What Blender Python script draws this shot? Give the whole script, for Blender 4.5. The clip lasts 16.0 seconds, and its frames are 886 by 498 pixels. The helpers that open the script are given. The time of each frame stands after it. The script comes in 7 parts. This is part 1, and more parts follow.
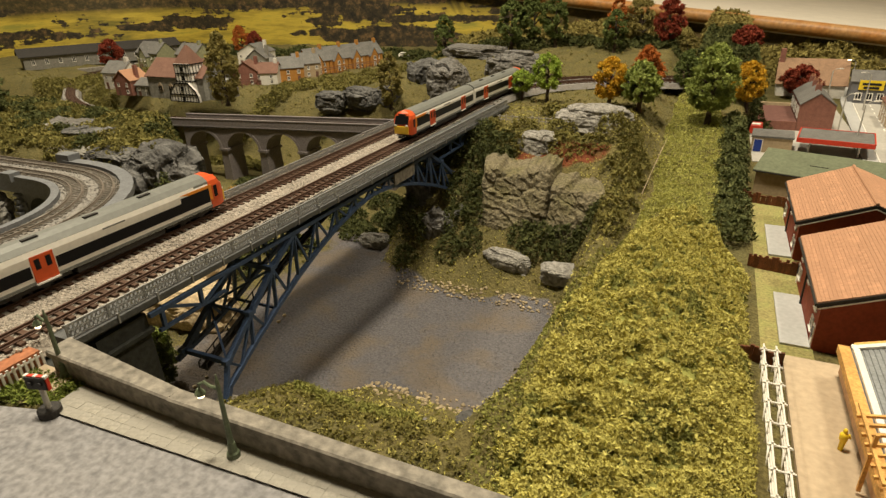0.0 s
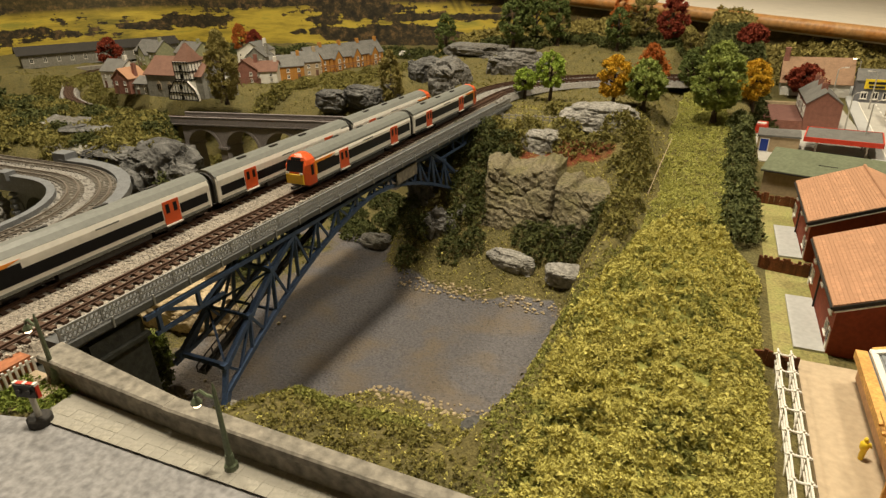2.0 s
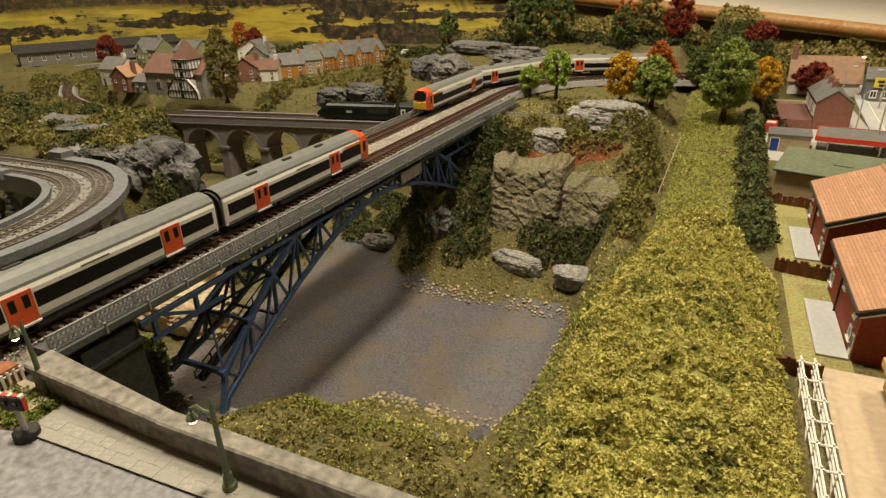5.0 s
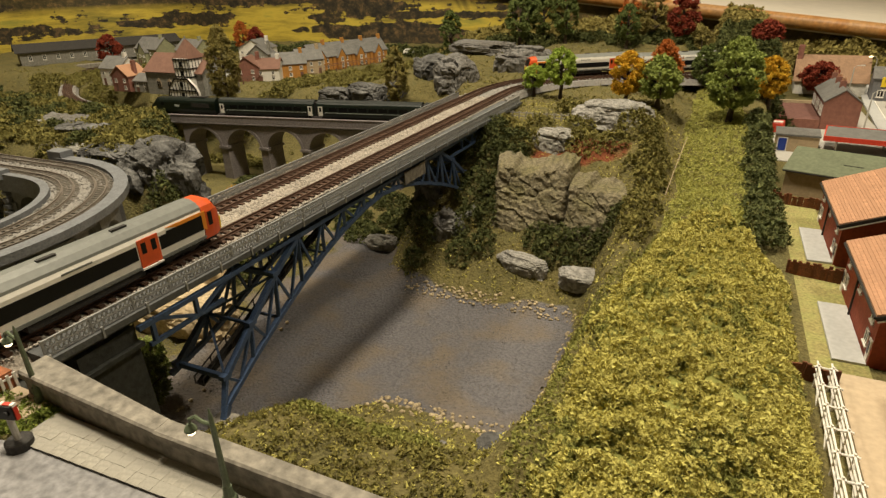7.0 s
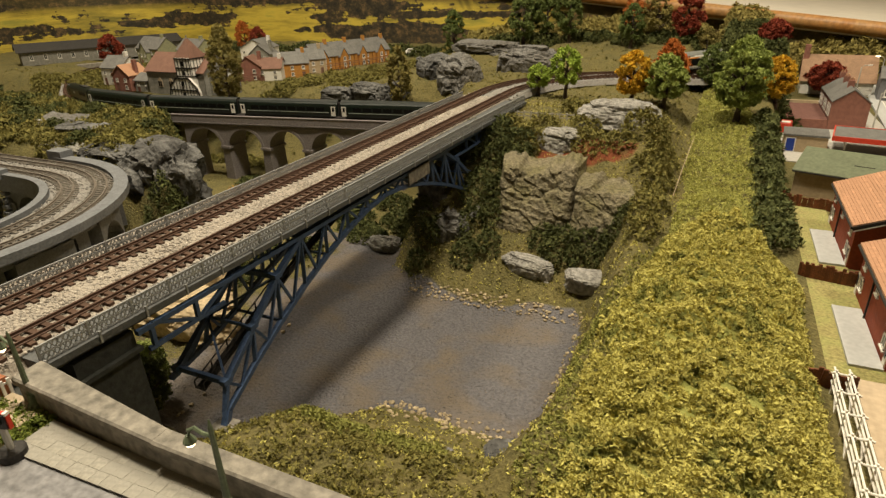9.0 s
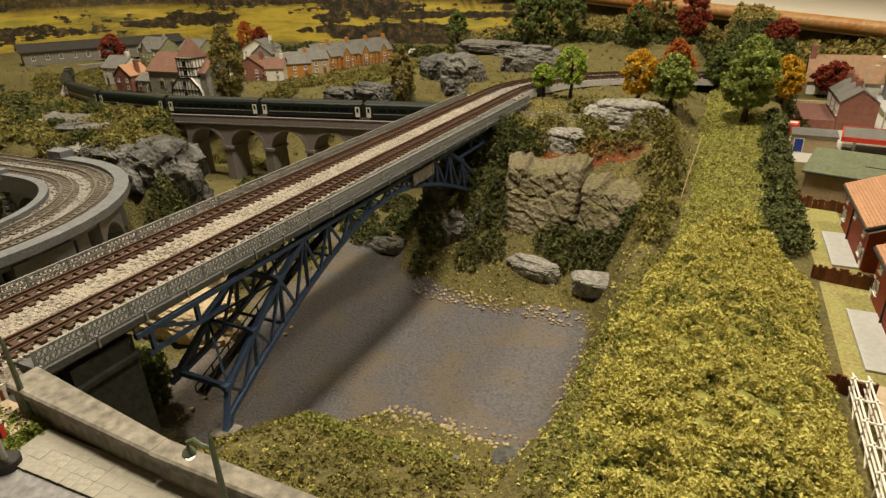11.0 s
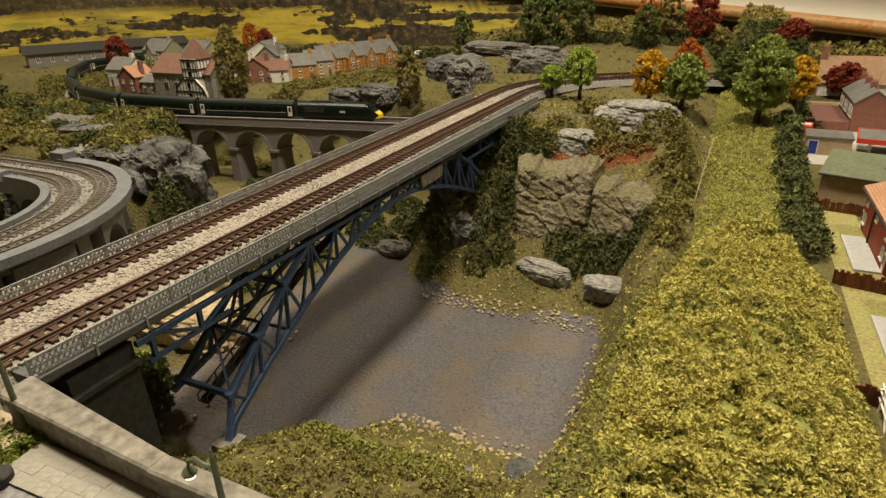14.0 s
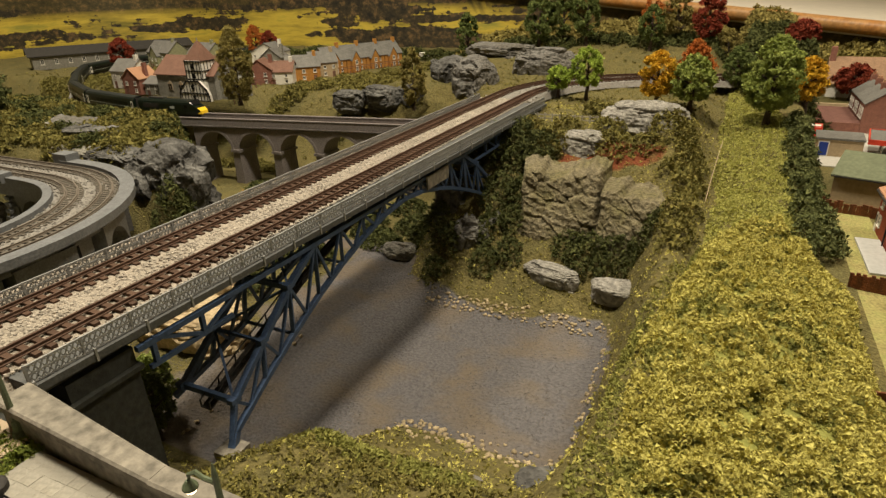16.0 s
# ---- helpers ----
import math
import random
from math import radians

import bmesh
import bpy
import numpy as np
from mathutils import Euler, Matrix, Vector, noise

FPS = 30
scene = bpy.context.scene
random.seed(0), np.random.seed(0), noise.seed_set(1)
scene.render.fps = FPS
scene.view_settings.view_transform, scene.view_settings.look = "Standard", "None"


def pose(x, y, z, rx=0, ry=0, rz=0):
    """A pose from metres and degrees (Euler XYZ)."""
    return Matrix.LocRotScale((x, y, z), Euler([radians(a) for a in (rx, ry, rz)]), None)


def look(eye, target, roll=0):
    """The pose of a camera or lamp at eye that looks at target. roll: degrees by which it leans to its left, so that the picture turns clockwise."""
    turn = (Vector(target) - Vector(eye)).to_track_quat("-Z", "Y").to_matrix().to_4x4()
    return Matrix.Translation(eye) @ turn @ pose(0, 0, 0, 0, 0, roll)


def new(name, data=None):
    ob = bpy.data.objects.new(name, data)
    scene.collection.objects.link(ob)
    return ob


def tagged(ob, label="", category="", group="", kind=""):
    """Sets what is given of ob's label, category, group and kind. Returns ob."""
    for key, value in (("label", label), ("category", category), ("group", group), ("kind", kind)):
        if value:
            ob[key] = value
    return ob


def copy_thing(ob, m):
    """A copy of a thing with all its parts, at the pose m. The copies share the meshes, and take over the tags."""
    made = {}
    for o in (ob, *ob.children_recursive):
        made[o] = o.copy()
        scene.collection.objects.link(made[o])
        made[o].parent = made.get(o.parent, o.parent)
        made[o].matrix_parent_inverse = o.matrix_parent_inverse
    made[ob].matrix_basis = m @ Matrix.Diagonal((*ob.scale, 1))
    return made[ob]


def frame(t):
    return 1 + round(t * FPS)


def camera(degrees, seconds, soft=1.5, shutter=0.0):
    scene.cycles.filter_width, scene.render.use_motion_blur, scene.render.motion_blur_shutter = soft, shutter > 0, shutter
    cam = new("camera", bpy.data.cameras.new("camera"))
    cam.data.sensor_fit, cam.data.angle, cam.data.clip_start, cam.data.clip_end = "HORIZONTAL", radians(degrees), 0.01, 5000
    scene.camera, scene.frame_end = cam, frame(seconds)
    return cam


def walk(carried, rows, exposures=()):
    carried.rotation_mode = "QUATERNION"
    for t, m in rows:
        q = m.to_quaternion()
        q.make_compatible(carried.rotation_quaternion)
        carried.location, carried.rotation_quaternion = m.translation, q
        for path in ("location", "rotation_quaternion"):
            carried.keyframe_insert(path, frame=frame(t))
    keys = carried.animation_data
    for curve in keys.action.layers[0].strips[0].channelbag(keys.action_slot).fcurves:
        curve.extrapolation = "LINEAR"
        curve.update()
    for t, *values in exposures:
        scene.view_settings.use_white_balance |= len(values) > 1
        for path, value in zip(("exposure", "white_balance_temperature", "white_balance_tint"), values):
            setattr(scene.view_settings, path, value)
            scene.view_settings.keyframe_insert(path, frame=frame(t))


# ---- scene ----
cam = camera(73.7, 16.0, soft=1.4)
PATH = [
    (0, (0.2783, -0.0246, 0.1362), (-0.1220, 0.8470, -0.3020), -1.873),
    (4, (0.2662, -0.0113, 0.1305), (-0.1310, 0.8550, -0.3060), -1.749),
    (8, (0.2551, 0.0002, 0.1257), (-0.1270, 0.8262, -0.2903), -1.730),
    (12, (0.2448, 0.0104, 0.1210), (-0.1120, 0.7700, -0.2590), -1.712),
    (16, (0.2351, 0.0198, 0.1160), (-0.1270, 0.7700, -0.2535), -1.853),
]
walk(cam, [(t, look(eye, target, roll)) for t, eye, target, roll in PATH])

# ---- light: a room with warm ceiling lamps ----
world = bpy.data.worlds.new("world")
scene.world = world
world.use_nodes = True
world.node_tree.nodes["Background"].inputs[0].default_value = (1.0, 0.86, 0.68, 1)
world.node_tree.nodes["Background"].inputs[1].default_value = 0.045
for lx, ly, lz, size, power in ((0.05, 0.30, 1.5, 0.22, 30.0), (-1.0, 0.7, 1.5, 0.26, 21.5), (0.95, 0.8, 1.5, 0.26, 16.5)):
    lamp_data = bpy.data.lights.new("ceiling_lamp", "AREA")
    lamp_data.shape, lamp_data.size, lamp_data.energy, lamp_data.color = "DISK", size, power, (1.0, 0.88, 0.66)
    lamp_ob = new("ceiling_lamp", lamp_data)
    lamp_ob.matrix_world = look((lx, ly, lz), (lx, ly + 0.001, 0))
scene.view_settings.exposure = 0.0


# ---- materials ----
def shade(name, colour, rough=0.8, scale=200.0, vary=0.25, bump=0.3, metal=0.0, second=None, island=0.0, obj=0.0, fine=6.0, tint=None, depth=0.001, spec=0.35):
    """Colour broken up at two scales, with relief. second: the colour of the patches. island / obj: how much each loose piece / object differs."""
    m = bpy.data.materials.new(name)
    m.use_nodes = True
    nt = m.node_tree
    n, l = nt.nodes, nt.links
    b = n["Principled BSDF"]
    b.inputs["Roughness"].default_value, b.inputs["Metallic"].default_value = rough, metal
    b.inputs["Specular IOR Level"].default_value = spec
    tc = n.new("ShaderNodeTexCoord")

    def cloud(s, detail):
        t = n.new("ShaderNodeTexNoise")
        t.inputs["Scale"].default_value, t.inputs["Detail"].default_value = s, detail
        l.new(tc.outputs["Object"], t.inputs["Vector"])
        return t.outputs["Fac"]

    def blend(kind, fac, a, c):
        x = n.new("ShaderNodeMix")
        x.data_type, x.blend_type = "RGBA", kind
        for s, v in ((0, fac), (6, a), (7, c)):
            if hasattr(v, "links"):
                l.new(v, x.inputs[s])
            else:
                x.inputs[s].default_value = v
        return x.outputs[2]

    def ramp(fac, lo, hi, a, c):
        r = n.new("ShaderNodeMapRange")
        r.inputs[1].default_value, r.inputs[2].default_value, r.inputs[3].default_value, r.inputs[4].default_value = lo, hi, a, c
        l.new(fac, r.inputs[0])
        return r.outputs[0]

    big, small = cloud(scale, 3), cloud(scale * fine, 4)
    col = (*colour, 1)
    if second:
        col = blend("MIX", ramp(big, 0.4, 0.62, 0, 1), col, (*second, 1))
    col = blend("MULTIPLY", 1.0, col, blend("MIX", ramp(small, 0.3, 0.7, 0, 1), (1 - vary,) * 3 + (1,), (1 + vary,) * 3 + (1,)))
    col = blend("MULTIPLY", 1.0, col, blend("MIX", ramp(big, 0.3, 0.7, 0, 1), (1 - vary * 0.6,) * 3 + (1,), (1 + vary * 0.6,) * 3 + (1,)))
    if island or obj:
        src = n.new("ShaderNodeNewGeometry").outputs["Random Per Island"] if island else n.new("ShaderNodeObjectInfo").outputs["Random"]
        amount = island or obj
        other = tint or tuple(c * (1 - amount) for c in colour)
        col = blend("MIX", ramp(src, 0, 1, 0, amount if tint else 1), col, (*other, 1))
    l.new(col, b.inputs["Base Color"])
    if bump:
        bp = n.new("ShaderNodeBump")
        bp.inputs["Strength"].default_value, bp.inputs["Distance"].default_value = bump, depth
        l.new(small, bp.inputs["Height"])
        l.new(bp.outputs[0], b.inputs["Normal"])
    return m


def glow(name, colour, strength):
    m = bpy.data.materials.new(name)
    m.use_nodes = True
    b = m.node_tree.nodes["Principled BSDF"]
    b.inputs["Base Color"].default_value = b.inputs["Emission Color"].default_value = (*colour, 1)
    b.inputs["Emission Strength"].default_value = strength
    return m


BLUE = shade("blue_girder", (0.048, 0.078, 0.15), 0.45, 150, 0.25, 0.15)
CONCRETE = shade("concrete", (0.26, 0.235, 0.195), 0.85, 45, 0.4, 0.7, second=(0.165, 0.15, 0.125))
DECK = shade("deck_grey", (0.095, 0.097, 0.097), 0.7, 120, 0.2, 0.3)
RAILING = shade("railing_grey", (0.29, 0.29, 0.285), 0.6, 150, 0.15, 0.1)
BALLAST = shade("ballast", (0.37, 0.325, 0.27), 0.9, 90, 0.35, 1.0, second=(0.29, 0.25, 0.205), fine=9)
STONES = shade("ballast_stones", (0.50, 0.445, 0.38), 0.9, 90, 0.2, 0.3, island=0.6)
GREYBALLAST = shade("grey_ballast", (0.275, 0.255, 0.23), 0.9, 90, 0.35, 1.0, second=(0.21, 0.198, 0.182), fine=9)
GREYSTONES = shade("grey_stones", (0.32, 0.30, 0.272), 0.9, 90, 0.2, 0.3, island=0.6)
SLEEPER = shade("sleeper", (0.10, 0.055, 0.035), 0.85, 300, 0.3, 0.3, obj=0.35)
RAIL = shade("rusty_rail", (0.09, 0.05, 0.033), 0.5, 300, 0.25, 0.1, metal=0.3)
ROCK = shade("rock", (0.175, 0.168, 0.158), 0.75, 35, 0.4, 1.0, second=(0.105, 0.097, 0.085), fine=7, depth=0.003)
PALEROCK = shade("pale_rock", (0.29, 0.275, 0.25), 0.85, 40, 0.4, 1.0, second=(0.20, 0.19, 0.165), fine=7, depth=0.003)
TANROCK = shade("tan_rock", (0.20, 0.17, 0.105), 0.8, 45, 0.45, 1.0, second=(0.12, 0.105, 0.05), fine=8, depth=0.003)
DARKROCK = shade("dark_rock", (0.085, 0.082, 0.078), 0.8, 35, 0.4, 1.0, second=(0.125, 0.122, 0.116), fine=7, depth=0.003)
SAND = shade("sand_rock", (0.55, 0.44, 0.28), 0.9, 60, 0.3, 0.8, second=(0.42, 0.32, 0.19))
BRICK = shade("dark_brick", (0.25, 0.222, 0.218), 0.85, 120, 0.3, 0.6, second=(0.195, 0.172, 0.172))
VIADUCT_GREY = shade("grey_plastic_stone", (0.155, 0.16, 0.168), 0.7, 100, 0.2, 0.4)
REDBRICK = shade("red_brick", (0.25, 0.05, 0.022), 0.75, 80, 0.15, 0.35)
REDPAINT = shade("terrace_brick", (0.26, 0.115, 0.085), 0.8, 200, 0.25, 0.4)
ORANGEBRICK = shade("orange_brick", (0.43, 0.20, 0.045), 0.8, 100, 0.25, 0.3)
TILE = shade("clay_tile", (0.42, 0.225, 0.13), 0.75, 60, 0.2, 0.3, obj=0.12)
BROWNROOF = shade("brown_roof", (0.17, 0.088, 0.062), 0.8, 100, 0.2, 0.5)
SLATE = shade("slate_roof", (0.145, 0.14, 0.13), 0.75, 100, 0.25, 0.5)
GREENROOF = shade("green_roof_felt", (0.125, 0.14, 0.085), 0.85, 60, 0.15, 0.2)
TAN = shade("tan_render", (0.42, 0.32, 0.20), 0.85, 60, 0.12, 0.2)
CREAM = shade("cream_card", (0.44, 0.345, 0.235), 0.75, 50, 0.1, 0.1)
WHITE = shade("white_paint", (0.75, 0.72, 0.66), 0.6, 150, 0.1, 0.1)
# grey concrete darkened by colour: the shade under the bridge is painted in
ABUTMENT = shade("shaded_dark_concrete", (0.04, 0.041, 0.037), 0.85, 50, 0.3, 0.5, second=(0.03, 0.031, 0.027))
STONEWALL = shade("grey_stone_wall", (0.27, 0.26, 0.23), 0.9, 250, 0.35, 0.8)
BLACK = shade("black_paint", (0.015, 0.014, 0.013), 0.5, 150, 0.3, 0.1)
GLASSY = shade("dark_glazing", (0.008, 0.008, 0.009), 0.3, 100, 0.2, 0.0, spec=0.25)
TIMBER = shade("yellow_timber", (0.62, 0.34, 0.10), 0.7, 120, 0.25, 0.2)
FENCEWOOD = shade("brown_fence", (0.17, 0.055, 0.02), 0.55, 200, 0.4, 0.5, obj=0.4)
PAVING = shade("paving", (0.33, 0.31, 0.265), 0.85, 110, 0.22, 0.4, second=(0.285, 0.265, 0.22), obj=0.12)
ASPHALT = shade("grey_road", (0.25, 0.243, 0.245), 0.9, 60, 0.3, 0.6, second=(0.19, 0.186, 0.19))
TOWNROAD = shade("pale_road", (0.42, 0.40, 0.36), 0.85, 60, 0.12, 0.2)
PATIO = shade("patio_slab", (0.44, 0.44, 0.43), 0.8, 60, 0.08, 0.1)
LAWN = shade("lawn", (0.30, 0.26, 0.10), 0.95, 90, 0.3, 0.9, second=(0.24, 0.23, 0.08))
LAMPGREEN = shade("green_lamp_post", (0.11, 0.135, 0.08), 0.5, 150, 0.2, 0.1)
LAMPGREY = shade("grey_lamp_post", (0.42, 0.40, 0.36), 0.5, 150, 0.1, 0.1)
BULB = glow("lit_bulb", (1.0, 0.82, 0.5), 3.5)
TRAINWHITE = shade("train_white", (0.80, 0.77, 0.70), 0.35, 60, 0.06, 0.0, spec=0.5)
TRAINROOF = shade("train_roof_grey", (0.165, 0.17, 0.155), 0.45, 60, 0.1, 0.05)
TRAINRED = shade("train_red", (0.62, 0.09, 0.02), 0.35, 60, 0.08, 0.0, spec=0.5)
TRAINORANGE = shade("train_orange", (0.80, 0.28, 0.03), 0.35, 60, 0.08, 0.0, spec=0.5)
TRAINYELLOW = shade("train_yellow", (0.80, 0.52, 0.03), 0.35, 60, 0.08, 0.0, spec=0.5)
UNDER = shade("underframe", (0.03, 0.027, 0.024), 0.7, 150, 0.3, 0.2)
LOCOGREEN = shade("dark_green_livery", (0.004, 0.009, 0.006), 0.3, 60, 0.15, 0.0, spec=0.6)
LOCOROOF = shade("dark_roof", (0.018, 0.021, 0.019), 0.5, 60, 0.15, 0.0)
SILVER = shade("silver_line", (0.42, 0.45, 0.42), 0.4, 60, 0.1, 0.0)
REDMETAL = shade("red_paint", (0.55, 0.05, 0.025), 0.4, 60, 0.1, 0.0)
BLUEPAINT = shade("blue_door", (0.02, 0.05, 0.30), 0.5, 60, 0.1, 0.0)
SIGNYELLOW = shade("yellow_sign", (0.80, 0.58, 0.03), 0.5, 60, 0.05, 0.0)
MOULDING = shade("varnished_wood", (0.40, 0.22, 0.085), 0.45, 25, 0.25, 0.1, second=(0.34, 0.15, 0.04))
ROOMWALL = shade("cream_wall", (0.72, 0.66, 0.56), 0.9, 8, 0.05, 0.1)
TRUNK = shade("bark", (0.07, 0.05, 0.035), 0.9, 300, 0.3, 0.6)


def leaves(name, a, b, rough=0.85):
    return shade(name, a, rough, 120, 0.35, 0.6, second=tuple((p + q) / 2 for p, q in zip(a, b)), island=1.0, tint=b, spec=0.2)


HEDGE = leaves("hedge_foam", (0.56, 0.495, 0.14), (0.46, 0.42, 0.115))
# deeper green; in the hedge it also stands for shade in the hollows
HEDGEDARK = leaves("hedge_green_and_shade", (0.30, 0.29, 0.075), (0.20, 0.205, 0.052))
GRASSFOAM = leaves("field_foam", (0.46, 0.43, 0.12), (0.37, 0.375, 0.10))
BUSHDARK = leaves("bush_dark", (0.115, 0.12, 0.035), (0.05, 0.06, 0.02))
BUSHMID = leaves("bush_olive", (0.26, 0.22, 0.06), (0.14, 0.13, 0.038))
BUSHPINE = leaves("bush_pine", (0.16, 0.165, 0.055), (0.075, 0.09, 0.033))
LEAFGREEN = leaves("leaf_green", (0.35, 0.40, 0.10), (0.20, 0.245, 0.06))
LEAFLIME = leaves("leaf_lime", (0.40, 0.50, 0.08), (0.24, 0.33, 0.05))
LEAFDARK = leaves("leaf_dark", (0.18, 0.215, 0.06), (0.09, 0.12, 0.035))
LEAFYELLOW = leaves("leaf_yellow", (0.72, 0.45, 0.035), (0.48, 0.27, 0.02))
LEAFORANGE = leaves("leaf_orange", (0.56, 0.18, 0.035), (0.36, 0.11, 0.025))
LEAFRED = leaves("leaf_red", (0.31, 0.06, 0.028), (0.17, 0.032, 0.018))
LEAFOLIVE = leaves("leaf_olive", (0.33, 0.275, 0.085), (0.20, 0.165, 0.05))
STRAW = leaves("straw", (0.55, 0.30, 0.05), (0.35, 0.19, 0.04))


def scenery_material():
    """The scenery's skin: turf, brown earth and the gravel bed, mixed by the masks that the mesh carries."""
    m = shade("scenery", (0.155, 0.13, 0.05), 0.95, 40, 0.35, 1.0, second=(0.10, 0.088, 0.036), fine=12, depth=0.002, spec=0.15)
    nt = m.node_tree
    n, l = nt.nodes, nt.links
    b = n["Principled BSDF"]
    turf = b.inputs["Base Color"].links[0].from_socket
    tc = n["Texture Coordinate"]
    noise_a = n.new("ShaderNodeTexNoise")
    noise_a.inputs["Scale"].default_value, noise_a.inputs["Detail"].default_value = 480, 5
    noise_b = n.new("ShaderNodeTexNoise")
    noise_b.inputs["Scale"].default_value, noise_b.inputs["Detail"].default_value = 26, 5
    for t in (noise_a, noise_b):
        l.new(tc.outputs["Object"], t.inputs["Vector"])
    gravel = n.new("ShaderNodeValToRGB")
    gravel.color_ramp.elements[0].position, gravel.color_ramp.elements[1].position = 0.32, 0.72
    gravel.color_ramp.elements[0].color, gravel.color_ramp.elements[1].color = (0.100, 0.096, 0.102, 1), (0.168, 0.157, 0.162, 1)
    l.new(noise_a.outputs["Fac"], gravel.inputs[0])
    brown = n.new("ShaderNodeMix")
    brown.data_type, brown.blend_type = "RGBA", "MIX"
    brown.inputs[7].default_value = (0.17, 0.132, 0.09, 1)
    patch = n.new("ShaderNodeMapRange")
    patch.inputs[1].default_value, patch.inputs[2].default_value, patch.inputs[4].default_value = 0.46, 0.64, 0.65
    l.new(noise_b.outputs["Fac"], patch.inputs[0])
    l.new(patch.outputs[0], brown.inputs[0])
    l.new(gravel.outputs[0], brown.inputs[6])
    col = turf
    for key, source in (("gravel", brown.outputs[2]), ("earth", (0.16, 0.05, 0.022, 1))):
        at = n.new("ShaderNodeAttribute")
        at.attribute_name = key
        add = n.new("ShaderNodeMath")
        add.operation = "MULTIPLY_ADD"
        l.new(noise_b.outputs["Fac"], add.inputs[0])
        add.inputs[1].default_value = 1.2
        sub = n.new("ShaderNodeMath")
        sub.operation = "SUBTRACT"
        l.new(at.outputs["Fac"], sub.inputs[0])
        sub.inputs[1].default_value = 0.6
        l.new(sub.outputs[0], add.inputs[2])
        edge = n.new("ShaderNodeMapRange")
        edge.inputs[1].default_value, edge.inputs[2].default_value = 0.42, 0.58
        l.new(add.outputs[0], edge.inputs[0])
        mx = n.new("ShaderNodeMix")
        mx.data_type = "RGBA"
        l.new(edge.outputs[0], mx.inputs[0])
        l.new(col, mx.inputs[6])
        if hasattr(source, "links"):
            l.new(source, mx.inputs[7])
        else:
            mx.inputs[7].default_value = source
        col = mx.outputs[2]
    l.new(col, b.inputs["Base Color"])
    return m


# ---- mesh helpers ----
class Shape:
    """Collects boxes, bars, tubes and sheets into one mesh."""

    def __init__(self):
        self.v, self.f = [], []

    def add(self, verts, faces):
        k = len(self.v)
        self.v += [tuple(p) for p in verts]
        self.f += [tuple(i + k for i in f) for f in faces]
        return self

    def box(self, x0, y0, z0, x1, y1, z1, m=None):
        p = [Vector((x, y, z)) for z in (z0, z1) for y in (y0, y1) for x in (x0, x1)]
        return self.add([m @ q for q in p] if m else p, BOX)

    def bar(self, a, b, w, h=None, up=(0, 0, 1)):
        """A square bar from a to b."""
        a, b = Vector(a), Vector(b)
        d = (b - a).normalized()
        s = d.cross(Vector(up))
        s = s.normalized() if s.length > 1e-4 else Vector((1, 0, 0))
        u = s.cross(d) * (h or w) / 2
        s = s * w / 2
        return self.add([e + i * s + j * u for e in (a, b) for i, j in ((-1, -1), (1, -1), (1, 1), (-1, 1))],
                        [(0, 3, 2, 1), (4, 5, 6, 7), (0, 1, 5, 4), (1, 2, 6, 5), (2, 3, 7, 6), (3, 0, 4, 7)])

    def tube(self, pts, radii, n=8):
        pts = [Vector(p) for p in pts]
        radii = radii if hasattr(radii, "__len__") else [radii] * len(pts)
        rings = []
        for i, p in enumerate(pts):
            d = (pts[min(i + 1, len(pts) - 1)] - pts[max(i - 1, 0)]).normalized()
            s = d.cross(Vector((0.31, 0.17, 0.93)))
            if s.length < 0.1:
                s = d.cross(Vector((1, 0, 0)))
            s.normalize()
            u = s.cross(d)
            rings.append([p + (s * math.cos(a) + u * math.sin(a)) * radii[i] for a in (2 * math.pi * j / n for j in range(n))])
        verts = [q for r in rings for q in r]
        faces = [(i * n + j, i * n + (j + 1) % n, (i + 1) * n + (j + 1) % n, (i + 1) * n + j) for i in range(len(pts) - 1) for j in range(n)]
        return self.add(verts, faces + [tuple(range(n))[::-1], tuple(range((len(pts) - 1) * n, len(pts) * n))])

    def loft(self, sections, closed=True):
        """A skin over equal rows of points, capped at both ends."""
        n = len(sections[0])
        faces = [(i * n + j, i * n + (j + 1) % n, (i + 1) * n + (j + 1) % n, (i + 1) * n + j) for i in range(len(sections) - 1) for j in range(n if closed else n - 1)]
        if closed:
            faces += [tuple(range(n))[::-1], tuple(range((len(sections) - 1) * n, len(sections) * n))]
        return self.add([p for s in sections for p in s], faces)

    def mesh(self, name, smooth=False):
        me = bpy.data.meshes.new(name)
        me.from_pydata(self.v, [], self.f)
        bm = bmesh.new()
        bm.from_mesh(me)
        bmesh.ops.recalc_face_normals(bm, faces=bm.faces)
        bm.to_mesh(me)
        bm.free()
        if smooth:
            me.polygons.foreach_set("use_smooth", [True] * len(me.polygons))
        return me


BOX = [(0, 2, 3, 1), (4, 5, 7, 6), (0, 1, 5, 4), (1, 3, 7, 5), (3, 2, 6, 7), (2, 0, 4, 6)]


def part(name, shape, material, parent=None, label="", smooth=False):
    me = shape.mesh(name, smooth) if isinstance(shape, Shape) else shape
    me.materials.append(material) if not me.materials else None
    ob = new(name, me)
    if parent:
        ob.parent = parent
    return tagged(ob, label)


def thing(name, m, label, category, group="", kind=""):
    ob = new(name)
    ob.matrix_basis = m
    ob.empty_display_size = 0.01
    return tagged(ob, label, category, group, kind)


def solo(name, shape, material, label, category, m=None, group="", kind="", smooth=False):
    ob = part(name, shape, material, None, "", smooth)
    if m:
        ob.matrix_basis = m
    return tagged(ob, label, category, group, kind)


ICO = None


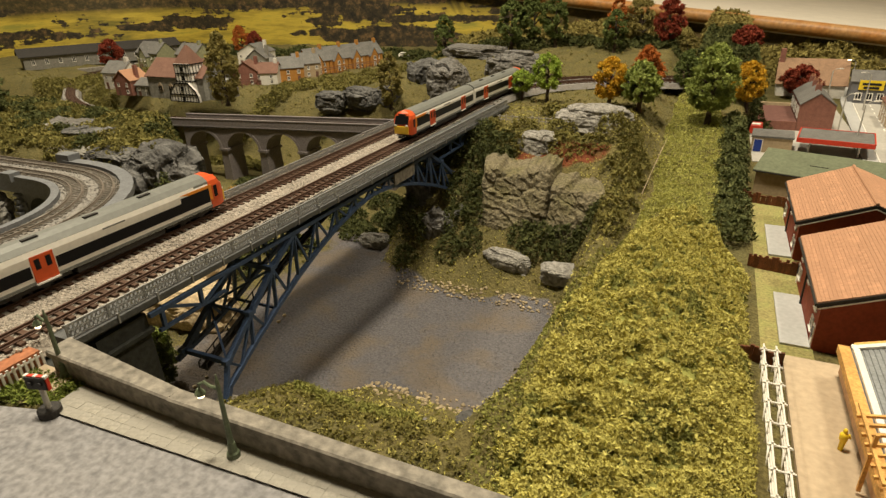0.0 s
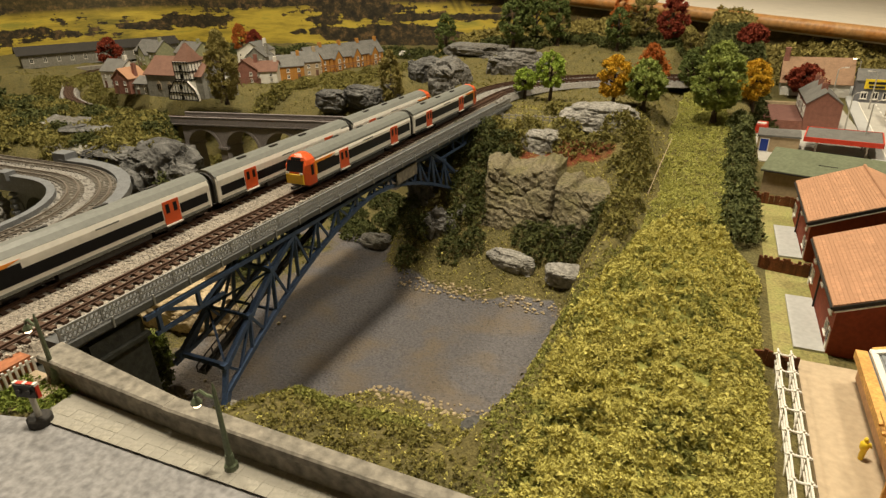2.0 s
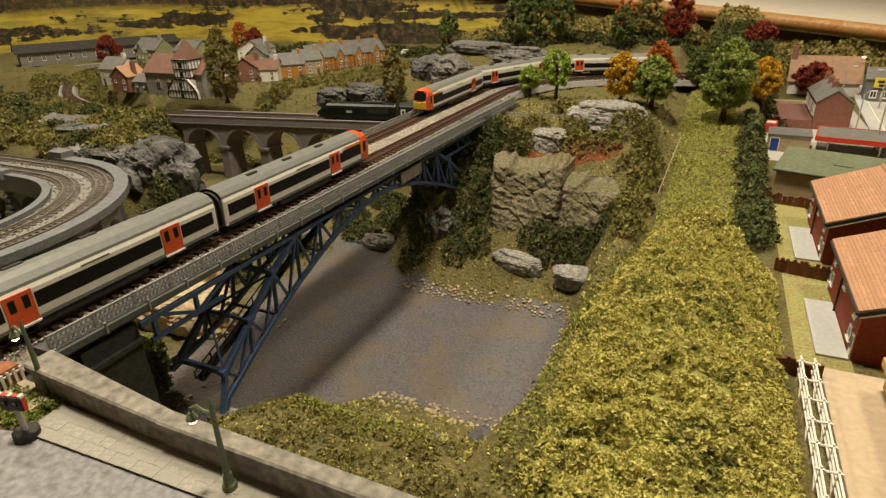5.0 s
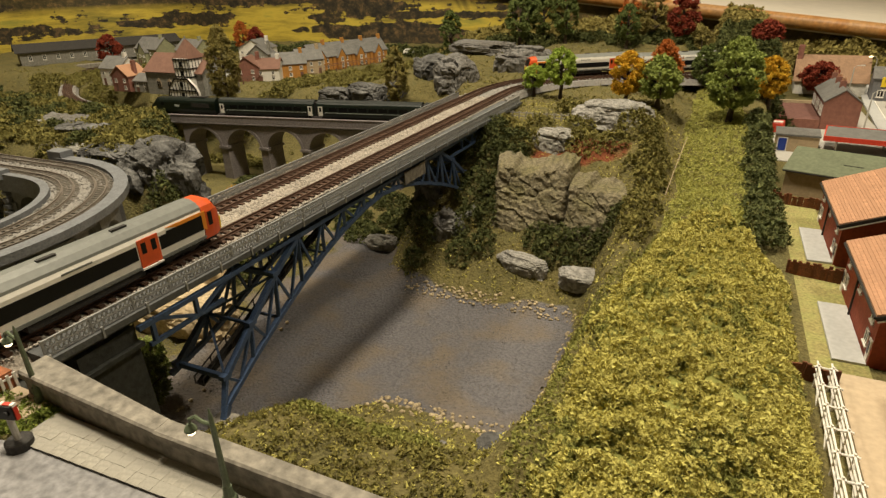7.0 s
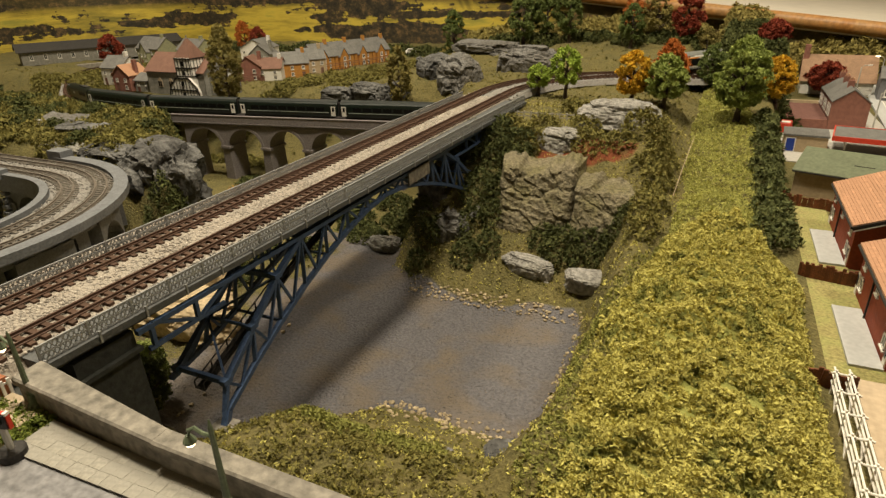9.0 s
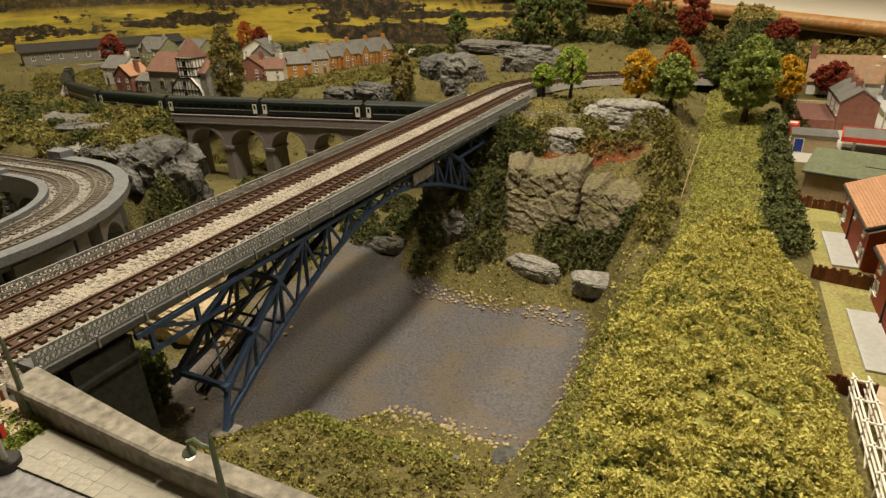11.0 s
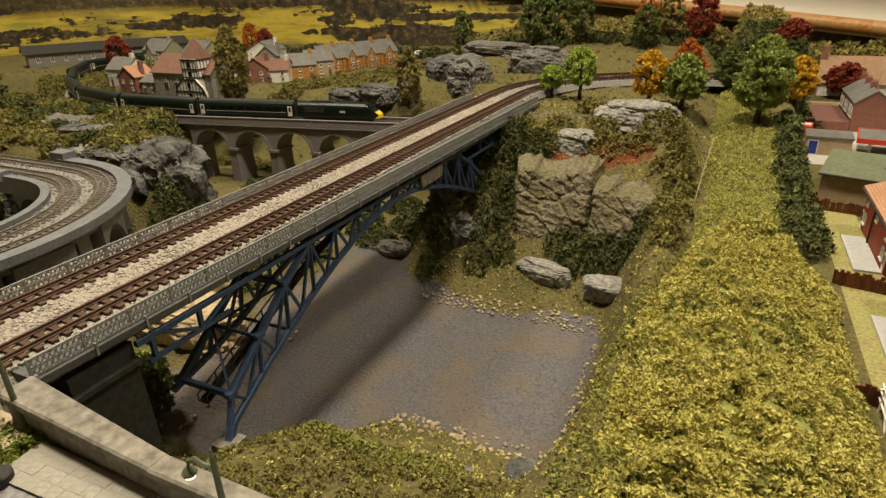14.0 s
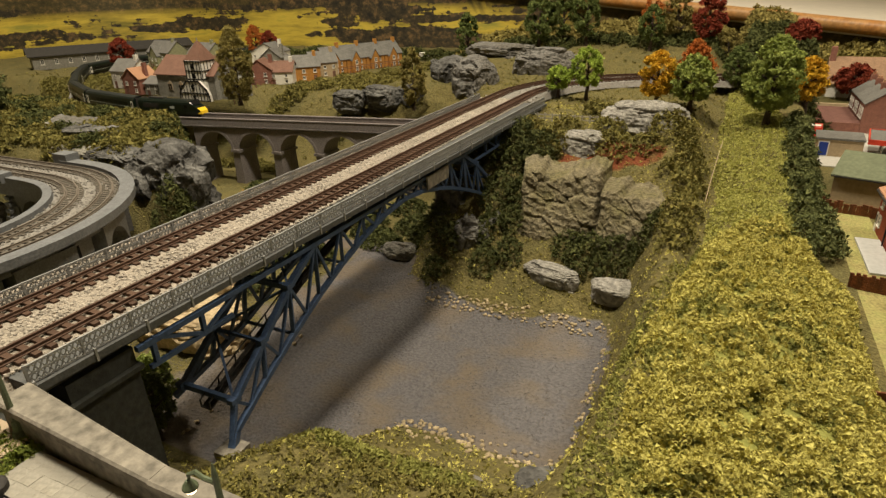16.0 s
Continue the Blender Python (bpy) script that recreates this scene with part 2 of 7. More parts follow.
def ico():
    global ICO
    if ICO is None:
        bm = bmesh.new()
        bmesh.ops.create_icosphere(bm, subdivisions=1, radius=1)
        ICO = np.array([v.co for v in bm.verts]), np.array([[v.index for v in f.verts] for f in bm.faces])
        bm.free()
    return ICO


def flakes(name, centres, sizes, seed=0, per=9):
    """One mesh of foam crumbs: each clump a few small tilted leaves."""
    rng = np.random.default_rng(seed)
    n = len(centres)
    centres, sizes = np.asarray(centres, float), np.asarray(sizes, float)
    way = rng.normal(size=(n, per, 3))
    way /= np.linalg.norm(way, axis=2, keepdims=True)
    mid = centres[:, None] + way * (sizes[:, None] * rng.uniform(0.35, 1.0, (n, per)))[..., None]
    tri = mid[:, :, None] + rng.normal(size=(n, per, 3, 3)) * (sizes[:, None, None, None] * 0.52)
    count = n * per
    me = bpy.data.meshes.new(name)
    me.vertices.add(count * 3)
    me.vertices.foreach_set("co", tri.ravel())
    me.loops.add(count * 3)
    me.loops.foreach_set("vertex_index", np.arange(count * 3))
    me.polygons.add(count)
    me.polygons.foreach_set("loop_start", np.arange(0, count * 3, 3))
    me.polygons.foreach_set("loop_total", np.full(count, 3))
    me.update(calc_edges=True)
    return me


def clumps(name, centres, sizes, seed=0, squash=0.8, rough=0.35):
    """One mesh of many small uneven clumps."""
    rng = np.random.default_rng(seed)
    v, f = ico()
    n = len(centres)
    centres, sizes = np.asarray(centres, float), np.asarray(sizes, float)
    wob = 1 + rough * rng.uniform(-1, 1, (n, len(v), 1))
    a = rng.uniform(0, 2 * math.pi, n)
    turn = np.zeros((n, 3, 3))
    turn[:, 0, 0], turn[:, 0, 1], turn[:, 1, 0], turn[:, 1, 1], turn[:, 2, 2] = np.cos(a), -np.sin(a), np.sin(a), np.cos(a), squash
    pts = np.einsum("nij,nkj->nki", turn, v[None] * wob) * sizes[:, None, None] + centres[:, None]
    faces = (f[None] + (np.arange(n) * len(v))[:, None, None]).reshape(-1, 3)
    me = bpy.data.meshes.new(name)
    me.vertices.add(n * len(v))
    me.vertices.foreach_set("co", pts.ravel())
    me.loops.add(faces.size)
    me.loops.foreach_set("vertex_index", faces.ravel())
    me.polygons.add(len(faces))
    me.polygons.foreach_set("loop_start", np.arange(0, faces.size, 3))
    me.polygons.foreach_set("loop_total", np.full(len(faces), 3))
    me.update(calc_edges=True)
    return me


def fnoise(x, y, z=0.0, s=1.0):
    return noise.noise(Vector((x * s, y * s, z * s)))



# ---- the lines and the lay of the land ----
def sstep(v, a, b):
    t = min(1.0, max(0.0, (v - a) / (b - a)))
    return t * t * (3 - 2 * t)


def mix(a, b, t):
    return a + (b - a) * t


def trace(x, y, heading, legs, step=0.01):
    """Points along a line of straights (length, 0) and bends (radius, degrees; right-hand above 0)."""
    out, h = [(x, y)], radians(heading)
    for size, bend in legs:
        length = size if bend == 0 else size * abs(radians(bend))
        n = max(1, int(length / step))
        for _ in range(n):
            turn = 0 if bend == 0 else radians(bend) / n
            h -= turn / 2
            x, y = x + math.cos(h) * length / n, y + math.sin(h) * length / n
            h -= turn / 2
            out.append((x, y))
    return np.array(out)


LINE_AWAY = trace(-0.0532, -1.5, 88.85, [(2.2, 0), (0.2, 86), (0.01, 0), (0.09, -87), (1.4, 0)])
LINE_HERE = trace(-0.0195, -1.5, 88.85, [(2.2, 0), (0.172, 86), (0.01, 0), (0.118, -87), (1.4, 0)])
LINE_LOW = trace(0.16, 2.6, -90, [(1.696, 0), (0.2, 81.5), (0.42, 0), (0.6, 45.5), (0.17, 0), (0.28, 105), (0.9, 0)])


def low_line_gap(x, y):
    return float(np.sqrt(((LINE_LOW - (x, y)) ** 2).sum(1).min()))


def ground_height(x, y):
    """Height of the layout's scenery without the fine bumps."""
    left = sstep(-x, -0.02, 0.10)
    high = mix(-0.012, -0.036, sstep(-x, 0.2, 0.3))
    high = mix(high, 0.012, sstep(y, 0.95, 1.15) * sstep(x, -0.35, -0.05))
    field = mix(-0.058, -0.022, sstep(y, 0.55, 0.85))
    high = mix(high, field, sstep(x, 0.195, 0.235))
    high = mix(high, -0.06, sstep(x, 0.315, 0.33) * sstep(y, 1.35, 1.25))
    # tunnel hill at the far end
    high = mix(high, 0.032, sstep(x, 0.238, 0.262) * sstep(x, 0.338, 0.322) * sstep(y, 0.85, 0.89))
    # gorge
    floor_z = mix(mix(-0.125, -0.118, left), -0.135, sstep(y, 0.45, 0.55) * left)
    gorge = sstep(y, 0.085, mix(0.285, 0.2, sstep(-x, -0.095, -0.04))) * sstep(y, mix(0.6, 0.84, left), mix(0.385, 0.71, left))
    gorge *= sstep(x, 0.226, 0.178)
    gorge *= 1 - sstep(0.245 - 1.085 * y - x, 0.0, 0.05) * sstep(y, 0.345, 0.42) * sstep(y, 0.72, 0.64)
    near = mix(-0.014, -0.05, sstep(y, 0.096, 0.102))
    high = mix(near, high, sstep(y, 0.104, 0.2))
    z = mix(high, floor_z, gorge)
    if x < -0.04 and y > 0.5 and z > -0.055:
        z = mix(-0.051, z, sstep(low_line_gap(x, y), 0.022, 0.06))
    return z

def bumpy(x, y):
    z = ground_height(x, y)
    rough = sstep(y, 0.1, 0.13) * (1 - sstep(x, 0.31, 0.32) * sstep(y, 1.35, 1.25))
    if z < -0.09:
        rough *= 0.35
    return z + rough * (0.005 * fnoise(x, y, 3.1, 22) + 0.0028 * fnoise(x, y, 7.7, 60) + 0.0012 * fnoise(x, y, 1.7, 170))


def build_scenery():
    def axis(parts):
        out = []
        for a, b, step in parts:
            out += list(np.arange(a, b, step))
        return out
    xs = axis([(-2.2, -0.7, 0.02), (-0.7, -0.15, 0.007), (-0.15, 0.34, 0.004), (0.34, 0.8, 0.012), (0.8, 2.2, 0.05)])
    ys = axis([(-1.6, 0.0, 0.05), (0.0, 0.1, 0.008), (0.1, 0.7, 0.004), (0.7, 1.4, 0.01), (1.4, 2.8, 0.05)])
    verts = [(x, y, bumpy(x, y)) for y in ys for x in xs]
    w = len(xs)
    faces = [(j * w + i, j * w + i + 1, (j + 1) * w + i + 1, (j + 1) * w + i) for j in range(len(ys) - 1) for i in range(w - 1)]
    me = bpy.data.meshes.new("ground")
    me.from_pydata(verts, [], faces)
    me.polygons.foreach_set("use_smooth", [True] * len(me.polygons))
    gravel, earth = me.attributes.new("gravel", "FLOAT", "POINT"), me.attributes.new("earth", "FLOAT", "POINT")
    g, e = [], []
    for x, y, z in verts:
        wx, wy = x + 0.014 * fnoise(x, y, 5, 14), y + 0.014 * fnoise(x, y, 9, 14)
        bed = sstep(ground_height(wx, wy), -0.1155, -0.1225) if x > -0.2 and y < 0.5 else 0.0
        g.append(bed)
        streak = sstep(abs(y - 0.552 - 0.12 * (x - 0.15) + 0.01 * fnoise(x, y, 0, 40)), 0.022, 0.008) * sstep(x, 0.09, 0.11) * sstep(x, 0.205, 0.19)
        e.append(0.62 * streak)
    gravel.data.foreach_set("value", g)
    earth.data.foreach_set("value", e)
    me.materials.append(scenery_material())
    return tagged(new("ground", me), "model scenery base with turf slopes and a grey gravel gorge bed", "ground", kind="structure")


build_scenery()


# ---- room: walls, ceiling, painted backdrop ----
def room():
    for name, box in (("wall_north", (-3.2, 3.0, -1.0, 3.2, 3.1, 1.75)), ("wall_south", (-3.2, -2.7, -1.0, 3.2, -2.6, 1.75)),
                      ("wall_west", (-3.3, -2.6, -1.0, -3.2, 3.0, 1.75)), ("wall_east", (3.2, -2.6, -1.0, 3.3, 3.0, 1.75))):
        solo(name, Shape().box(*box), ROOMWALL, "plain cream painted room wall", "wall", kind="structure")
    solo("ceiling", Shape().box(-3.3, -2.7, 1.75, 3.3, 3.1, 1.85), ROOMWALL, "plain cream room ceiling", "ceiling", kind="structure")
    solo("floor", Shape().box(-3.3, -2.7, -1.05, 3.3, 3.1, -1.0), ROOMWALL, "room floor under the layout", "floor", kind="structure")


room()


def backdrop_material():
    m = bpy.data.materials.new("painted_hills")
    m.use_nodes = True
    nt = m.node_tree
    n, l = nt.nodes, nt.links
    b = n["Principled BSDF"]
    b.inputs["Roughness"].default_value = 0.7
    tc = n.new("ShaderNodeTexCoord")

    def mapped(sx, sz, ox=0.0):
        mp = n.new("ShaderNodeMapping")
        mp.inputs["Scale"].default_value, mp.inputs["Location"].default_value = (sx, sx, sz), (ox, ox, ox)
        l.new(tc.outputs["Object"], mp.inputs["Vector"])
        return mp.outputs[0]

    def tex(vec, scale, detail, rough=0.55):
        t = n.new("ShaderNodeTexNoise")
        t.inputs["Scale"].default_value, t.inputs["Detail"].default_value, t.inputs["Roughness"].default_value = scale, detail, rough
        l.new(vec, t.inputs["Vector"])
        return t.outputs["Fac"]

    def ramp(fac, stops):
        r = n.new("ShaderNodeValToRGB")
        while len(r.color_ramp.elements) < len(stops):
            r.color_ramp.elements.new(0.5)
        for e, (p, c) in zip(r.color_ramp.elements, stops):
            e.position, e.color = p, (*c, 1)
        l.new(fac, r.inputs[0])
        return r.outputs[0]

    def mixed(fac, a, c):
        x = n.new("ShaderNodeMix")
        x.data_type = "RGBA"
        for s, v in ((0, fac), (6, a), (7, c)):
            l.new(v, x.inputs[s]) if hasattr(v, "links") else setattr(x.inputs[s], "default_value", v)
        return x.outputs[2]

    fields = ramp(tex(mapped(1.0, 7.0), 4.0, 7, 0.68), [(0.34, (0.17, 0.15, 0.025)), (0.46, (0.42, 0.32, 0.045)), (0.55, (0.58, 0.44, 0.06)), (0.66, (0.31, 0.29, 0.05))])
    woods = ramp(tex(mapped(1.0, 1.3), 55, 5, 0.7), [(0.36, (0.010, 0.009, 0.006)), (0.52, (0.045, 0.034, 0.016)), (0.66, (0.17, 0.105, 0.045))])
    bands = tex(mapped(0.75, 8.5, 3.0), 2.6, 4, 0.5)
    fine = tex(mapped(1.0, 1.6), 30, 4, 0.6)
    summed = n.new("ShaderNodeMath")
    summed.operation = "MULTIPLY_ADD"
    l.new(fine, summed.inputs[0])
    summed.inputs[1].default_value = 0.30
    l.new(bands, summed.inputs[2])
    keep = ramp(summed.outputs[0], [(0.652, (0, 0, 0)), (0.672, (1, 1, 1))])
    at = n.new("ShaderNodeAttribute")
    at.attribute_name = "woods"
    total = n.new("ShaderNodeMath")
    total.operation = "MAXIMUM"
    l.new(keep, total.inputs[0])
    l.new(at.outputs["Fac"], total.inputs[1])
    l.new(mixed(total.outputs[0], fields, woods), b.inputs["Base Color"])
    return m


def backdrop():
    """A tall printed board bent round the back of the layout."""
    line = trace(-1.62, -0.6, 91, [(1.85, 0), (0.3, 91), (0.95, 0), (0.8, 14), (2.0, 0)], 0.02)
    verts, faces, wood = [], [], []
    rows = 24
    for x, y in line:
        for k in range(rows + 1):
            top = 0.36 if x < -0.45 else mix(0.36, 0.0, sstep(x, -0.45, -0.3))
            top = max(top, 0.0745 - 0.105 * (x + 0.08))
            z = -0.12 + (top + 0.12) * k / rows
            verts.append((x, y, z))
            wood.append(max(sstep(x, -0.25, -0.05) * 0.9, 0.95 * sstep(z + 0.016 * fnoise(x, y, 0, 9), 0.062, 0.072)))
    for i in range(len(line) - 1):
        for k in range(rows):
            a = i * (rows + 1) + k
            faces.append((a, a + rows + 1, a + rows + 2, a + 1))
    me = bpy.data.meshes.new("backdrop")
    me.from_pydata(verts, [], faces)
    me.attributes.new("woods", "FLOAT", "POINT").data.foreach_set("value", wood)
    me.materials.append(backdrop_material())
    ob = tagged(new("backdrop", me), "printed board of autumn fields, hedges and woods", "backdrop", kind="structure")
    edge = [(x, y - 0.012, 0.0745 - 0.105 * (x + 0.08) + 0.008) for x, y in line if x > -0.5]
    solo("trim", Shape().tube(edge[::4], 0.013, 10), MOULDING, "varnished wooden moulding along the backdrop's top edge", "trim", kind="structure", smooth=True)
    # added cream sheet, near flat to catch lamp light, stands for the pale wall
    rows = [[(x, y + 0.004, z - 0.006), (x, 2.95, z + 0.03), (x, 2.95, z + 0.02), (x, y + 0.004, z - 0.016)] for x, y, z in edge[::4]]
    solo("ledge", Shape().loft(rows), ROOMWALL, "broad cream sheet added behind the backdrop's moulding in place of the pale wall", "ledge", kind="structure")
    return ob


backdrop()


# ---- rock, bushes, trees ----
def rock(x, y, z, sx, sy, sz, material, label, seed, turn=0.0, level=5, group="rocks", boxy=0.7, tilt=0.35):
    """A cast plaster rock: broken facets, tilted beds and cracks over an uneven block."""
    bm = bmesh.new()
    bmesh.ops.create_icosphere(bm, subdivisions=level, radius=1)
    for v in bm.verts:
        p = v.co.copy()
        q = p * 1.5 + Vector((seed * 3.7, seed * 1.3, 0))
        cell = noise.voronoi(Vector((q.x * 1.1, q.y * 1.1, q.z * 1.7 + q.x * tilt)))
        facet = noise.noise(cell[1][0] * 7.3)
        crack = min(1.0, (cell[0][1] - cell[0][0]) * 7.0)
        bed = q.z * 4.2 + q.x * tilt * 3 + 0.6 * noise.noise(q * 1.7)
        ledge = abs(bed - math.floor(bed) - 0.5)
        d = 0.22 * noise.noise(q * 0.9) + 0.30 * facet + 0.04 * crack + 0.045 * ledge + 0.06 * noise.noise(q * 5.0) + 0.026 * noise.noise(q * 15.0)
        p = p * (0.88 + d)
        p.x = math.copysign(abs(p.x) ** boxy, p.x)
        p.z = math.copysign(abs(p.z) ** boxy, p.z)
        v.co = Vector((p.x * sx, p.y * sy, p.z * sz))
    me = bpy.data.meshes.new("rock")
    bm.to_mesh(me)
    bm.free()
    me.materials.append(material)
    ob = new("rock", me)
    ob.matrix_basis = pose(x, y, z, 0, 0, turn)
    return tagged(ob, label, "rock", group)


def crag(x, y, z, width, height, depth, lean, material, label, seed, turn=0.0, nx=90, nz=56):
    """A broad rock face: a leaning slab with broken edges, shallow facets, ledges and cracks; its back is sunk in the bank."""
    rows = []
    for k in range(nz + 1):
        v = k / nz
        row = []
        for i in range(nx + 1):
            u = i / nx
            w = (u - 0.5) * width * (1 + 0.10 * fnoise(v * 3, seed, 0, 1.0)) + 0.06 * width * fnoise(v, seed + 5, 0, 5)
            rise = height * (v + (0.09 * fnoise(u, seed, 3, 4.5) + 0.05 * fnoise(u, seed, 8, 13)) * v)
            q = Vector((w, rise * 1.25 + 0.35 * w, seed)) * 42
            cell = noise.voronoi(Vector((q.x * 0.8, q.y, seed)))
            facet = noise.noise(cell[1][0] * 5.1)
            crack = 1 - min(1.0, (cell[0][1] - cell[0][0]) * 9.0)
            bed = rise * 95 + w * 30 + 1.6 * noise.noise(q * 0.7)
            step = (bed - math.floor(bed)) ** 3
            d = 0.0026 * facet - 0.0011 * crack + 0.0007 * step + 0.0013 * noise.noise(q * 1.4) + 0.0011 * noise.noise(q * 4.5)
            edge = min(u, 1 - u, 1.2 * (1 - v)) * 9
            back = depth * max(0.0, 1 - edge) ** 1.8
            row.append((w, -d * 1.5 + lean * v + back, rise))
        rows.append(row)
    me = Shape().loft(rows, False).mesh("rock")
    me.materials.append(material)
    ob = new("rock", me)
    ob.matrix_basis = pose(x, y, z, 0, 0, turn)
    return tagged(ob, label, "rock", "rocks")


def bush_mass(name, spots, material, label, size=(0.0016, 0.0034), per=90, seed=1, kind="stuff", category="bushes", lift=0.6):
    """Foam foliage: mounds (x, y, radius, height) covered in clumps."""
    rng = np.random.default_rng(seed)
    centres, sizes = [], []
    for x, y, r, h in spots:
        n = int(per * (r / 0.02) ** 2) + 8
        for _ in range(n):
            a, d = rng.uniform(0, 2 * math.pi), math.sqrt(rng.uniform(0, 1)) * r
            px, py = x + d * math.cos(a), y + d * math.sin(a)
            top = h * math.sqrt(max(0.0, 1 - (d / r) ** 2)) * rng.uniform(lift, 1.05)
            centres.append((px, py, bumpy(px, py) + top))
            sizes.append(rng.uniform(*size))
    me = flakes(name, centres, sizes, seed)
    me.materials.append(material)
    return tagged(new(name, me), label, category, kind=kind)


def tree(x, y, z, height, width, material, label, seed, trunk=0.25, n=420, kind="tree", tall=1.0, size=0.10):
    rng = np.random.default_rng(seed)
    t = thing(kind, pose(x, y, z), label, "tree", "trees")
    s = Shape().tube([(0, 0, -0.004), (0, 0, height * trunk * 0.5), (width * 0.03, 0, height * trunk), (0, width * 0.02, height * 0.75)],
                     [width * 0.085, width * 0.055, width * 0.05, width * 0.015], 8)
    for k in range(7):
        a, u = k * 2.4, height * (trunk + 0.06 * k)
        s.tube([(0, 0, u), (math.cos(a) * width * 0.2, math.sin(a) * width * 0.2, u + height * 0.10), (math.cos(a) * width * 0.36, math.sin(a) * width * 0.36, u + height * 0.16)],
               [width * 0.03, width * 0.018, width * 0.008], 5)
    part("trunk", s, TRUNK, t)
    base, top = height * trunk * 0.98, height
    centres, sizes = [], []
    lobes = [(rng.uniform(0, 6.28), rng.uniform(0.15, 0.95), rng.uniform(0.75, 1.15)) for _ in range(14)]
    for _ in range(max(60, n // 5)):
        u = rng.uniform(0, 1)
        prof = math.sin(math.pi * min(1.0, 0.12 + 0.88 * u ** 0.9)) ** 0.6
        a = rng.uniform(0, 2 * math.pi)
        lobe = max((g * math.exp(-((((a - b + math.pi) % 6.283) - math.pi) ** 2) * 1.4 - ((u - c) ** 2) * 14) for b, c, g in lobes), default=0)
        r = width / 2 * prof * (0.70 + 0.30 * lobe) * math.sqrt(rng.uniform(0.5, 1))
        hub = np.array((r * math.cos(a), r * math.sin(a), base + (top - base) * u ** tall))
        ball = width * rng.uniform(0.06, 0.105)
        for _ in range(11):
            way = rng.normal(size=3)
            centres.append(tuple(hub + way / np.linalg.norm(way) * ball * rng.uniform(0.5, 1.0) * (1, 1, 0.8)))
            sizes.append(width * rng.uniform(size * 0.35, size * 0.62))
    me = flakes("crown", centres, np.array(sizes) * 0.9, seed, 11)
    part("crown", me, material, t)
    return t


# ---- tracks ----
def along(line, s):
    cum = CUM.setdefault(id(line), np.r_[0, np.cumsum(np.hypot(*np.diff(line, axis=0).T))])
    s = min(max(s, 0.0), cum[-1])
    return float(np.interp(s, cum, line[:, 0])), float(np.interp(s, cum, line[:, 1]))


CUM = {}


def aim(line, s):
    (x0, y0), (x1, y1) = along(line, s - 0.004), along(line, s + 0.004)
    return math.atan2(y1 - y0, x1 - x0)


def offset(line, s, d):
    """A point d metres to the left of the line."""
    (x, y), h = along(line, s), aim(line, s)
    return x - math.sin(h) * d, y + math.cos(h) * d


def track(line, s0, s1, z, label, near=(0, 0), step=0.0058, rail=RAIL, wood=SLEEPER):
    """Two rails on sleepers, the top of the rail at z. near: the stretch whose sleepers are parts of their own."""
    t = thing("railway_track", pose(0, 0, 0), label, "railway track", "tracks")
    n = int((s1 - s0) / 0.02)
    for side in (-1, 1):
        sections = []
        for i in range(n + 1):
            s = s0 + (s1 - s0) * i / n
            sec = []
            for w, h in ((-0.0010, -0.0018), (-0.0010, -0.0013), (-0.00035, -0.0011), (-0.0005, 0.0), (0.0005, 0.0), (0.00035, -0.0011), (0.0010, -0.0013), (0.0010, -0.0018)):
                x, y = offset(line, s, side * 0.0045 + w)
                sec.append((x, y, z + h))
            sections.append(sec)
        part("rail", Shape().loft(sections), rail, t)
    base = Shape().box(-0.0013, -0.0085, -0.0014, 0.0013, 0.0085, 0).mesh("sleeper")
    base.materials.append(wood)
    rest = Shape()
    count = 0
    for i in range(int((s1 - s0) / step)):
        s = s0 + i * step
        (x, y), h = along(line, s), aim(line, s)
        m = pose(x, y, z - 0.0017, 0, 0, math.degrees(h))
        if near[0] <= s <= near[1] and count < 290:
            ob = new("sleeper", base)
            ob.parent, ob.matrix_basis = t, m
            count += 1
        else:
            rest.box(-0.0013, -0.0085, -0.0014, 0.0013, 0.0085, 0, m)
    if rest.v:
        tagged(part("sleepers", rest, wood, t), kind="stuff")
    return t


def ballast_bed(line, s0, s1, left, right, z, material, stones, name, label, seed, n_stones, foot=0.004):
    sections = []
    n = int((s1 - s0) / 0.012)
    for i in range(n + 1):
        s = s0 + (s1 - s0) * i / n
        row = [(left + foot, -0.007), (left, -0.0005), (0.3 * left + 0.7 * right, 0.0002), (0.6 * left + 0.4 * right, 0.0002), (right, -0.0005), (right - foot, -0.007)]
        sec = []
        for d, h in row:
            x, y = offset(line, s, d)
            sec.append((x, y, z - 0.0028 + h + 0.0006 * fnoise(x, y, d, 120)))
        sections.append(sec)
    bed = solo(name, Shape().loft(sections), material, label, "ballast", kind="structure")
    rng = np.random.default_rng(seed)
    centres = []
    for _ in range(n_stones):
        s, d = rng.uniform(s0, s1), rng.uniform(right, left)
        x, y = offset(line, s, d)
        centres.append((x, y, z - 0.0026 + rng.uniform(-0.0002, 0.0003)))
    me = clumps("ballast_stones", centres, rng.uniform(0.0005, 0.0011, n_stones), seed, 0.8, 0.5)
    me.materials.append(stones)
    tagged(new("ballast_stones", me), "loose pale stone ballast between the sleepers", "ballast", kind="stuff")
    return bed


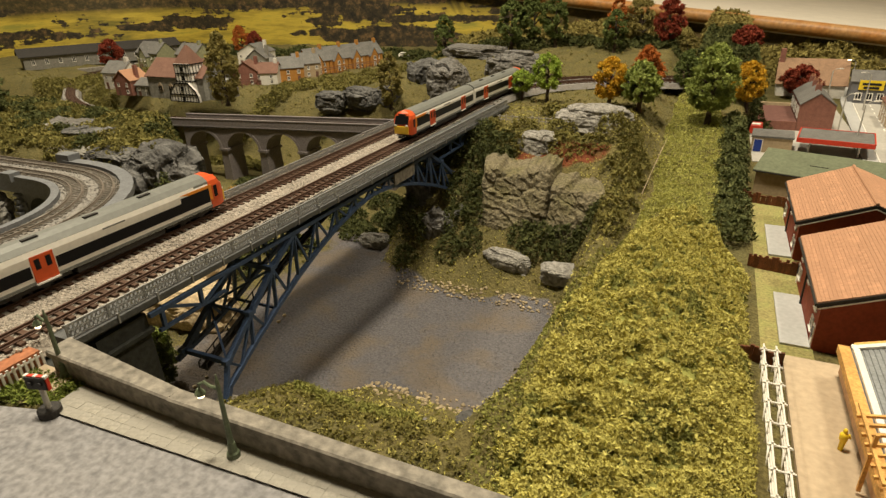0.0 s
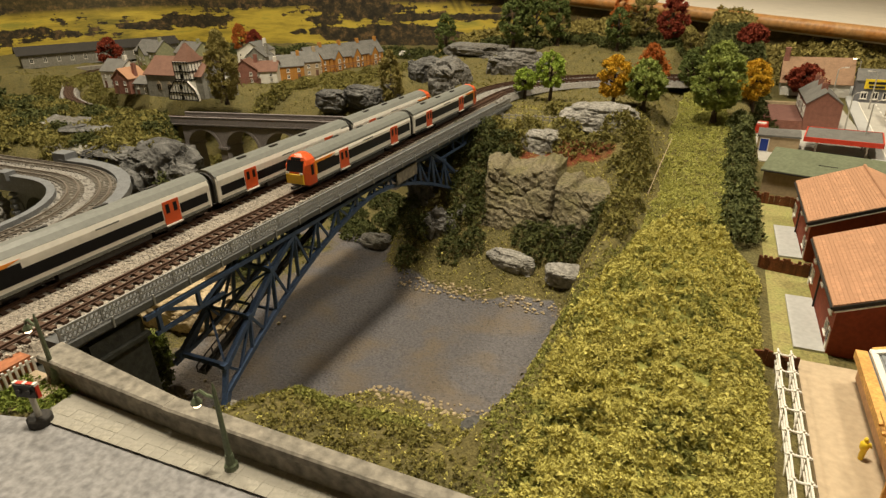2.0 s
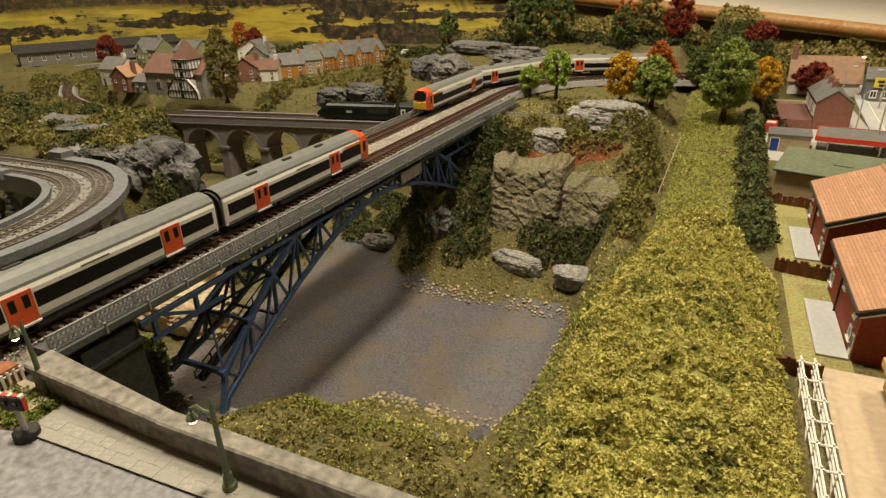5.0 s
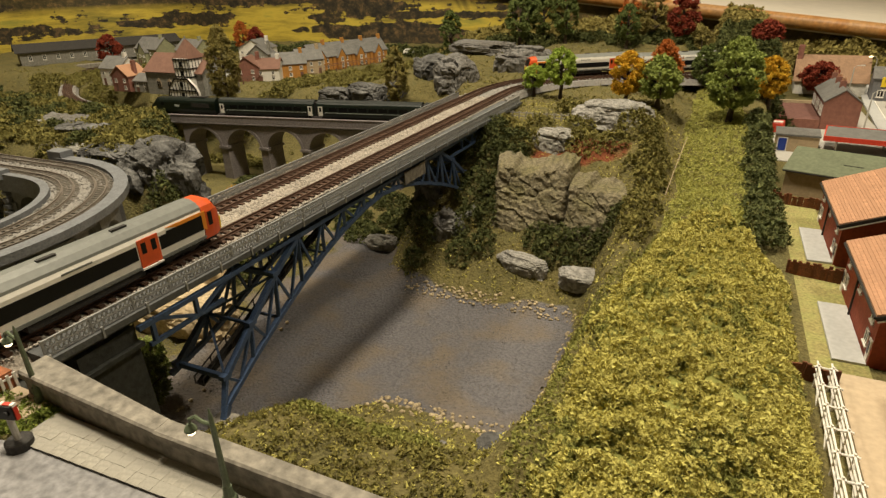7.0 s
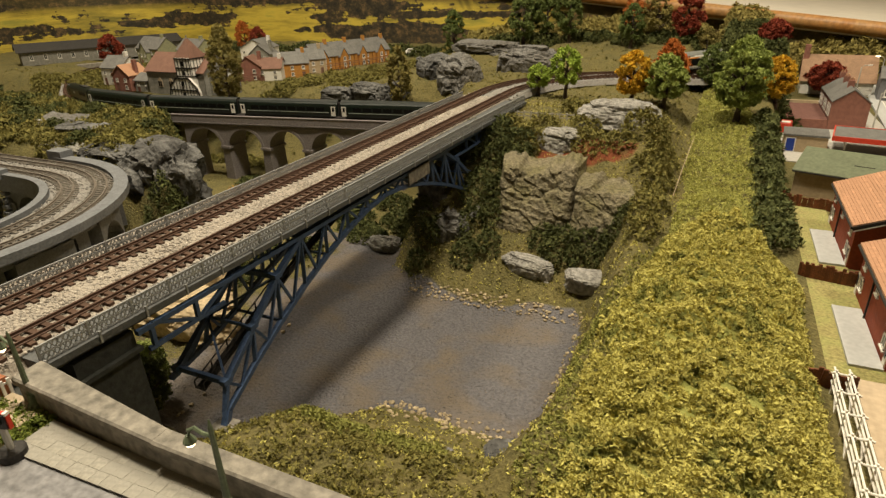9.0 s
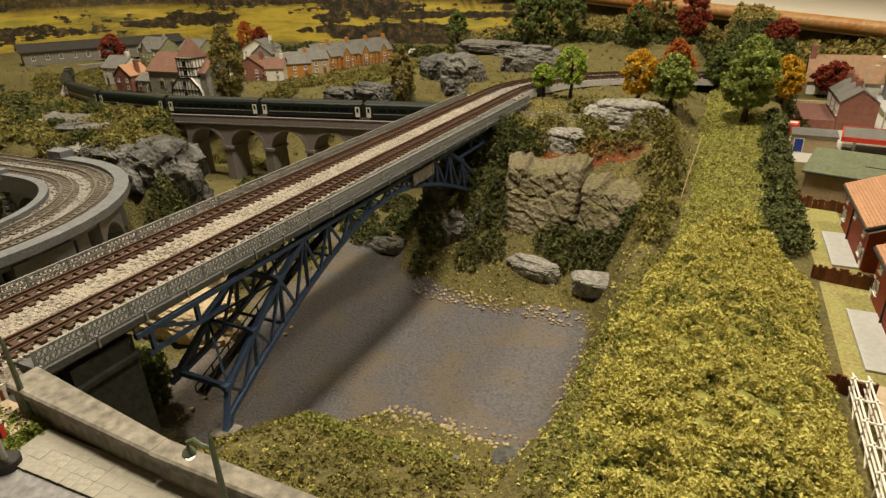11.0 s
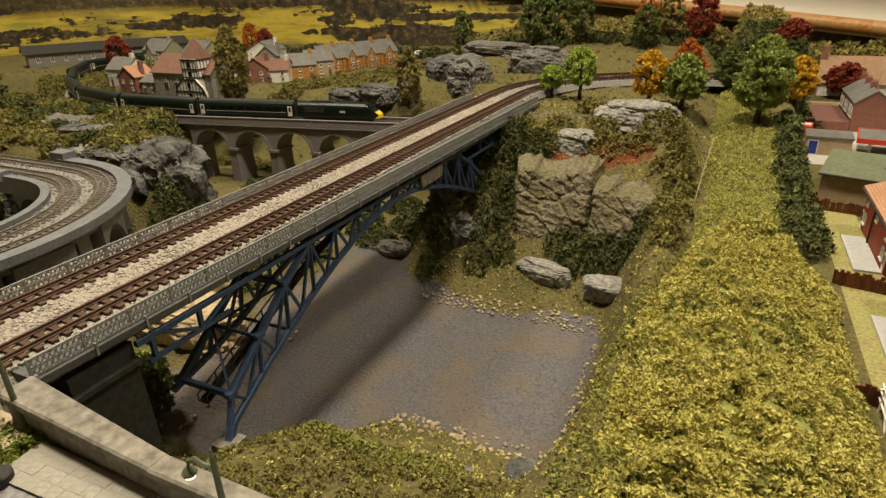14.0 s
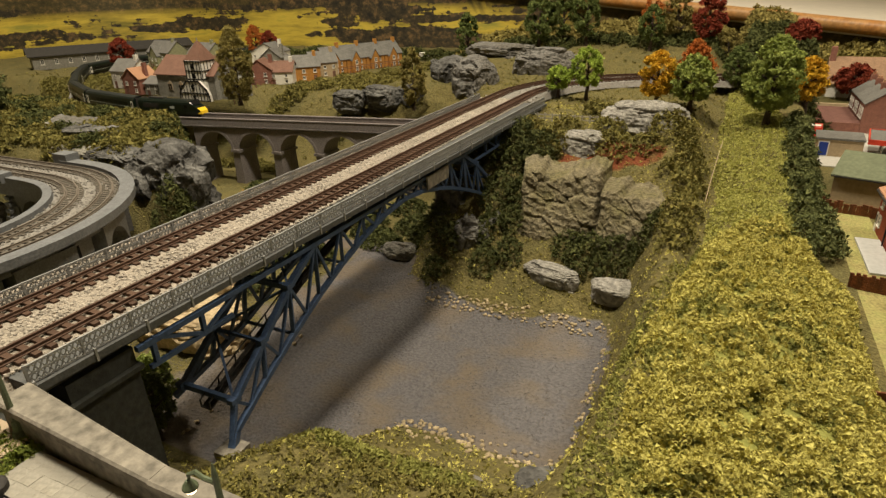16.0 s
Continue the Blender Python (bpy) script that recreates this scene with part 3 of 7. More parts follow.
ballast_bed(LINE_HERE, 0.2, 2.17, 0.0570, -0.0100, 0.0, BALLAST, STONES, "ballast", "pale tan stone ballast on the bridge deck", 5, 100)
ballast_bed(LINE_HERE, 2.165, 2.55, 0.046, -0.014, 0.0, GREYBALLAST, GREYSTONES, "ballast", "pale ballast on the bend past the bridge", 7, 1500)
rng_b = np.random.default_rng(9)
near_stones = []
for _ in range(29000):
    s_b, d_b = rng_b.uniform(1.5, 2.17), rng_b.uniform(-0.0110, 0.0570)
    x_b, y_b = offset(LINE_HERE, s_b, d_b)
    near_stones.append((x_b, y_b, -0.0036 + rng_b.uniform(-0.0003, 0.0003) + (0.0010 if min(abs(d_b), abs(d_b - 0.0335)) > 0.0095 else 0.0)))
near_mesh = clumps("ballast_stones", near_stones, rng_b.uniform(0.0004, 0.0008, 29000), 9, 0.8, 0.5)
near_mesh.materials.append(STONES)
tagged(new("ballast_stones", near_mesh), "loose pale stone ballast between the tracks", "ballast", kind="stuff")
track(LINE_AWAY, 0.2, 3.9, 0.0, "brown rusty rails on dark sleepers across the bridge", (1.55, 2.2))
track(LINE_HERE, 0.2, 3.9, 0.0, "brown rusty rails on dark sleepers across the bridge", (1.55, 2.2))


# ---- the blue arch bridge ----
def bx(y, d):
    """x of a point d to the right of the bridge's middle at y."""
    return 0.02 * (y - 0.12) + d


def bridge():
    y0, y1, dl, dr = 0.108, 0.655, -0.0310, 0.0370
    b = thing("railway_bridge", pose(0, 0, 0), "blue steel lattice arch railway bridge with a grey deck", "bridge")

    def q(d, y, z):
        """A point of the bridge; the deck widens a little towards its far end."""
        return (bx(y, d + (0.018 * (y - y0) if d > 0.03 and z > -0.0104 else 0.0)), y, z)

    part("deck", Shape().loft([[q(dl, y, -0.0035), q(dr, y, -0.0035), q(dr, y, -0.0058), q(dr - 0.004, y, -0.0105), q(dl + 0.004, y, -0.0105), q(dl, y, -0.0058)] for y in (y0, y1)]), DECK, b, "grey deck slab")
    # kerb girder with brackets
    for d in (dl, dr):
        out = 0.001 if d > 0 else -0.001
        part("edge_girder", Shape().bar(q(d + out, y0, -0.0046), q(d + out, y1, -0.0046), 0.0012, 0.0030), DECK, b)
        ybr = y0
        while ybr < y1:
            part("bracket", Shape().bar(q(d + out * 1.7, ybr, -0.0064), q(d + out * 1.7, ybr, -0.001), 0.0009), RAILING, b)
            ybr += 0.022
    # railings: rails, posts and lattice
    for d in (dl + 0.0012, dr - 0.0012):
        for z in (-0.0028, 0.0006, 0.0040):
            part("handrail", Shape().bar(q(d, y0, z), q(d, y1, z), 0.0007, 0.0007), RAILING, b)
        lattice = Shape()
        y, k = y0, 0
        while y < y1 - 0.001:
            if k % 9 == 0:
                part("railing_post", Shape().bar(q(d, y, -0.0035), q(d, y, 0.0045), 0.0008), RAILING, b)
            for z in (-0.0028, 0.0006):
                lattice.bar(q(d, y, z), q(d, y + 0.0022, z + 0.0034), 0.00042).bar(q(d, y + 0.0022, z), q(d, y, z + 0.0034), 0.00042)
            y += 0.0022
            k += 1
        tagged(part("lattice", lattice, RAILING, b), kind="stuff")

    # arch: two ribs that lean outwards to the feet
    ya, yb, crown_z, foot_z = 0.181, 0.541, -0.0185, -0.080
    ym, half = (ya + yb) / 2, (yb - ya) / 2
    n = 14

    def lower(i, side):
        u = -1 + 2 * i / n
        y = ym + u * half
        z = crown_z + (foot_z - crown_z) * abs(u) ** 1.65
        if side < 0 and i < 2:
            z += 0.010 - 0.007 * i
        return q(0.0215 + side * (0.0150 + 0.004 * u * u), y, z)

    def upper(i, side):
        u = -1 + 2 * i / n
        y = ym + u * half * 0.975
        z = min(-0.0125, -0.0685 + (half - abs(y - ym)) * 0.76)
        return q(0.0215 + side * (0.0140 + 0.003 * u * u), y, z)

    for side in (-1, 1):
        for i in range(n):
            part("arch_chord", Shape().bar(lower(i, side), lower(i + 1, side), 0.0028, 0.0026), BLUE, b)
            part("upper_chord", Shape().bar(upper(i, side), upper(i + 1, side), 0.0034, 0.0028), BLUE, b)
            low_mid = [(p + r) / 2 for p, r in zip(lower(i, side), lower(i + 1, side))]
            for k in (i, i + 1):
                part("web_bar", Shape().bar(upper(k, side), low_mid, 0.0015, 0.0015), BLUE, b)
            if 0 < i:
                part("web_post", Shape().bar(lower(i, side), upper(i, side), 0.0021, 0.0021), BLUE, b)
        # deck truss with hanging verticals
        steps = 20
        for i in range(steps + 1):
            y = y0 + 0.02 + (y1 - y0 - 0.04) * i / steps
            u = (y - ym) / half
            d = 0.014 + side * 0.0235
            if u > 0.70 or 0.148 < y < 0.195:
                part("truss_post", Shape().bar(q(d, y, -0.0105), q(d, y, -0.0225), 0.002), BLUE, b)
                if i < steps:
                    yn = y + (y1 - y0 - 0.04) / steps
                    za, zb = (-0.0105, -0.0225) if i % 2 else (-0.0225, -0.0105)
                    part("truss_diagonal", Shape().bar(q(d, y, za), q(d, yn, zb), 0.0016), BLUE, b)
        for a, c in ((0.150, 0.196), (ym + 0.66 * half, y1 - 0.02)):
            part("truss_chord", Shape().bar(q(0.014 + side * 0.0235, a, -0.0225), q(0.014 + side * 0.0235, c, -0.0225), 0.0019), BLUE, b)
        part("top_chord", Shape().bar(q(0.014 + side * 0.0235, 0.146, -0.0118), q(0.014 + side * 0.0235, y1, -0.0118), 0.0024), BLUE, b)
    # bracing across, in the plane of the upper chords, with gusset plates
    for i in range(0, n + 1):
        part("cross_beam", Shape().bar(upper(i, -1), upper(i, 1), 0.0024 if i % 2 == 0 else 0.0014, 0.0030 if i % 2 == 0 else 0.0016), BLUE, b)
        if i % 2 == 0 and i:
            part("lower_strut", Shape().bar(lower(i, -1), lower(i, 1), 0.0014, 0.0014), BLUE, b)
        for side in (-1, 1):
            p = Vector(upper(i, side))
            part("gusset", Shape().box(-0.0019, -0.0030, -0.0006, 0.0019, 0.0030, 0.0022, Matrix.Translation(p)), BLUE, b)
    for i in range(n):
        a, c = (upper(i, -1), upper(i + 1, 1)) if i % 2 else (upper(i, 1), upper(i + 1, -1))
        part("brace", Shape().bar(a, c, 0.0013, 0.0013), BLUE, b)
        # inspection stair along the middle, with a handrail on each side
        mid = [(p + r) / 2 for p, r in zip(lower(i, -1), lower(i, 1))]
        mid2 = [(p + r) / 2 for p, r in zip(lower(i + 1, -1), lower(i + 1, 1))]
        part("catwalk", Shape().bar([c + e for c, e in zip(mid, (0.002, 0, 0.004))], [c + e for c, e in zip(mid2, (0.002, 0, 0.004))], 0.0060, 0.0010), UNDER, b)
        for o in (-0.001, 0.005):
            part("catwalk_rail", Shape().bar([c + e for c, e in zip(mid, (o, 0, 0.0085))], [c + e for c, e in zip(mid2, (o, 0, 0.0085))], 0.0006), UNDER, b)
            for w in (0.0, 0.5):
                g = [mix(p, r, w) for p, r in zip(mid, mid2)]
                part("rail_post", Shape().bar((g[0] + o, g[1], g[2] + 0.004), (g[0] + o, g[1], g[2] + 0.0085), 0.0006), UNDER, b)
    # feet
    for i in (0, n):
        for side in (-1, 1) if i else (1,):
            p = lower(i, side)
            f = (p[0] + side * 0.001, p[1] + (-0.005 if i == 0 else 0.005), p[2] - 0.007)
            part("foot", Shape().bar(p, f, 0.0036).bar(upper(i, side), f, 0.0026), BLUE, b)
            g = min(bumpy(f[0], f[1]), f[2] - 0.002)
            part("footing", Shape().box(f[0] - 0.006, f[1] - 0.006, g - 0.006, f[0] + 0.006, f[1] + 0.006, f[2] + 0.002), CONCRETE, b)
    # plate on the side
    part("plate", Shape().bar(q(dr + 0.003, 0.39, -0.0155), q(dr + 0.003, 0.425, -0.0155), 0.0012, 0.010), CONCRETE, b, "pale blank name plate")
    return b


bridge()


def abutment(y0, y1, label, x0=-0.03, x1=0.040, bottom=-0.13):
    s = Shape()
    w0, w1 = bx(y0, x0), bx(y0, x1)
    s.loft([[(w0 + 0.004, y0, -0.0108), (w1 - 0.004, y0, -0.0108), (w1 - 0.004, y1, -0.0108), (w0 + 0.004, y1, -0.0108)], [(w0, y0, bottom), (w1, y0, bottom), (w1, y1, bottom), (w0, y1, bottom)]])
    a = thing("bridge_abutment", pose(0, 0, 0), label, "abutment", "abutments", "structure")
    # wall and cap carry the shade below the deck as colour
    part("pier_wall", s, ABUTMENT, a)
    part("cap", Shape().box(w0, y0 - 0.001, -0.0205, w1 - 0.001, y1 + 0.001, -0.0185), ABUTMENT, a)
    return a


abutment(0.118, 0.146, "dark grey stone abutment under the bridge's end, shade in its colour")
abutment(0.585, 0.66, "dark grey stone abutment on the far bank, shade in its colour")


# ---- low line: brick viaduct, track ----
LOWZ = -0.045
ballast_bed(LINE_LOW, 1.0, 4.4, 0.0135, -0.0135, LOWZ, GREYBALLAST, GREYSTONES, "ballast", "dark grey ballast along the low line", 11, 2500)
track(LINE_LOW, 1.0, 4.4, LOWZ, "weathered rails on the low line round the village")


def viaduct():
    """Dark brick arches that carry the low line."""
    v = thing("brick_viaduct", pose(0, 0, 0), "dark purple-grey brick viaduct with round arches", "viaduct")
    x0, pitch, count, half = -0.4445, 0.0645, 6, 0.0262
    y_at = lambda x: 0.666 + 0.1495 * (x + 0.28)
    spring, bottom, top = -0.0865, -0.16, LOWZ - 0.0065
    for k in range(count):
        xc = x0 + pitch * (k + 0.5)
        # spandrel block with an arched soffit, front to back
        prof = [(xc - pitch / 2, top), (xc - pitch / 2, spring)]
        prof += [(xc - half * math.cos(a), spring + half * math.sin(a)) for a in (math.pi * i / 12 for i in range(13))]
        prof += [(xc + pitch / 2, spring), (xc + pitch / 2, top)]
        sections = [[(x, y_at(x) + d, z) for x, z in prof] for d in (-0.016, 0.016)]
        part("arch", Shape().loft(sections), BRICK, v)
        for i in range(12):
            ring = Shape()
            a0, a1 = math.pi * i / 12, math.pi * (i + 1) / 12
            pts = [(xc - r * math.cos(a), spring + r * math.sin(a)) for r, a in ((half, a0), (half + 0.0035, a0), (half + 0.0035, a1), (half, a1))]
            ring.loft([[(x, y_at(x) - 0.0168, z) for x, z in pts], [(x, y_at(x) - 0.0155, z) for x, z in pts]])
            part("voussoir", ring, BRICK, v)
        xp = x0 + pitch * k
        s = Shape()
        w = pitch / 2 - half
        s.loft([[(xp - a, y_at(xp) - 0.0165, z), (xp + a, y_at(xp) - 0.0165, z), (xp + a, y_at(xp) + 0.0165, z), (xp - a, y_at(xp) + 0.0165, z)] for a, z in ((w, spring), (w + 0.003, bottom))])
        part("pier", s, BRICK, v)
        part("pier_cap", Shape().box(xp - w - 0.002, y_at(xp) - 0.0185, spring - 0.002, xp + w + 0.002, y_at(xp) + 0.0185, spring + 0.0015), BRICK, v)
    xe = x0 + pitch * count
    for d in (-0.0165, 0.0165):
        part("parapet", Shape().bar((x0 - 0.02, y_at(x0 - 0.02) + d, LOWZ - 0.002), (xe, y_at(xe) + d, LOWZ - 0.002), 0.0024, 0.009), BRICK, v)
        part("coping", Shape().bar((x0 - 0.02, y_at(x0 - 0.02) + d, LOWZ + 0.003), (xe, y_at(xe) + d, LOWZ + 0.003), 0.0036, 0.0012), BRICK, v)
        part("string_course", Shape().bar((x0 - 0.02, y_at(x0 - 0.02) + d * 1.08, LOWZ - 0.0075), (xe, y_at(xe) + d * 1.08, LOWZ - 0.0075), 0.002, 0.0012), BRICK, v)
    return v


viaduct()

# ---- curved grey viaduct with two tracks ----
CURVE_Z = -0.030
CURVE_IN = trace(-0.95, 0.335, 0, [(0.632, 0), (0.122, 92), (0.75, 0)])
CURVE_OUT = trace(-0.95, 0.361, 0, [(0.632, 0), (0.148, 92), (0.75, 0)])


def curved_viaduct():
    v = thing("curved_viaduct", pose(0, 0, 0), "grey double-track curved viaduct with wide parapets and stepped piers", "viaduct")

    def strip(name, d0, d1, z0, z1, material, s0=0.0, s1=1.5, label=""):
        sections = []
        n = 70
        for i in range(n + 1):
            s = s0 + (s1 - s0) * i / n
            a, c = offset(CURVE_IN, s, d0), offset(CURVE_IN, s, d1)
            sections.append([(*a, z0), (*c, z0), (*c, z1), (*a, z1)])
        return part(name, Shape().loft(sections), material, v, label)

    strip("deck", -0.015, 0.036, CURVE_Z - 0.014, CURVE_Z - 0.0035, VIADUCT_GREY)
    strip("inner_parapet", -0.0205, -0.014, CURVE_Z - 0.016, CURVE_Z + 0.0008, VIADUCT_GREY, 0.55, 1.5, "smooth grey coping")
    strip("outer_parapet", 0.0362, 0.0475, CURVE_Z - 0.0055, CURVE_Z + 0.0008, VIADUCT_GREY, 0.60, 1.5, "smooth grey coping")
    # arches and stepped piers seen inside the bend
    for s in (0.60, 0.66, 0.72, 0.78, 0.84):
        (x, y), h = along(CURVE_IN, s), aim(CURVE_IN, s)
        m = pose(x, y, 0, 0, 0, math.degrees(h))
        sh = Shape()
        for w, t, z0, z1 in ((0.007, 0.024, -0.044, -0.058), (0.0085, 0.026, -0.058, -0.080), (0.010, 0.028, -0.080, -0.130)):
            sh.box(-w, -t + 0.008, z1, w, t + 0.008, z0, m)
        part("pier", sh, VIADUCT_GREY, v)
        for k in range(7):
            z = CURVE_Z - 0.018 - k * 0.0062
            part("pier_step", Shape().box(-0.0035, -0.0205 - 0.0012 * k, z - 0.003, 0.0035, -0.0155, z, m), VIADUCT_GREY, v)
        if s == 0.60:
            part("pier_top", Shape().box(-0.0075, -0.024, CURVE_Z - 0.004, 0.0075, -0.013, CURVE_Z + 0.0045, m), VIADUCT_GREY, v)
        (xa, ya), ha = along(CURVE_IN, s + 0.03), aim(CURVE_IN, s + 0.03)
        ma = pose(xa, ya, 0, 0, 0, math.degrees(ha))
        prof = [(-0.023, CURVE_Z - 0.012), (-0.023, -0.074)] + [(-0.021 * math.cos(a), -0.074 + 0.024 * math.sin(a)) for a in (math.pi * i / 10 for i in range(11))] + [(0.023, -0.074), (0.023, CURVE_Z - 0.012)]
        part("arch", Shape().loft([[ma @ Vector((x, d, z)) for x, z in prof] for d in (-0.0165, 0.036)]), VIADUCT_GREY, v)
    (x, y), h = along(CURVE_IN, 0.60), aim(CURVE_IN, 0.60)
    part("end_pillar", Shape().box(-0.010, 0.037, CURVE_Z - 0.016, 0.010, 0.051, CURVE_Z + 0.007, pose(x, y, 0, 0, 0, math.degrees(h))), VIADUCT_GREY, v)
    return v


curved_viaduct()
ballast_bed(CURVE_IN, 0.0, 1.5, 0.0360, -0.0135, CURVE_Z, GREYBALLAST, GREYSTONES, "ballast", "grey-brown ballast on the curved viaduct", 13, 9000, foot=0.0)
OLDRAIL = shade("weathered_rail", (0.15, 0.125, 0.10), 0.6, 300, 0.2, 0.1)
OLDWOOD = shade("weathered_sleeper", (0.165, 0.145, 0.12), 0.9, 300, 0.3, 0.3, obj=0.3)
track(CURVE_IN, 0.0, 1.5, CURVE_Z, "weathered brown track on the curved viaduct", (0.5, 1.15), rail=OLDRAIL, wood=OLDWOOD)
track(CURVE_OUT, 0.0, 1.5, CURVE_Z, "weathered brown track on the curved viaduct", (0.5, 1.15), rail=OLDRAIL, wood=OLDWOOD)


# ---- trains ----
def section(half, z0, z1, roof, n=7):
    """Half-round roofed cross-section, from the sill up one side, over and down."""
    pts = [(-half * 0.97, z0), (-half, z0 + 0.004), (-half, z1)]
    pts += [(-half * math.cos(a), z1 + (roof - z1) * math.sin(a)) for a in (math.pi * i / n for i in range(1, n))]
    return pts + [(half, z1), (half, z0 + 0.004), (half * 0.97, z0)]


def skin(x0, x1, half, z0, z1, roof, ends=0.0, nose=None):
    rows = []
    for x, k in ((x0, 1 - ends), (x0 + 0.001, 1), (x1 - 0.001, 1), (x1, 1 - ends)):
        rows.append([(x, y * k, z) for y, z in section(half, z0, z1, roof)])
    return Shape().loft(rows)


def wheels(car, xs):
    for x in xs:
        part("bogie", Shape().box(x - 0.0105, -0.0068, 0.0022, x + 0.0105, -0.0052, 0.0056).box(x - 0.0105, 0.0052, 0.0022, x + 0.0105, 0.0068, 0.0056).box(x - 0.003, -0.0068, 0.002, x + 0.003, 0.0068, 0.0068), UNDER, car)
        for dx in (-0.0075, 0.0075):
            part("wheelset", Shape().tube([(x + dx, -0.0052, 0.0029), (x + dx, -0.0040, 0.0029)], 0.0029, 12).tube([(x + dx, 0.0040, 0.0029), (x + dx, 0.0052, 0.0029)], 0.0029, 12).tube([(x + dx, -0.0045, 0.0029), (x + dx, 0.0045, 0.0029)], 0.0007, 6), UNDER, car)


def railcar(cab, name="railcar", express=False):
    """A white and grey diesel railcar, 158 mm long. cab: 1 at the front, -1 at the rear, 0 none."""
    c = thing(name, pose(0, 0, 0), ("white railcar with grey roof, black windows, red door" if express else "white diesel railcar with black window band, red doors") + (" and red cab" if cab else ""), "train", "railcars")
    half, L = 0.0093, 0.077
    f = L - (0.0125 if cab else 0.0)
    part("body", skin(-L + 0.0, f, half, 0.0055, 0.0195, 0.0265, 0.05), TRAINWHITE, c)
    roof_rows = [[(x, y * 1.012, z + 0.0002) for y, z in section(half, 0.0055, 0.0195, 0.0265)[3:-3]] for x in (-L, f)]
    base_rows = [[(x, y * 1.012, z + 0.0002) for y, z in ((-half * 0.93, 0.0212), (half * 0.93, 0.0212))] for x in (-L, f)]
    part("roof", Shape().loft([r + b[::-1] for r, b in zip(roof_rows, base_rows)]), TRAINROOF, c, "matt grey roof")
    for x in (-0.045, -0.012, 0.022):
        part("roof_vent", Shape().box(x - 0.004, -0.0035, 0.0262, x + 0.004, -0.0015, 0.0271), UNDER, c)
    doors = ((-0.046,) if cab else (-0.046, 0.046)) if express else (-0.046, 0.030)
    low, high = (0.0096, 0.0156) if express else (0.0108, 0.0176)
    for side in (-1, 1):
        y0, y1 = side * (half - 0.0004), side * (half + 0.00022)
        stops = [-L - 0.0035] + list(doors) + [f + 0.0055]
        spans = [(p + 0.0065, q - 0.0065) for p, q in zip(stops, stops[1:])]
        for a, b in spans:
            part("window", Shape().box(a, min(y0, y1), low, b, max(y0, y1), high), GLASSY, c, "long black window band")
        for x in doors:
            d = part("door", Shape().box(x - 0.0058, min(y0, y1 * 1.015), 0.0063, x + 0.0058, max(y0, y1 * 1.015), 0.0200), TRAINRED, c, "red double door")
            for w in (-0.0028, 0.0028):
                part("door_window", Shape().box(x + w - 0.0013, min(y0, y1 * 1.03), 0.0128, x + w + 0.0013, max(y0, y1 * 1.03), 0.0182), GLASSY, d)
            part("step", Shape().box(x - 0.006, min(y0, y1 * 1.09), 0.0052, x + 0.006, max(y0, y1 * 1.09), 0.0060), TRAINWHITE, c)
        if express:
            part("shoulder", Shape().loft([[(x, side * half * 1.015, 0.0172), (x, side * half * 1.02, 0.0198), (x, side * half * 0.955, 0.0226), (x, side * half * 0.90, 0.0222)] for x in (-L + 0.001, f - 0.012)]), TRAINWHITE, c, "broad white shoulder band")
        part("stripe", Shape().box(-L + 0.002, min(y0, y1), 0.0058, f, max(y0, y1), 0.0072), TRAINROOF, c)
        part("nameplate", Shape().box(-0.012, min(y0, y1), 0.0192, 0.002, max(y0, y1), 0.0200), TRAINROOF, c, "small grey bar of unreadable lettering")
    part("underframe", Shape().box(-L + 0.004, -0.0078, 0.0030, -0.033, 0.0078, 0.0056).box(-0.030, -0.0082, 0.0018, 0.026, 0.0082, 0.0056).box(0.028, -0.0078, 0.0034, f + (0.008 if cab else -0.004), 0.0078, 0.0056), UNDER, c)
    wheels(c, (-0.053, 0.050))
    ends = [-L] if cab else [-L, L]
    for x in ends:
        o = 0.0022 if x > 0 else -0.0022
        part("gangway", Shape().loft([[(x + q * o, y * 0.86, 0.006 + (z - 0.006) * 0.93) for y, z in section(half, 0.0055, 0.0195, 0.0265)] for q in (0.1, 0.8)]), UNDER, c, "black corridor bellows")
    if cab:
        rows = []
        for dx, k, lift, low in ((0.0, 1.005, 0.0, 0.0), (0.0055, 1.0, -0.0004, 0.0), (0.0085, 0.95, -0.0022, 0.0), (0.0108, 0.88, -0.0075, 0.0006), (0.0120, 0.80, -0.0118, 0.0012)):
            sec = section(half, 0.0050 + low, 0.0195, 0.0266)
            rows.append([(f + dx, y * k, min(z, 0.0268 + lift)) for y, z in sec])
        part("cab", Shape().loft(rows), TRAINRED, c, "red moulded cab")
        for side in (-1, 1):
            y = side * (half * 1.02)
            part("flash", Shape().add([(f - 0.018, y, 0.0190), (f + 0.0015, y, 0.0100), (f + 0.0015, y, 0.0205), (f - 0.024, y, 0.0205), (f - 0.018, y * 0.97, 0.0190), (f + 0.0015, y * 0.97, 0.0100), (f + 0.0015, y * 0.97, 0.0205), (f - 0.024, y * 0.97, 0.0205)],
                                      [(0, 1, 2, 3), (7, 6, 5, 4), (0, 4, 5, 1), (1, 5, 6, 2), (2, 6, 7, 3), (3, 7, 4, 0)]), TRAINORANGE, c, "orange swoosh")
            part("cab_door", Shape().box(f + 0.0032, min(y * 0.98, y * 1.015), 0.0118, f + 0.0058, max(y * 0.98, y * 1.015), 0.0190), GLASSY, c, "dark cab window")
            part("side_window", Shape().box(f - 0.0235, min(y * 0.98, y * 1.012), 0.0112, f - 0.001, max(y * 0.98, y * 1.012), 0.0187), GLASSY, c)
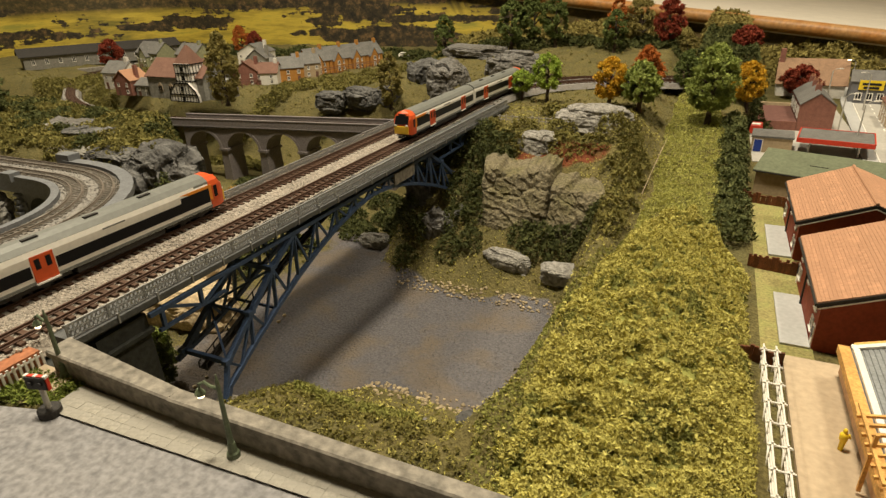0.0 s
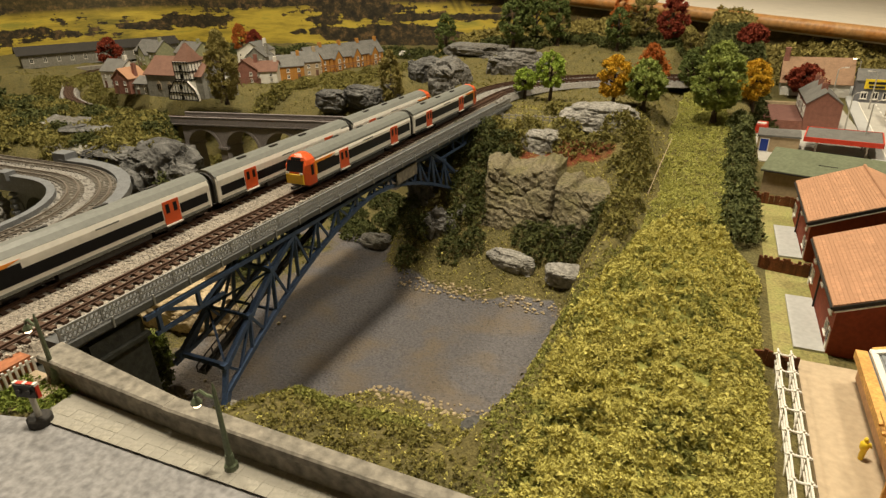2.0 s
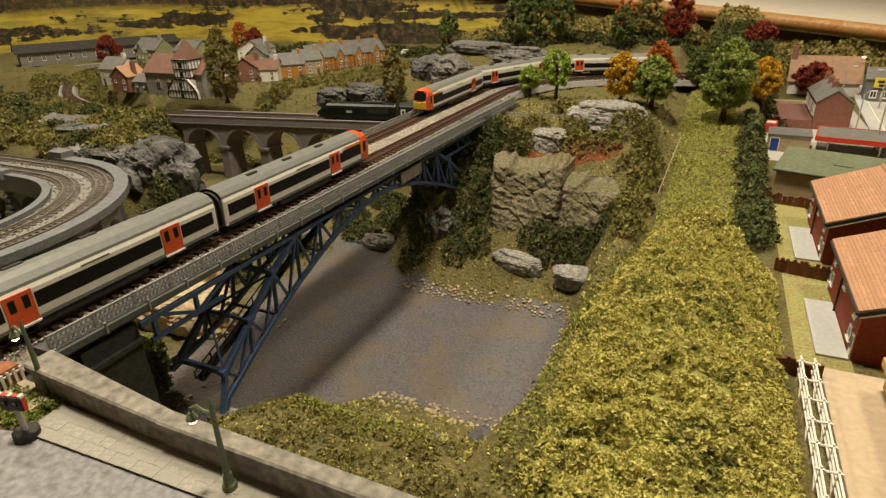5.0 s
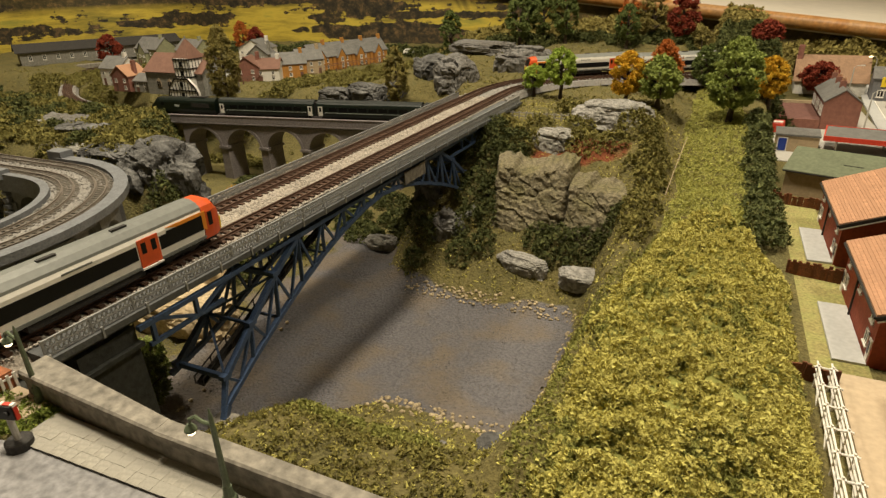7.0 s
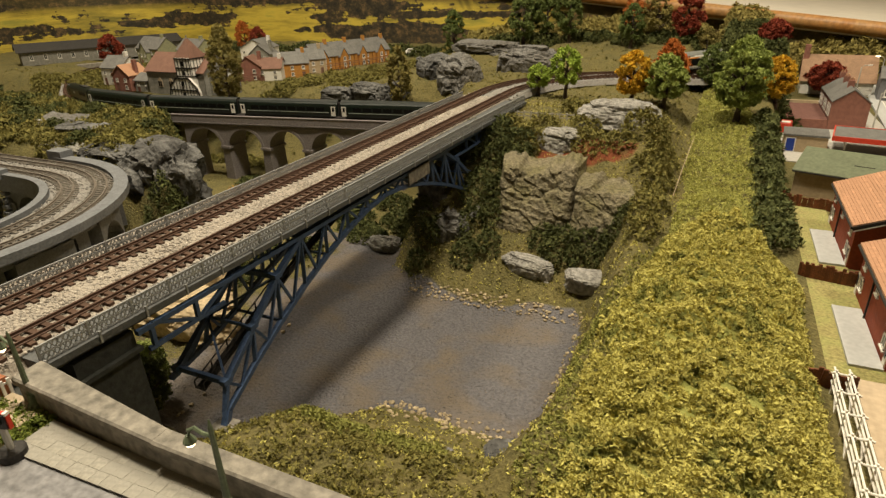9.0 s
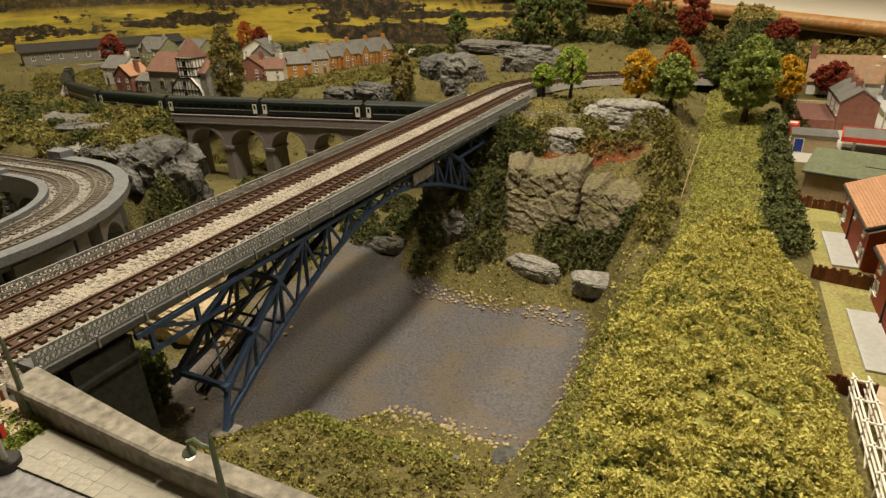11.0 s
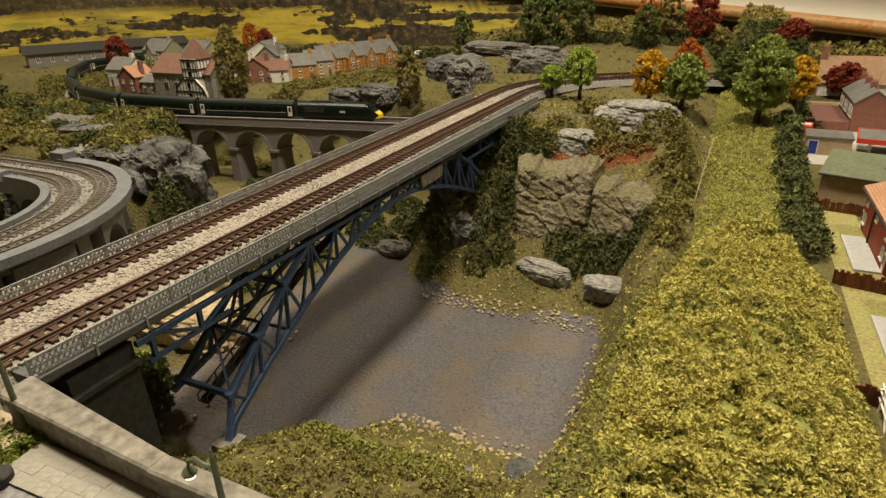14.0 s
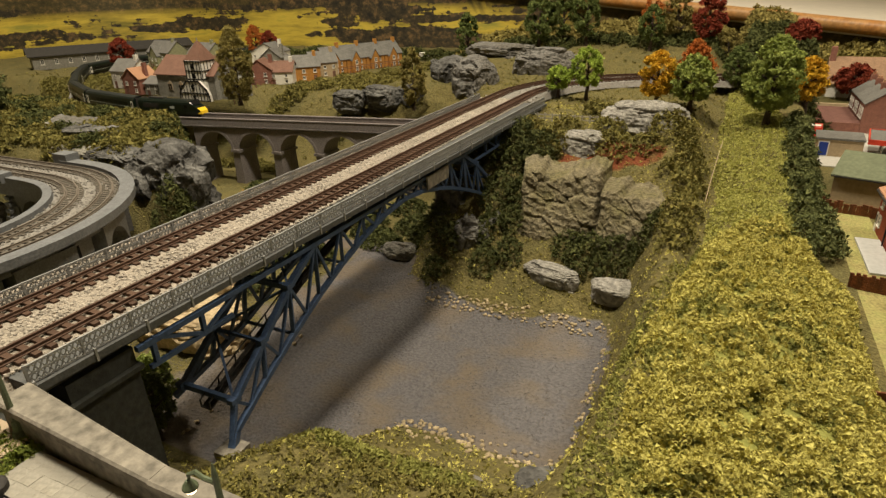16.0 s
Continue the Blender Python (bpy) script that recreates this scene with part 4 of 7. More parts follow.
        part("windscreen", Shape().loft([[(f + a, y, z) for a, z in ((0.0090, 0.0222), (0.0121, 0.0150), (0.0126, 0.0150), (0.0100, 0.0226))] for y in (-0.0068, 0.0068)]), GLASSY, c, "black windscreen")
        part("nose_panel", Shape().loft([[(f + 0.0114, y, 0.0138), (f + 0.0116, y, 0.0062), (f + 0.0130, y, 0.0066), (f + 0.0132, y, 0.0132)] for y in (-0.0072, 0.0072)]), TRAINYELLOW, c, "yellow warning panel")
        part("destination_blind", Shape().box(f + 0.0085, -0.004, 0.0226, f + 0.0098, 0.004, 0.0242), BLACK, c)
        for y in (-0.0058, 0.0058):
            part("headlight", Shape().box(f + 0.0124, y - 0.0011, 0.0136, f + 0.0134, y + 0.0011, 0.0148), WHITE, c)
        part("coupler", Shape().box(f + 0.009, -0.0016, 0.0034, f + 0.0165, 0.0016, 0.0052), UNDER, c)
    return c


def express_coach(name="passenger_coach"):
    """A dark green express coach, 152 mm long."""
    c = thing(name, pose(0, 0, 0), "dark green express coach with white end doors and thin silver line", "train", "express coaches")
    half, L = 0.0092, 0.0745
    part("body", skin(-L, L, half, 0.0055, 0.0185, 0.0262, 0.04), LOCOGREEN, c)
    part("roof", Shape().loft([[(x, y * 1.01, z + 0.0002) for y, z in section(half, 0.0055, 0.0185, 0.0262)[4:-4]] + [(x, 0.0078, 0.022), (x, -0.0078, 0.022)] for x in (-L, L)]), LOCOROOF, c)
    for side in (-1, 1):
        y0, y1 = sorted((side * (half - 0.0004), side * (half + 0.0002)))
        for k in range(8):
            x = -0.050 + k * 0.0143
            part("window", Shape().box(x - 0.0058, y0, 0.0128, x + 0.0058, y1, 0.0176), GLASSY, c)
        part("line", Shape().box(-L + 0.012, y0, 0.0104, L - 0.012, y1, 0.0110), SILVER, c, "thin silver line")
        for x in (-L + 0.0055, L - 0.0055):
            d = part("door", Shape().box(x - 0.0032, min(y0, y1 * 1.01), 0.0062, x + 0.0032, max(y1, y1 * 1.01), 0.0190), WHITE, c, "white end door")
            part("door_window", Shape().box(x - 0.0015, min(y0, y0 * 1.02), 0.0120, x + 0.0015, max(y1, y1 * 1.02), 0.0175), GLASSY, d)
    part("underframe", Shape().box(-L + 0.006, -0.0075, 0.0028, L - 0.006, 0.0075, 0.0056), UNDER, c)
    for x in (-L, L):
        o = 0.002 if x > 0 else -0.002
        part("gangway", Shape().box(min(x, x + o), -0.0055, 0.006, max(x, x + o), 0.0055, 0.0235), UNDER, c)
    wheels(c, (-0.052, 0.052))
    return c


def power_car(name="power_car"):
    """A dark green wedge-nosed power car, 118 mm long, nose to +x."""
    c = thing(name, pose(0, 0, 0), "dark green wedge-nosed power car with yellow nose", "train", "power cars")
    half, L = 0.0092, 0.058
    f = L - 0.026
    part("body", skin(-L, f, half, 0.0055, 0.0185, 0.0255, 0.03), LOCOGREEN, c)
    rows = []
    for dx, k, top, low in ((0.0, 1.003, 0.0255, 0), (0.009, 1.0, 0.0245, 0), (0.0165, 0.95, 0.0175, 0), (0.0225, 0.86, 0.0135, 0.0006), (0.026, 0.70, 0.0105, 0.0014)):
        rows.append([(f + dx, y * k, min(z, top) if z > 0.0075 else z + low) for y, z in section(half, 0.0052, 0.0185, 0.0255)])
    part("nose", Shape().loft(rows), LOCOGREEN, c)
    part("nose_panel", Shape().loft([[(f + 0.0212, y * 0.95, 0.0146), (f + 0.0264, y * 0.8, 0.0108), (f + 0.0272, y * 0.8, 0.0066), (f + 0.0220, y, 0.0062)] for y in (-0.0080, 0.0080)]), TRAINYELLOW, c, "yellow nose panel")
    part("windscreen", Shape().loft([[(f + 0.0098, y, 0.0240), (f + 0.0162, y, 0.0184), (f + 0.0168, y, 0.0188), (f + 0.0104, y, 0.0246)] for y in (-0.0068, 0.0068)]), GLASSY, c)
    for side in (-1, 1):
        y0, y1 = sorted((side * (half - 0.0004), side * (half + 0.00025)))
        part("crest", Shape().box(0.004, y0, 0.0125, 0.012, y1, 0.0155), SILVER, c, "small pale crest")
        part("grille", Shape().box(-0.048, y0, 0.0125, -0.018, y1, 0.0185), UNDER, c)
        part("cab_window", Shape().box(f - 0.001, y0, 0.0140, f + 0.0045, y1, 0.0185), GLASSY, c)
    part("roof_grille", Shape().box(-0.040, -0.004, 0.0252, -0.012, 0.004, 0.0264), UNDER, c)
    part("underframe", Shape().box(-0.028, -0.0078, 0.0018, 0.022, 0.0078, 0.0056).box(-L + 0.004, -0.007, 0.0035, f + 0.016, 0.007, 0.0056), UNDER, c)
    wheels(c, (-0.040, 0.036))
    return c


front_car = railcar(1)
CARS = []  # thing, line, place of its middle at 0 s, speed, whether it faces along the line, height, last place
express_front, express_mid = railcar(1, "railcar", True), railcar(0, "railcar", True)
CARS.append((express_front, LINE_AWAY, 1.720, 0.1445, True, 0.0, 3.8))
CARS.append((express_mid, LINE_AWAY, 1.560, 0.1445, True, 0.0, 3.64))
CARS.append((copy_thing(express_front, pose(0, 0, 0)), LINE_AWAY, 1.400, 0.1445, False, 0.0, 3.48))
CARS.append((front_car, LINE_HERE, 2.0325, -0.0785, False, 0.0, 0.4))
CARS.append((copy_thing(front_car, pose(0, 0, 0)), LINE_HERE, 2.1925, -0.0785, True, 0.0, 0.56))
lead = power_car()
coach = express_coach()
HEAD = 1.548 - 0.031
CARS.append((lead, LINE_LOW, HEAD - 0.060, 0.138, True, LOWZ, 9))
for k in range(7):
    ob = coach if k == 0 else copy_thing(coach, pose(0, 0, 0))
    CARS.append((ob, LINE_LOW, HEAD - 0.121 - 0.077 - 0.1535 * k, 0.138, True, LOWZ, 9))
CARS.append((copy_thing(lead, pose(0, 0, 0)), LINE_LOW, HEAD - 0.121 - 0.1535 * 7 - 0.062, 0.138, False, LOWZ, 9))


def motions():
    """The trains run along their lines."""
    for ob, line, start, speed, forward, z, last in CARS:
        rows = []
        for i in range(65):
            t = i * 0.25
            s = start + speed * t
            if speed == 0.1445:
                # this train slows a little as it goes round the bend
                s += 0.010 * min(t - 4.0, 0.0) - speed * 0.32 * max(t - 6.5, 0.0)
            s = max(s, last) if speed < 0 else min(s, last)
            a, b = along(line, s - 0.05), along(line, s + 0.05)
            h = math.atan2(b[1] - a[1], b[0] - a[0]) + (0 if forward else math.pi)
            rows.append((t, pose((a[0] + b[0]) / 2, (a[1] + b[1]) / 2, z, 0, 0, math.degrees(h))))
        walk(ob, rows)


# ---- near corner: road, pavement, parapet wall, lamps ----
def near_corner():
    solo("road", Shape().loft([[(0.02, -0.3, z), (0.40, -0.3, z), (0.24, 0.0850, z), (0.066, 0.0800, z), (0.02, 0.068, z)] for z in (-0.0145, -0.0115)]), ASPHALT, "speckled pale grey model road surface", "road", kind="structure")
    p = thing("pavement", pose(0, 0, 0), "pale worn paving slabs beside the parapet wall", "pavement", kind="structure")
    part("bed", Shape().loft([[(0.06, 0.0785, z), (0.24, 0.0835, z), (0.24, 0.0905, z), (0.06, 0.0935, z)] for z in (-0.0145, -0.0105)]), PAVING, p)
    slab = Shape().loft([[(-0.00243, -0.00223, 0), (0.00243, -0.00223, 0), (0.00243, 0.00223, 0), (-0.00243, 0.00223, 0)], [(-0.00239, -0.00219, 0.0002), (0.00239, -0.00219, 0.0002), (0.00239, 0.00219, 0.0002), (-0.00239, 0.00219, 0.0002)]]).mesh("slab")
    slab.materials.append(PAVING)
    for i in range(36):
        for j in range(3):
            x = 0.064 + i * 0.0049
            y = 0.0805 + (x - 0.06) * 0.027 + j * 0.0045 - 0.0004
            ob = new("slab", slab)
            ob.parent, ob.matrix_basis = p, pose(x, y, -0.0106 + 0.0002 * fnoise(i * 1.3, j * 2.1), 0, 0, random.uniform(-1.5, 1.5))
    # parapet wall with a broad concrete cap, one joint
    w = thing("parapet_wall", pose(0, 0, 0), "weathered grey concrete parapet wall with broad coping", "wall", kind="structure")
    ends = ((0.040, 0.0948, 0.1066), (0.1130, 0.0908, 0.0976)), ((0.1134, 0.0904, 0.0974), (0.26, 0.0890, 0.0955))
    for k, pair in enumerate(ends):
        part("wall_base", Shape().loft([[(x, a + 0.0014, -0.06), (x, a + 0.0014, -0.0030), (x, b - 0.001, -0.0030), (x, b - 0.001, -0.06)] for x, a, b in pair]), CONCRETE, w)
        lift, c = 0.0002 * k, 0.0007
        part("coping", Shape().loft([[(x, a + c, -0.0030), (x, a, -0.0030 + c), (x, a, lift), (x, a + c, c + lift), (x, b - c, c + lift), (x, b, lift), (x, b, -0.0030 + c), (x, b - c, -0.0030)] for x, a, b in pair]), CONCRETE, w)
    # the dark cavity below the track is painted as this wall's colour
    solo("fascia", Shape().box(-0.2, 0.098, -0.13, 0.045, 0.104, -0.012), ABUTMENT, "concrete retaining wall below the track, the cavity's shade in its colour", "wall", kind="structure")
    # grass verge tufts
    rng = np.random.default_rng(4)
    c = [(rng.uniform(0.030, 0.066), rng.uniform(0.070, 0.0945), -0.0115 + rng.uniform(0, 0.0016)) for _ in range(900)]
    c = [q for q in c if q[1] > 0.0735 + 0.25 * (q[0] - 0.03) and q[0] < 0.0605]
    me = flakes("grass", c, rng.uniform(0.0006, 0.0013, len(c)), 4)
    me.materials.append(leaves("verge", (0.24, 0.27, 0.05), (0.12, 0.16, 0.03)))
    tagged(new("grass", me), "short green grass verge by the crossing", "grass", kind="stuff")
    solo("slab", Shape().box(0.031, 0.086, -0.0125, 0.052, 0.0975, -0.0102, None), CREAM, "small pale paved apron at the wall's end", "paving")
    # fenced brown platform by the line
    f = thing("crossing_platform", pose(0, 0, 0), "brown platform with a small pale fence by the line", "platform")
    part("deck", Shape().box(-0.004, 0.062, -0.012, 0.030, 0.098, -0.0035), shade("terracotta", (0.34, 0.13, 0.06), 0.8, 80, 0.2, 0.3), f)
    for k in range(14):
        part("picket", Shape().box(0.0306, 0.066 + k * 0.0024, -0.0125, 0.0312, 0.067 + k * 0.0024, -0.004), WHITE, f)
    part("fence_rail", Shape().box(0.0302, 0.064, -0.0062, 0.0306, 0.0985, -0.0054), WHITE, f)


near_corner()


def swan_lamp(x, y, z, height, turn, label):
    t = thing("street_lamp", pose(x, y, z, 0, 0, turn), label, "street lamp", "green street lamps")
    part("base", Shape().tube([(0, 0, 0), (0, 0, 0.0018), (0, 0, 0.0024), (0, 0, 0.006)], [0.0024, 0.0022, 0.0016, 0.0013], 10), LAMPGREEN, t)
    part("post", Shape().tube([(0, 0, 0.005), (0, 0, height * 0.5), (0, 0, height), (0, 0, height + 0.003)], [0.0011, 0.0009, 0.0007, 0.0002], 8), LAMPGREEN, t)
    arm = [(0, 0, height - 0.0025), (-0.003, 0, height - 0.002), (-0.005, 0, height - 0.0006), (-0.007, 0, height - 0.0018), (-0.0074, 0, height - 0.004)]
    part("arm", Shape().tube(arm, 0.0006, 6), LAMPGREEN, t)
    part("shade", Shape().tube([(-0.0074, 0, height - 0.0035), (-0.0074, 0, height - 0.0052), (-0.0074, 0, height - 0.0058)], [0.0007, 0.0018, 0.0018], 10), LAMPGREEN, t)
    part("bulb", Shape().tube([(-0.0074, 0, height - 0.0056), (-0.0074, 0, height - 0.0068), (-0.0074, 0, height - 0.0074)], [0.0015, 0.0012, 0.0004], 10), BULB, t, "glowing warm bulb", True)
    return t


swan_lamp(0.146, 0.0862, -0.0105, 0.031, 10, "dark green swan-neck street lamp, lit, on the pavement")
swan_lamp(0.0475, 0.0955, -0.0105, 0.029, 0, "dark green swan-neck street lamp at the wall's end")


def crossing_signal():
    t = thing("crossing_signal", pose(0.0635, 0.0775, -0.0115, 0, 0, 15), "level crossing signal with red-edged board on round black base", "signal")
    part("base", Shape().tube([(0, 0, 0), (0, 0, 0.003), (0, 0, 0.0034)], [0.0042, 0.0042, 0.0036], 18), UNDER, t)
    part("post", Shape().tube([(0, 0, 0.003), (0, 0, 0.0145)], 0.0011, 8), LAMPGREY, t)
    part("board", Shape().box(-0.0045, -0.0012, 0.0125, 0.0045, 0.0002, 0.0185), REDMETAL, t, "red and white edged board")
    part("face", Shape().box(-0.0041, -0.0018, 0.0129, 0.0041, -0.0011, 0.0181), BLACK, t)
    for x in (-0.002, 0.002):
        part("light", Shape().tube([(x, -0.0026, 0.0155), (x, -0.0016, 0.0155)], 0.0010, 10), BLACK, t)
    for x in (-0.004, 0, 0.004):
        part("white_mark", Shape().box(x - 0.0006, -0.0014, 0.0177, x + 0.0006, 0.0003, 0.0187), WHITE, t)


crossing_signal()


# ---- buildings ----
def window(parent, x, y, z, w, h, face, frame=WHITE, sill=True):
    """A framed window in a wall; face: the outward direction, 0 -y, 1 +x, 2 +y, 3 -x."""
    m = pose(x, y, z, 0, 0, face * 90)
    f = part("window", Shape().box(-w / 2, -0.0006, -h / 2, -w / 2 + w * 0.14, 0.0003, h / 2, m).box(w / 2 - w * 0.14, -0.0006, -h / 2, w / 2, 0.0003, h / 2, m)
             .box(-w / 2, -0.0006, h / 2 - w * 0.14, w / 2, 0.0003, h / 2, m).box(-w / 2, -0.0006, -h / 2, w / 2, 0.0003, -h / 2 + w * 0.14, m).box(-w * 0.05, -0.0005, -h / 2, w * 0.05, 0.0003, h / 2, m), frame, parent)
    part("pane", Shape().box(-w * 0.4, -0.0003, -h * 0.42, w * 0.4, 0.0002, h * 0.42, m), GLASSY, f)
    if sill:
        part("sill", Shape().box(-w * 0.6, -0.0012, -h / 2 - 0.0008, w * 0.6, 0.0002, -h / 2, m), WHITE, f)
    return f


def gabled(parent, x0, x1, y0, y1, z0, eave, ridge, walls, roof, axis="x", over=0.0015, label_roof="", thick=0.0012, wall_label=""):
    """Walls with gables and a two-sided roof with thickness. axis: along which the ridge runs."""
    s = Shape()
    if axis == "x":
        mid = (y0 + y1) / 2
        s.loft([[(x, y0, z0), (x, y0, eave), (x, mid, ridge), (x, y1, eave), (x, y1, z0)] for x in (x0, x1)])
    else:
        mid = (x0 + x1) / 2
        s.loft([[(x0, y, z0), (x0, y, eave), (mid, y, ridge), (x1, y, eave), (x1, y, z0)] for y in (y0, y1)])
    w = part("wall", s, walls, parent, wall_label)
    for k in (0, 1):
        if axis == "x":
            ye = (y0 - over) if k == 0 else (y1 + over)
            drop = (ridge - eave) * over / abs(mid - y0)
            a, b = Vector((0, mid, ridge + 0.0003)), Vector((0, ye, eave - drop + 0.0003))
            rows = [[(x, a.y, a.z), (x, b.y, b.z), (x, b.y, b.z + thick), (x, a.y, a.z + thick)] for x in (x0 - over, x1 + over)]
        else:
            xe = (x0 - over) if k == 0 else (x1 + over)
            drop = (ridge - eave) * over / abs(mid - x0)
            rows = [[(mid, y, ridge + 0.0003), (xe, y, eave - drop + 0.0003), (xe, y, eave - drop + thick + 0.0003), (mid, y, ridge + thick + 0.0003)] for y in (y0 - over, y1 + over)]
        part("roof", Shape().loft(rows), roof, parent, label_roof)
    return w


def detached_house(y0, y1, label):
    """Red-brick house with a clay roof; its back faces the gardens."""
    h = thing("brick_house", pose(0, 0, 0), label, "house", "brick houses")
    x0, x1, z0, eave, ridge = 0.349, 0.432, -0.0602, -0.0292, -0.0125
    ym = (y0 + y1) / 2
    gabled(h, x0, x1, y0, y1, z0, eave, ridge, REDBRICK, TILE, "y", 0.003, "orange clay tile roof")
    # rows of tiles on the two slopes
    mid = (x0 + x1) / 2
    rows = 24
    for side in (-1, 1):
        for r in range(rows):
            u0, u1 = r / rows, (r + 1) / rows
            xa, xb = mid + side * (mid - x0 + 0.003) * u0, mid + side * (mid - x0 + 0.003) * u1
            za, zb = mix(ridge, eave - 0.0008, u0) + 0.0017, mix(ridge, eave - 0.0008, u1) + 0.0017
            part("tile_course", Shape().loft([[(xa, y, za), (xb, y, zb + 0.00025), (xb, y, zb - 0.0002), (xa, y, za - 0.0002)] for y in (y0 - 0.003, y1 + 0.003)]), TILE, h)
    part("ridge_tile", Shape().tube([(mid, y0 - 0.003, ridge + 0.0018), (mid, y1 + 0.003, ridge + 0.0018)], 0.0012, 8), TILE, h)
    # barge boards and gutter
    for y in (y0 - 0.0032, y1 + 0.0032):
        for side in (-1, 1):
            part("barge_board", Shape().bar((mid, y, ridge + 0.0002), (mid + side * (mid - x0 + 0.003), y, eave - 0.0012), 0.0008, 0.0022), UNDER, h)
            part("barge_trim", Shape().bar((mid, y - 0.0001, ridge - 0.0014), (mid + side * (mid - x0 + 0.002), y - 0.0001, eave - 0.0028), 0.0008, 0.0006), WHITE, h)
    part("gutter", Shape().tube([(x0 - 0.0032, y0 - 0.003, eave - 0.0008), (x0 - 0.0032, y1 + 0.003, eave - 0.0008)], 0.0009, 8), UNDER, h)
    for y in (y0 + 0.011, ym, y1 - 0.011):
        window(h, x0, y, eave - 0.0065, 0.0062, 0.0068, 3)
    for y in (y0 + 0.012, y1 - 0.012):
        window(h, x0, y, z0 + 0.0115, 0.0070, 0.0078, 3)
    for y in (y0 + 0.0035, y1 - 0.0035):
        d = part("door", Shape().box(x0 - 0.0006, y - 0.0022, z0, x0 + 0.0002, y + 0.0022, z0 + 0.0150), WHITE, h, "white back door")
        part("door_glass", Shape().box(x0 - 0.0009, y - 0.0013, z0 + 0.007, x0, y + 0.0013, z0 + 0.0135), GLASSY, d)
    part("downpipe", Shape().tube([(x0 - 0.0012, ym + 0.0065, eave - 0.001), (x0 - 0.0012, ym + 0.0065, z0)], 0.0006, 6), BLACK, h)
    part("soffit", Shape().box(x0 - 0.003, y0 - 0.001, eave - 0.0022, x0, y1 + 0.001, eave - 0.0014), WHITE, h)
    return h


detached_house(0.437, 0.527, "red-brick house with orange tiled roof and white windows")
detached_house(0.312, 0.402, "red-brick house with orange tiled roof beside the gardens")


def garden_fence(x0, y0, x1, y1, height, label, n=26):
    t = thing("garden_fence", pose(0, 0, 0), label, "fence", "brown garden fences")
    for i in range(n):
        u = (i + 0.5) / n
        x, y = mix(x0, x1, u), mix(y0, y1, u)
        z = bumpy(x, y) if x < 0.32 else -0.06
        hh = height * random.uniform(0.86, 1.12)
        part("board", Shape().box(-0.0011, -0.0006, -0.002, 0.0011, 0.0006, hh, pose(x, y, z, random.uniform(-5, 5), random.uniform(-4, 4), math.degrees(math.atan2(y1 - y0, x1 - x0)))), FENCEWOOD, t)
    for k in (0.3, 0.75):
        part("fence_rail", Shape().bar((x0, y0 + 0.001, -0.06 + height * k), (x1, y1 + 0.001, -0.06 + height * k), 0.0008, 0.001), FENCEWOOD, t)
    return t


garden_fence(0.317, 0.558, 0.372, 0.549, 0.0098, "glossy brown board fence across the gardens")
garden_fence(0.319, 0.413, 0.358, 0.406, 0.0105, "glossy brown board fence between two lawns")
garden_fence(0.303, 0.286, 0.333, 0.287, 0.0100, "weathered brown board fence at the hedge", 18)
solo("lawn", Shape().box(0.314, 0.285, -0.0615, 0.350, 0.556, -0.0592), LAWN, "dry yellow-green garden lawns", "lawn", kind="structure")
for pa, pb in ((0.4375, 0.5), (0.311, 0.375)):
    solo("patio", Shape().box(0.3335, pa, -0.0600, 0.3485, pb, -0.0578), PATIO, "pale grey concrete patio behind the house", "patio", group="patios")


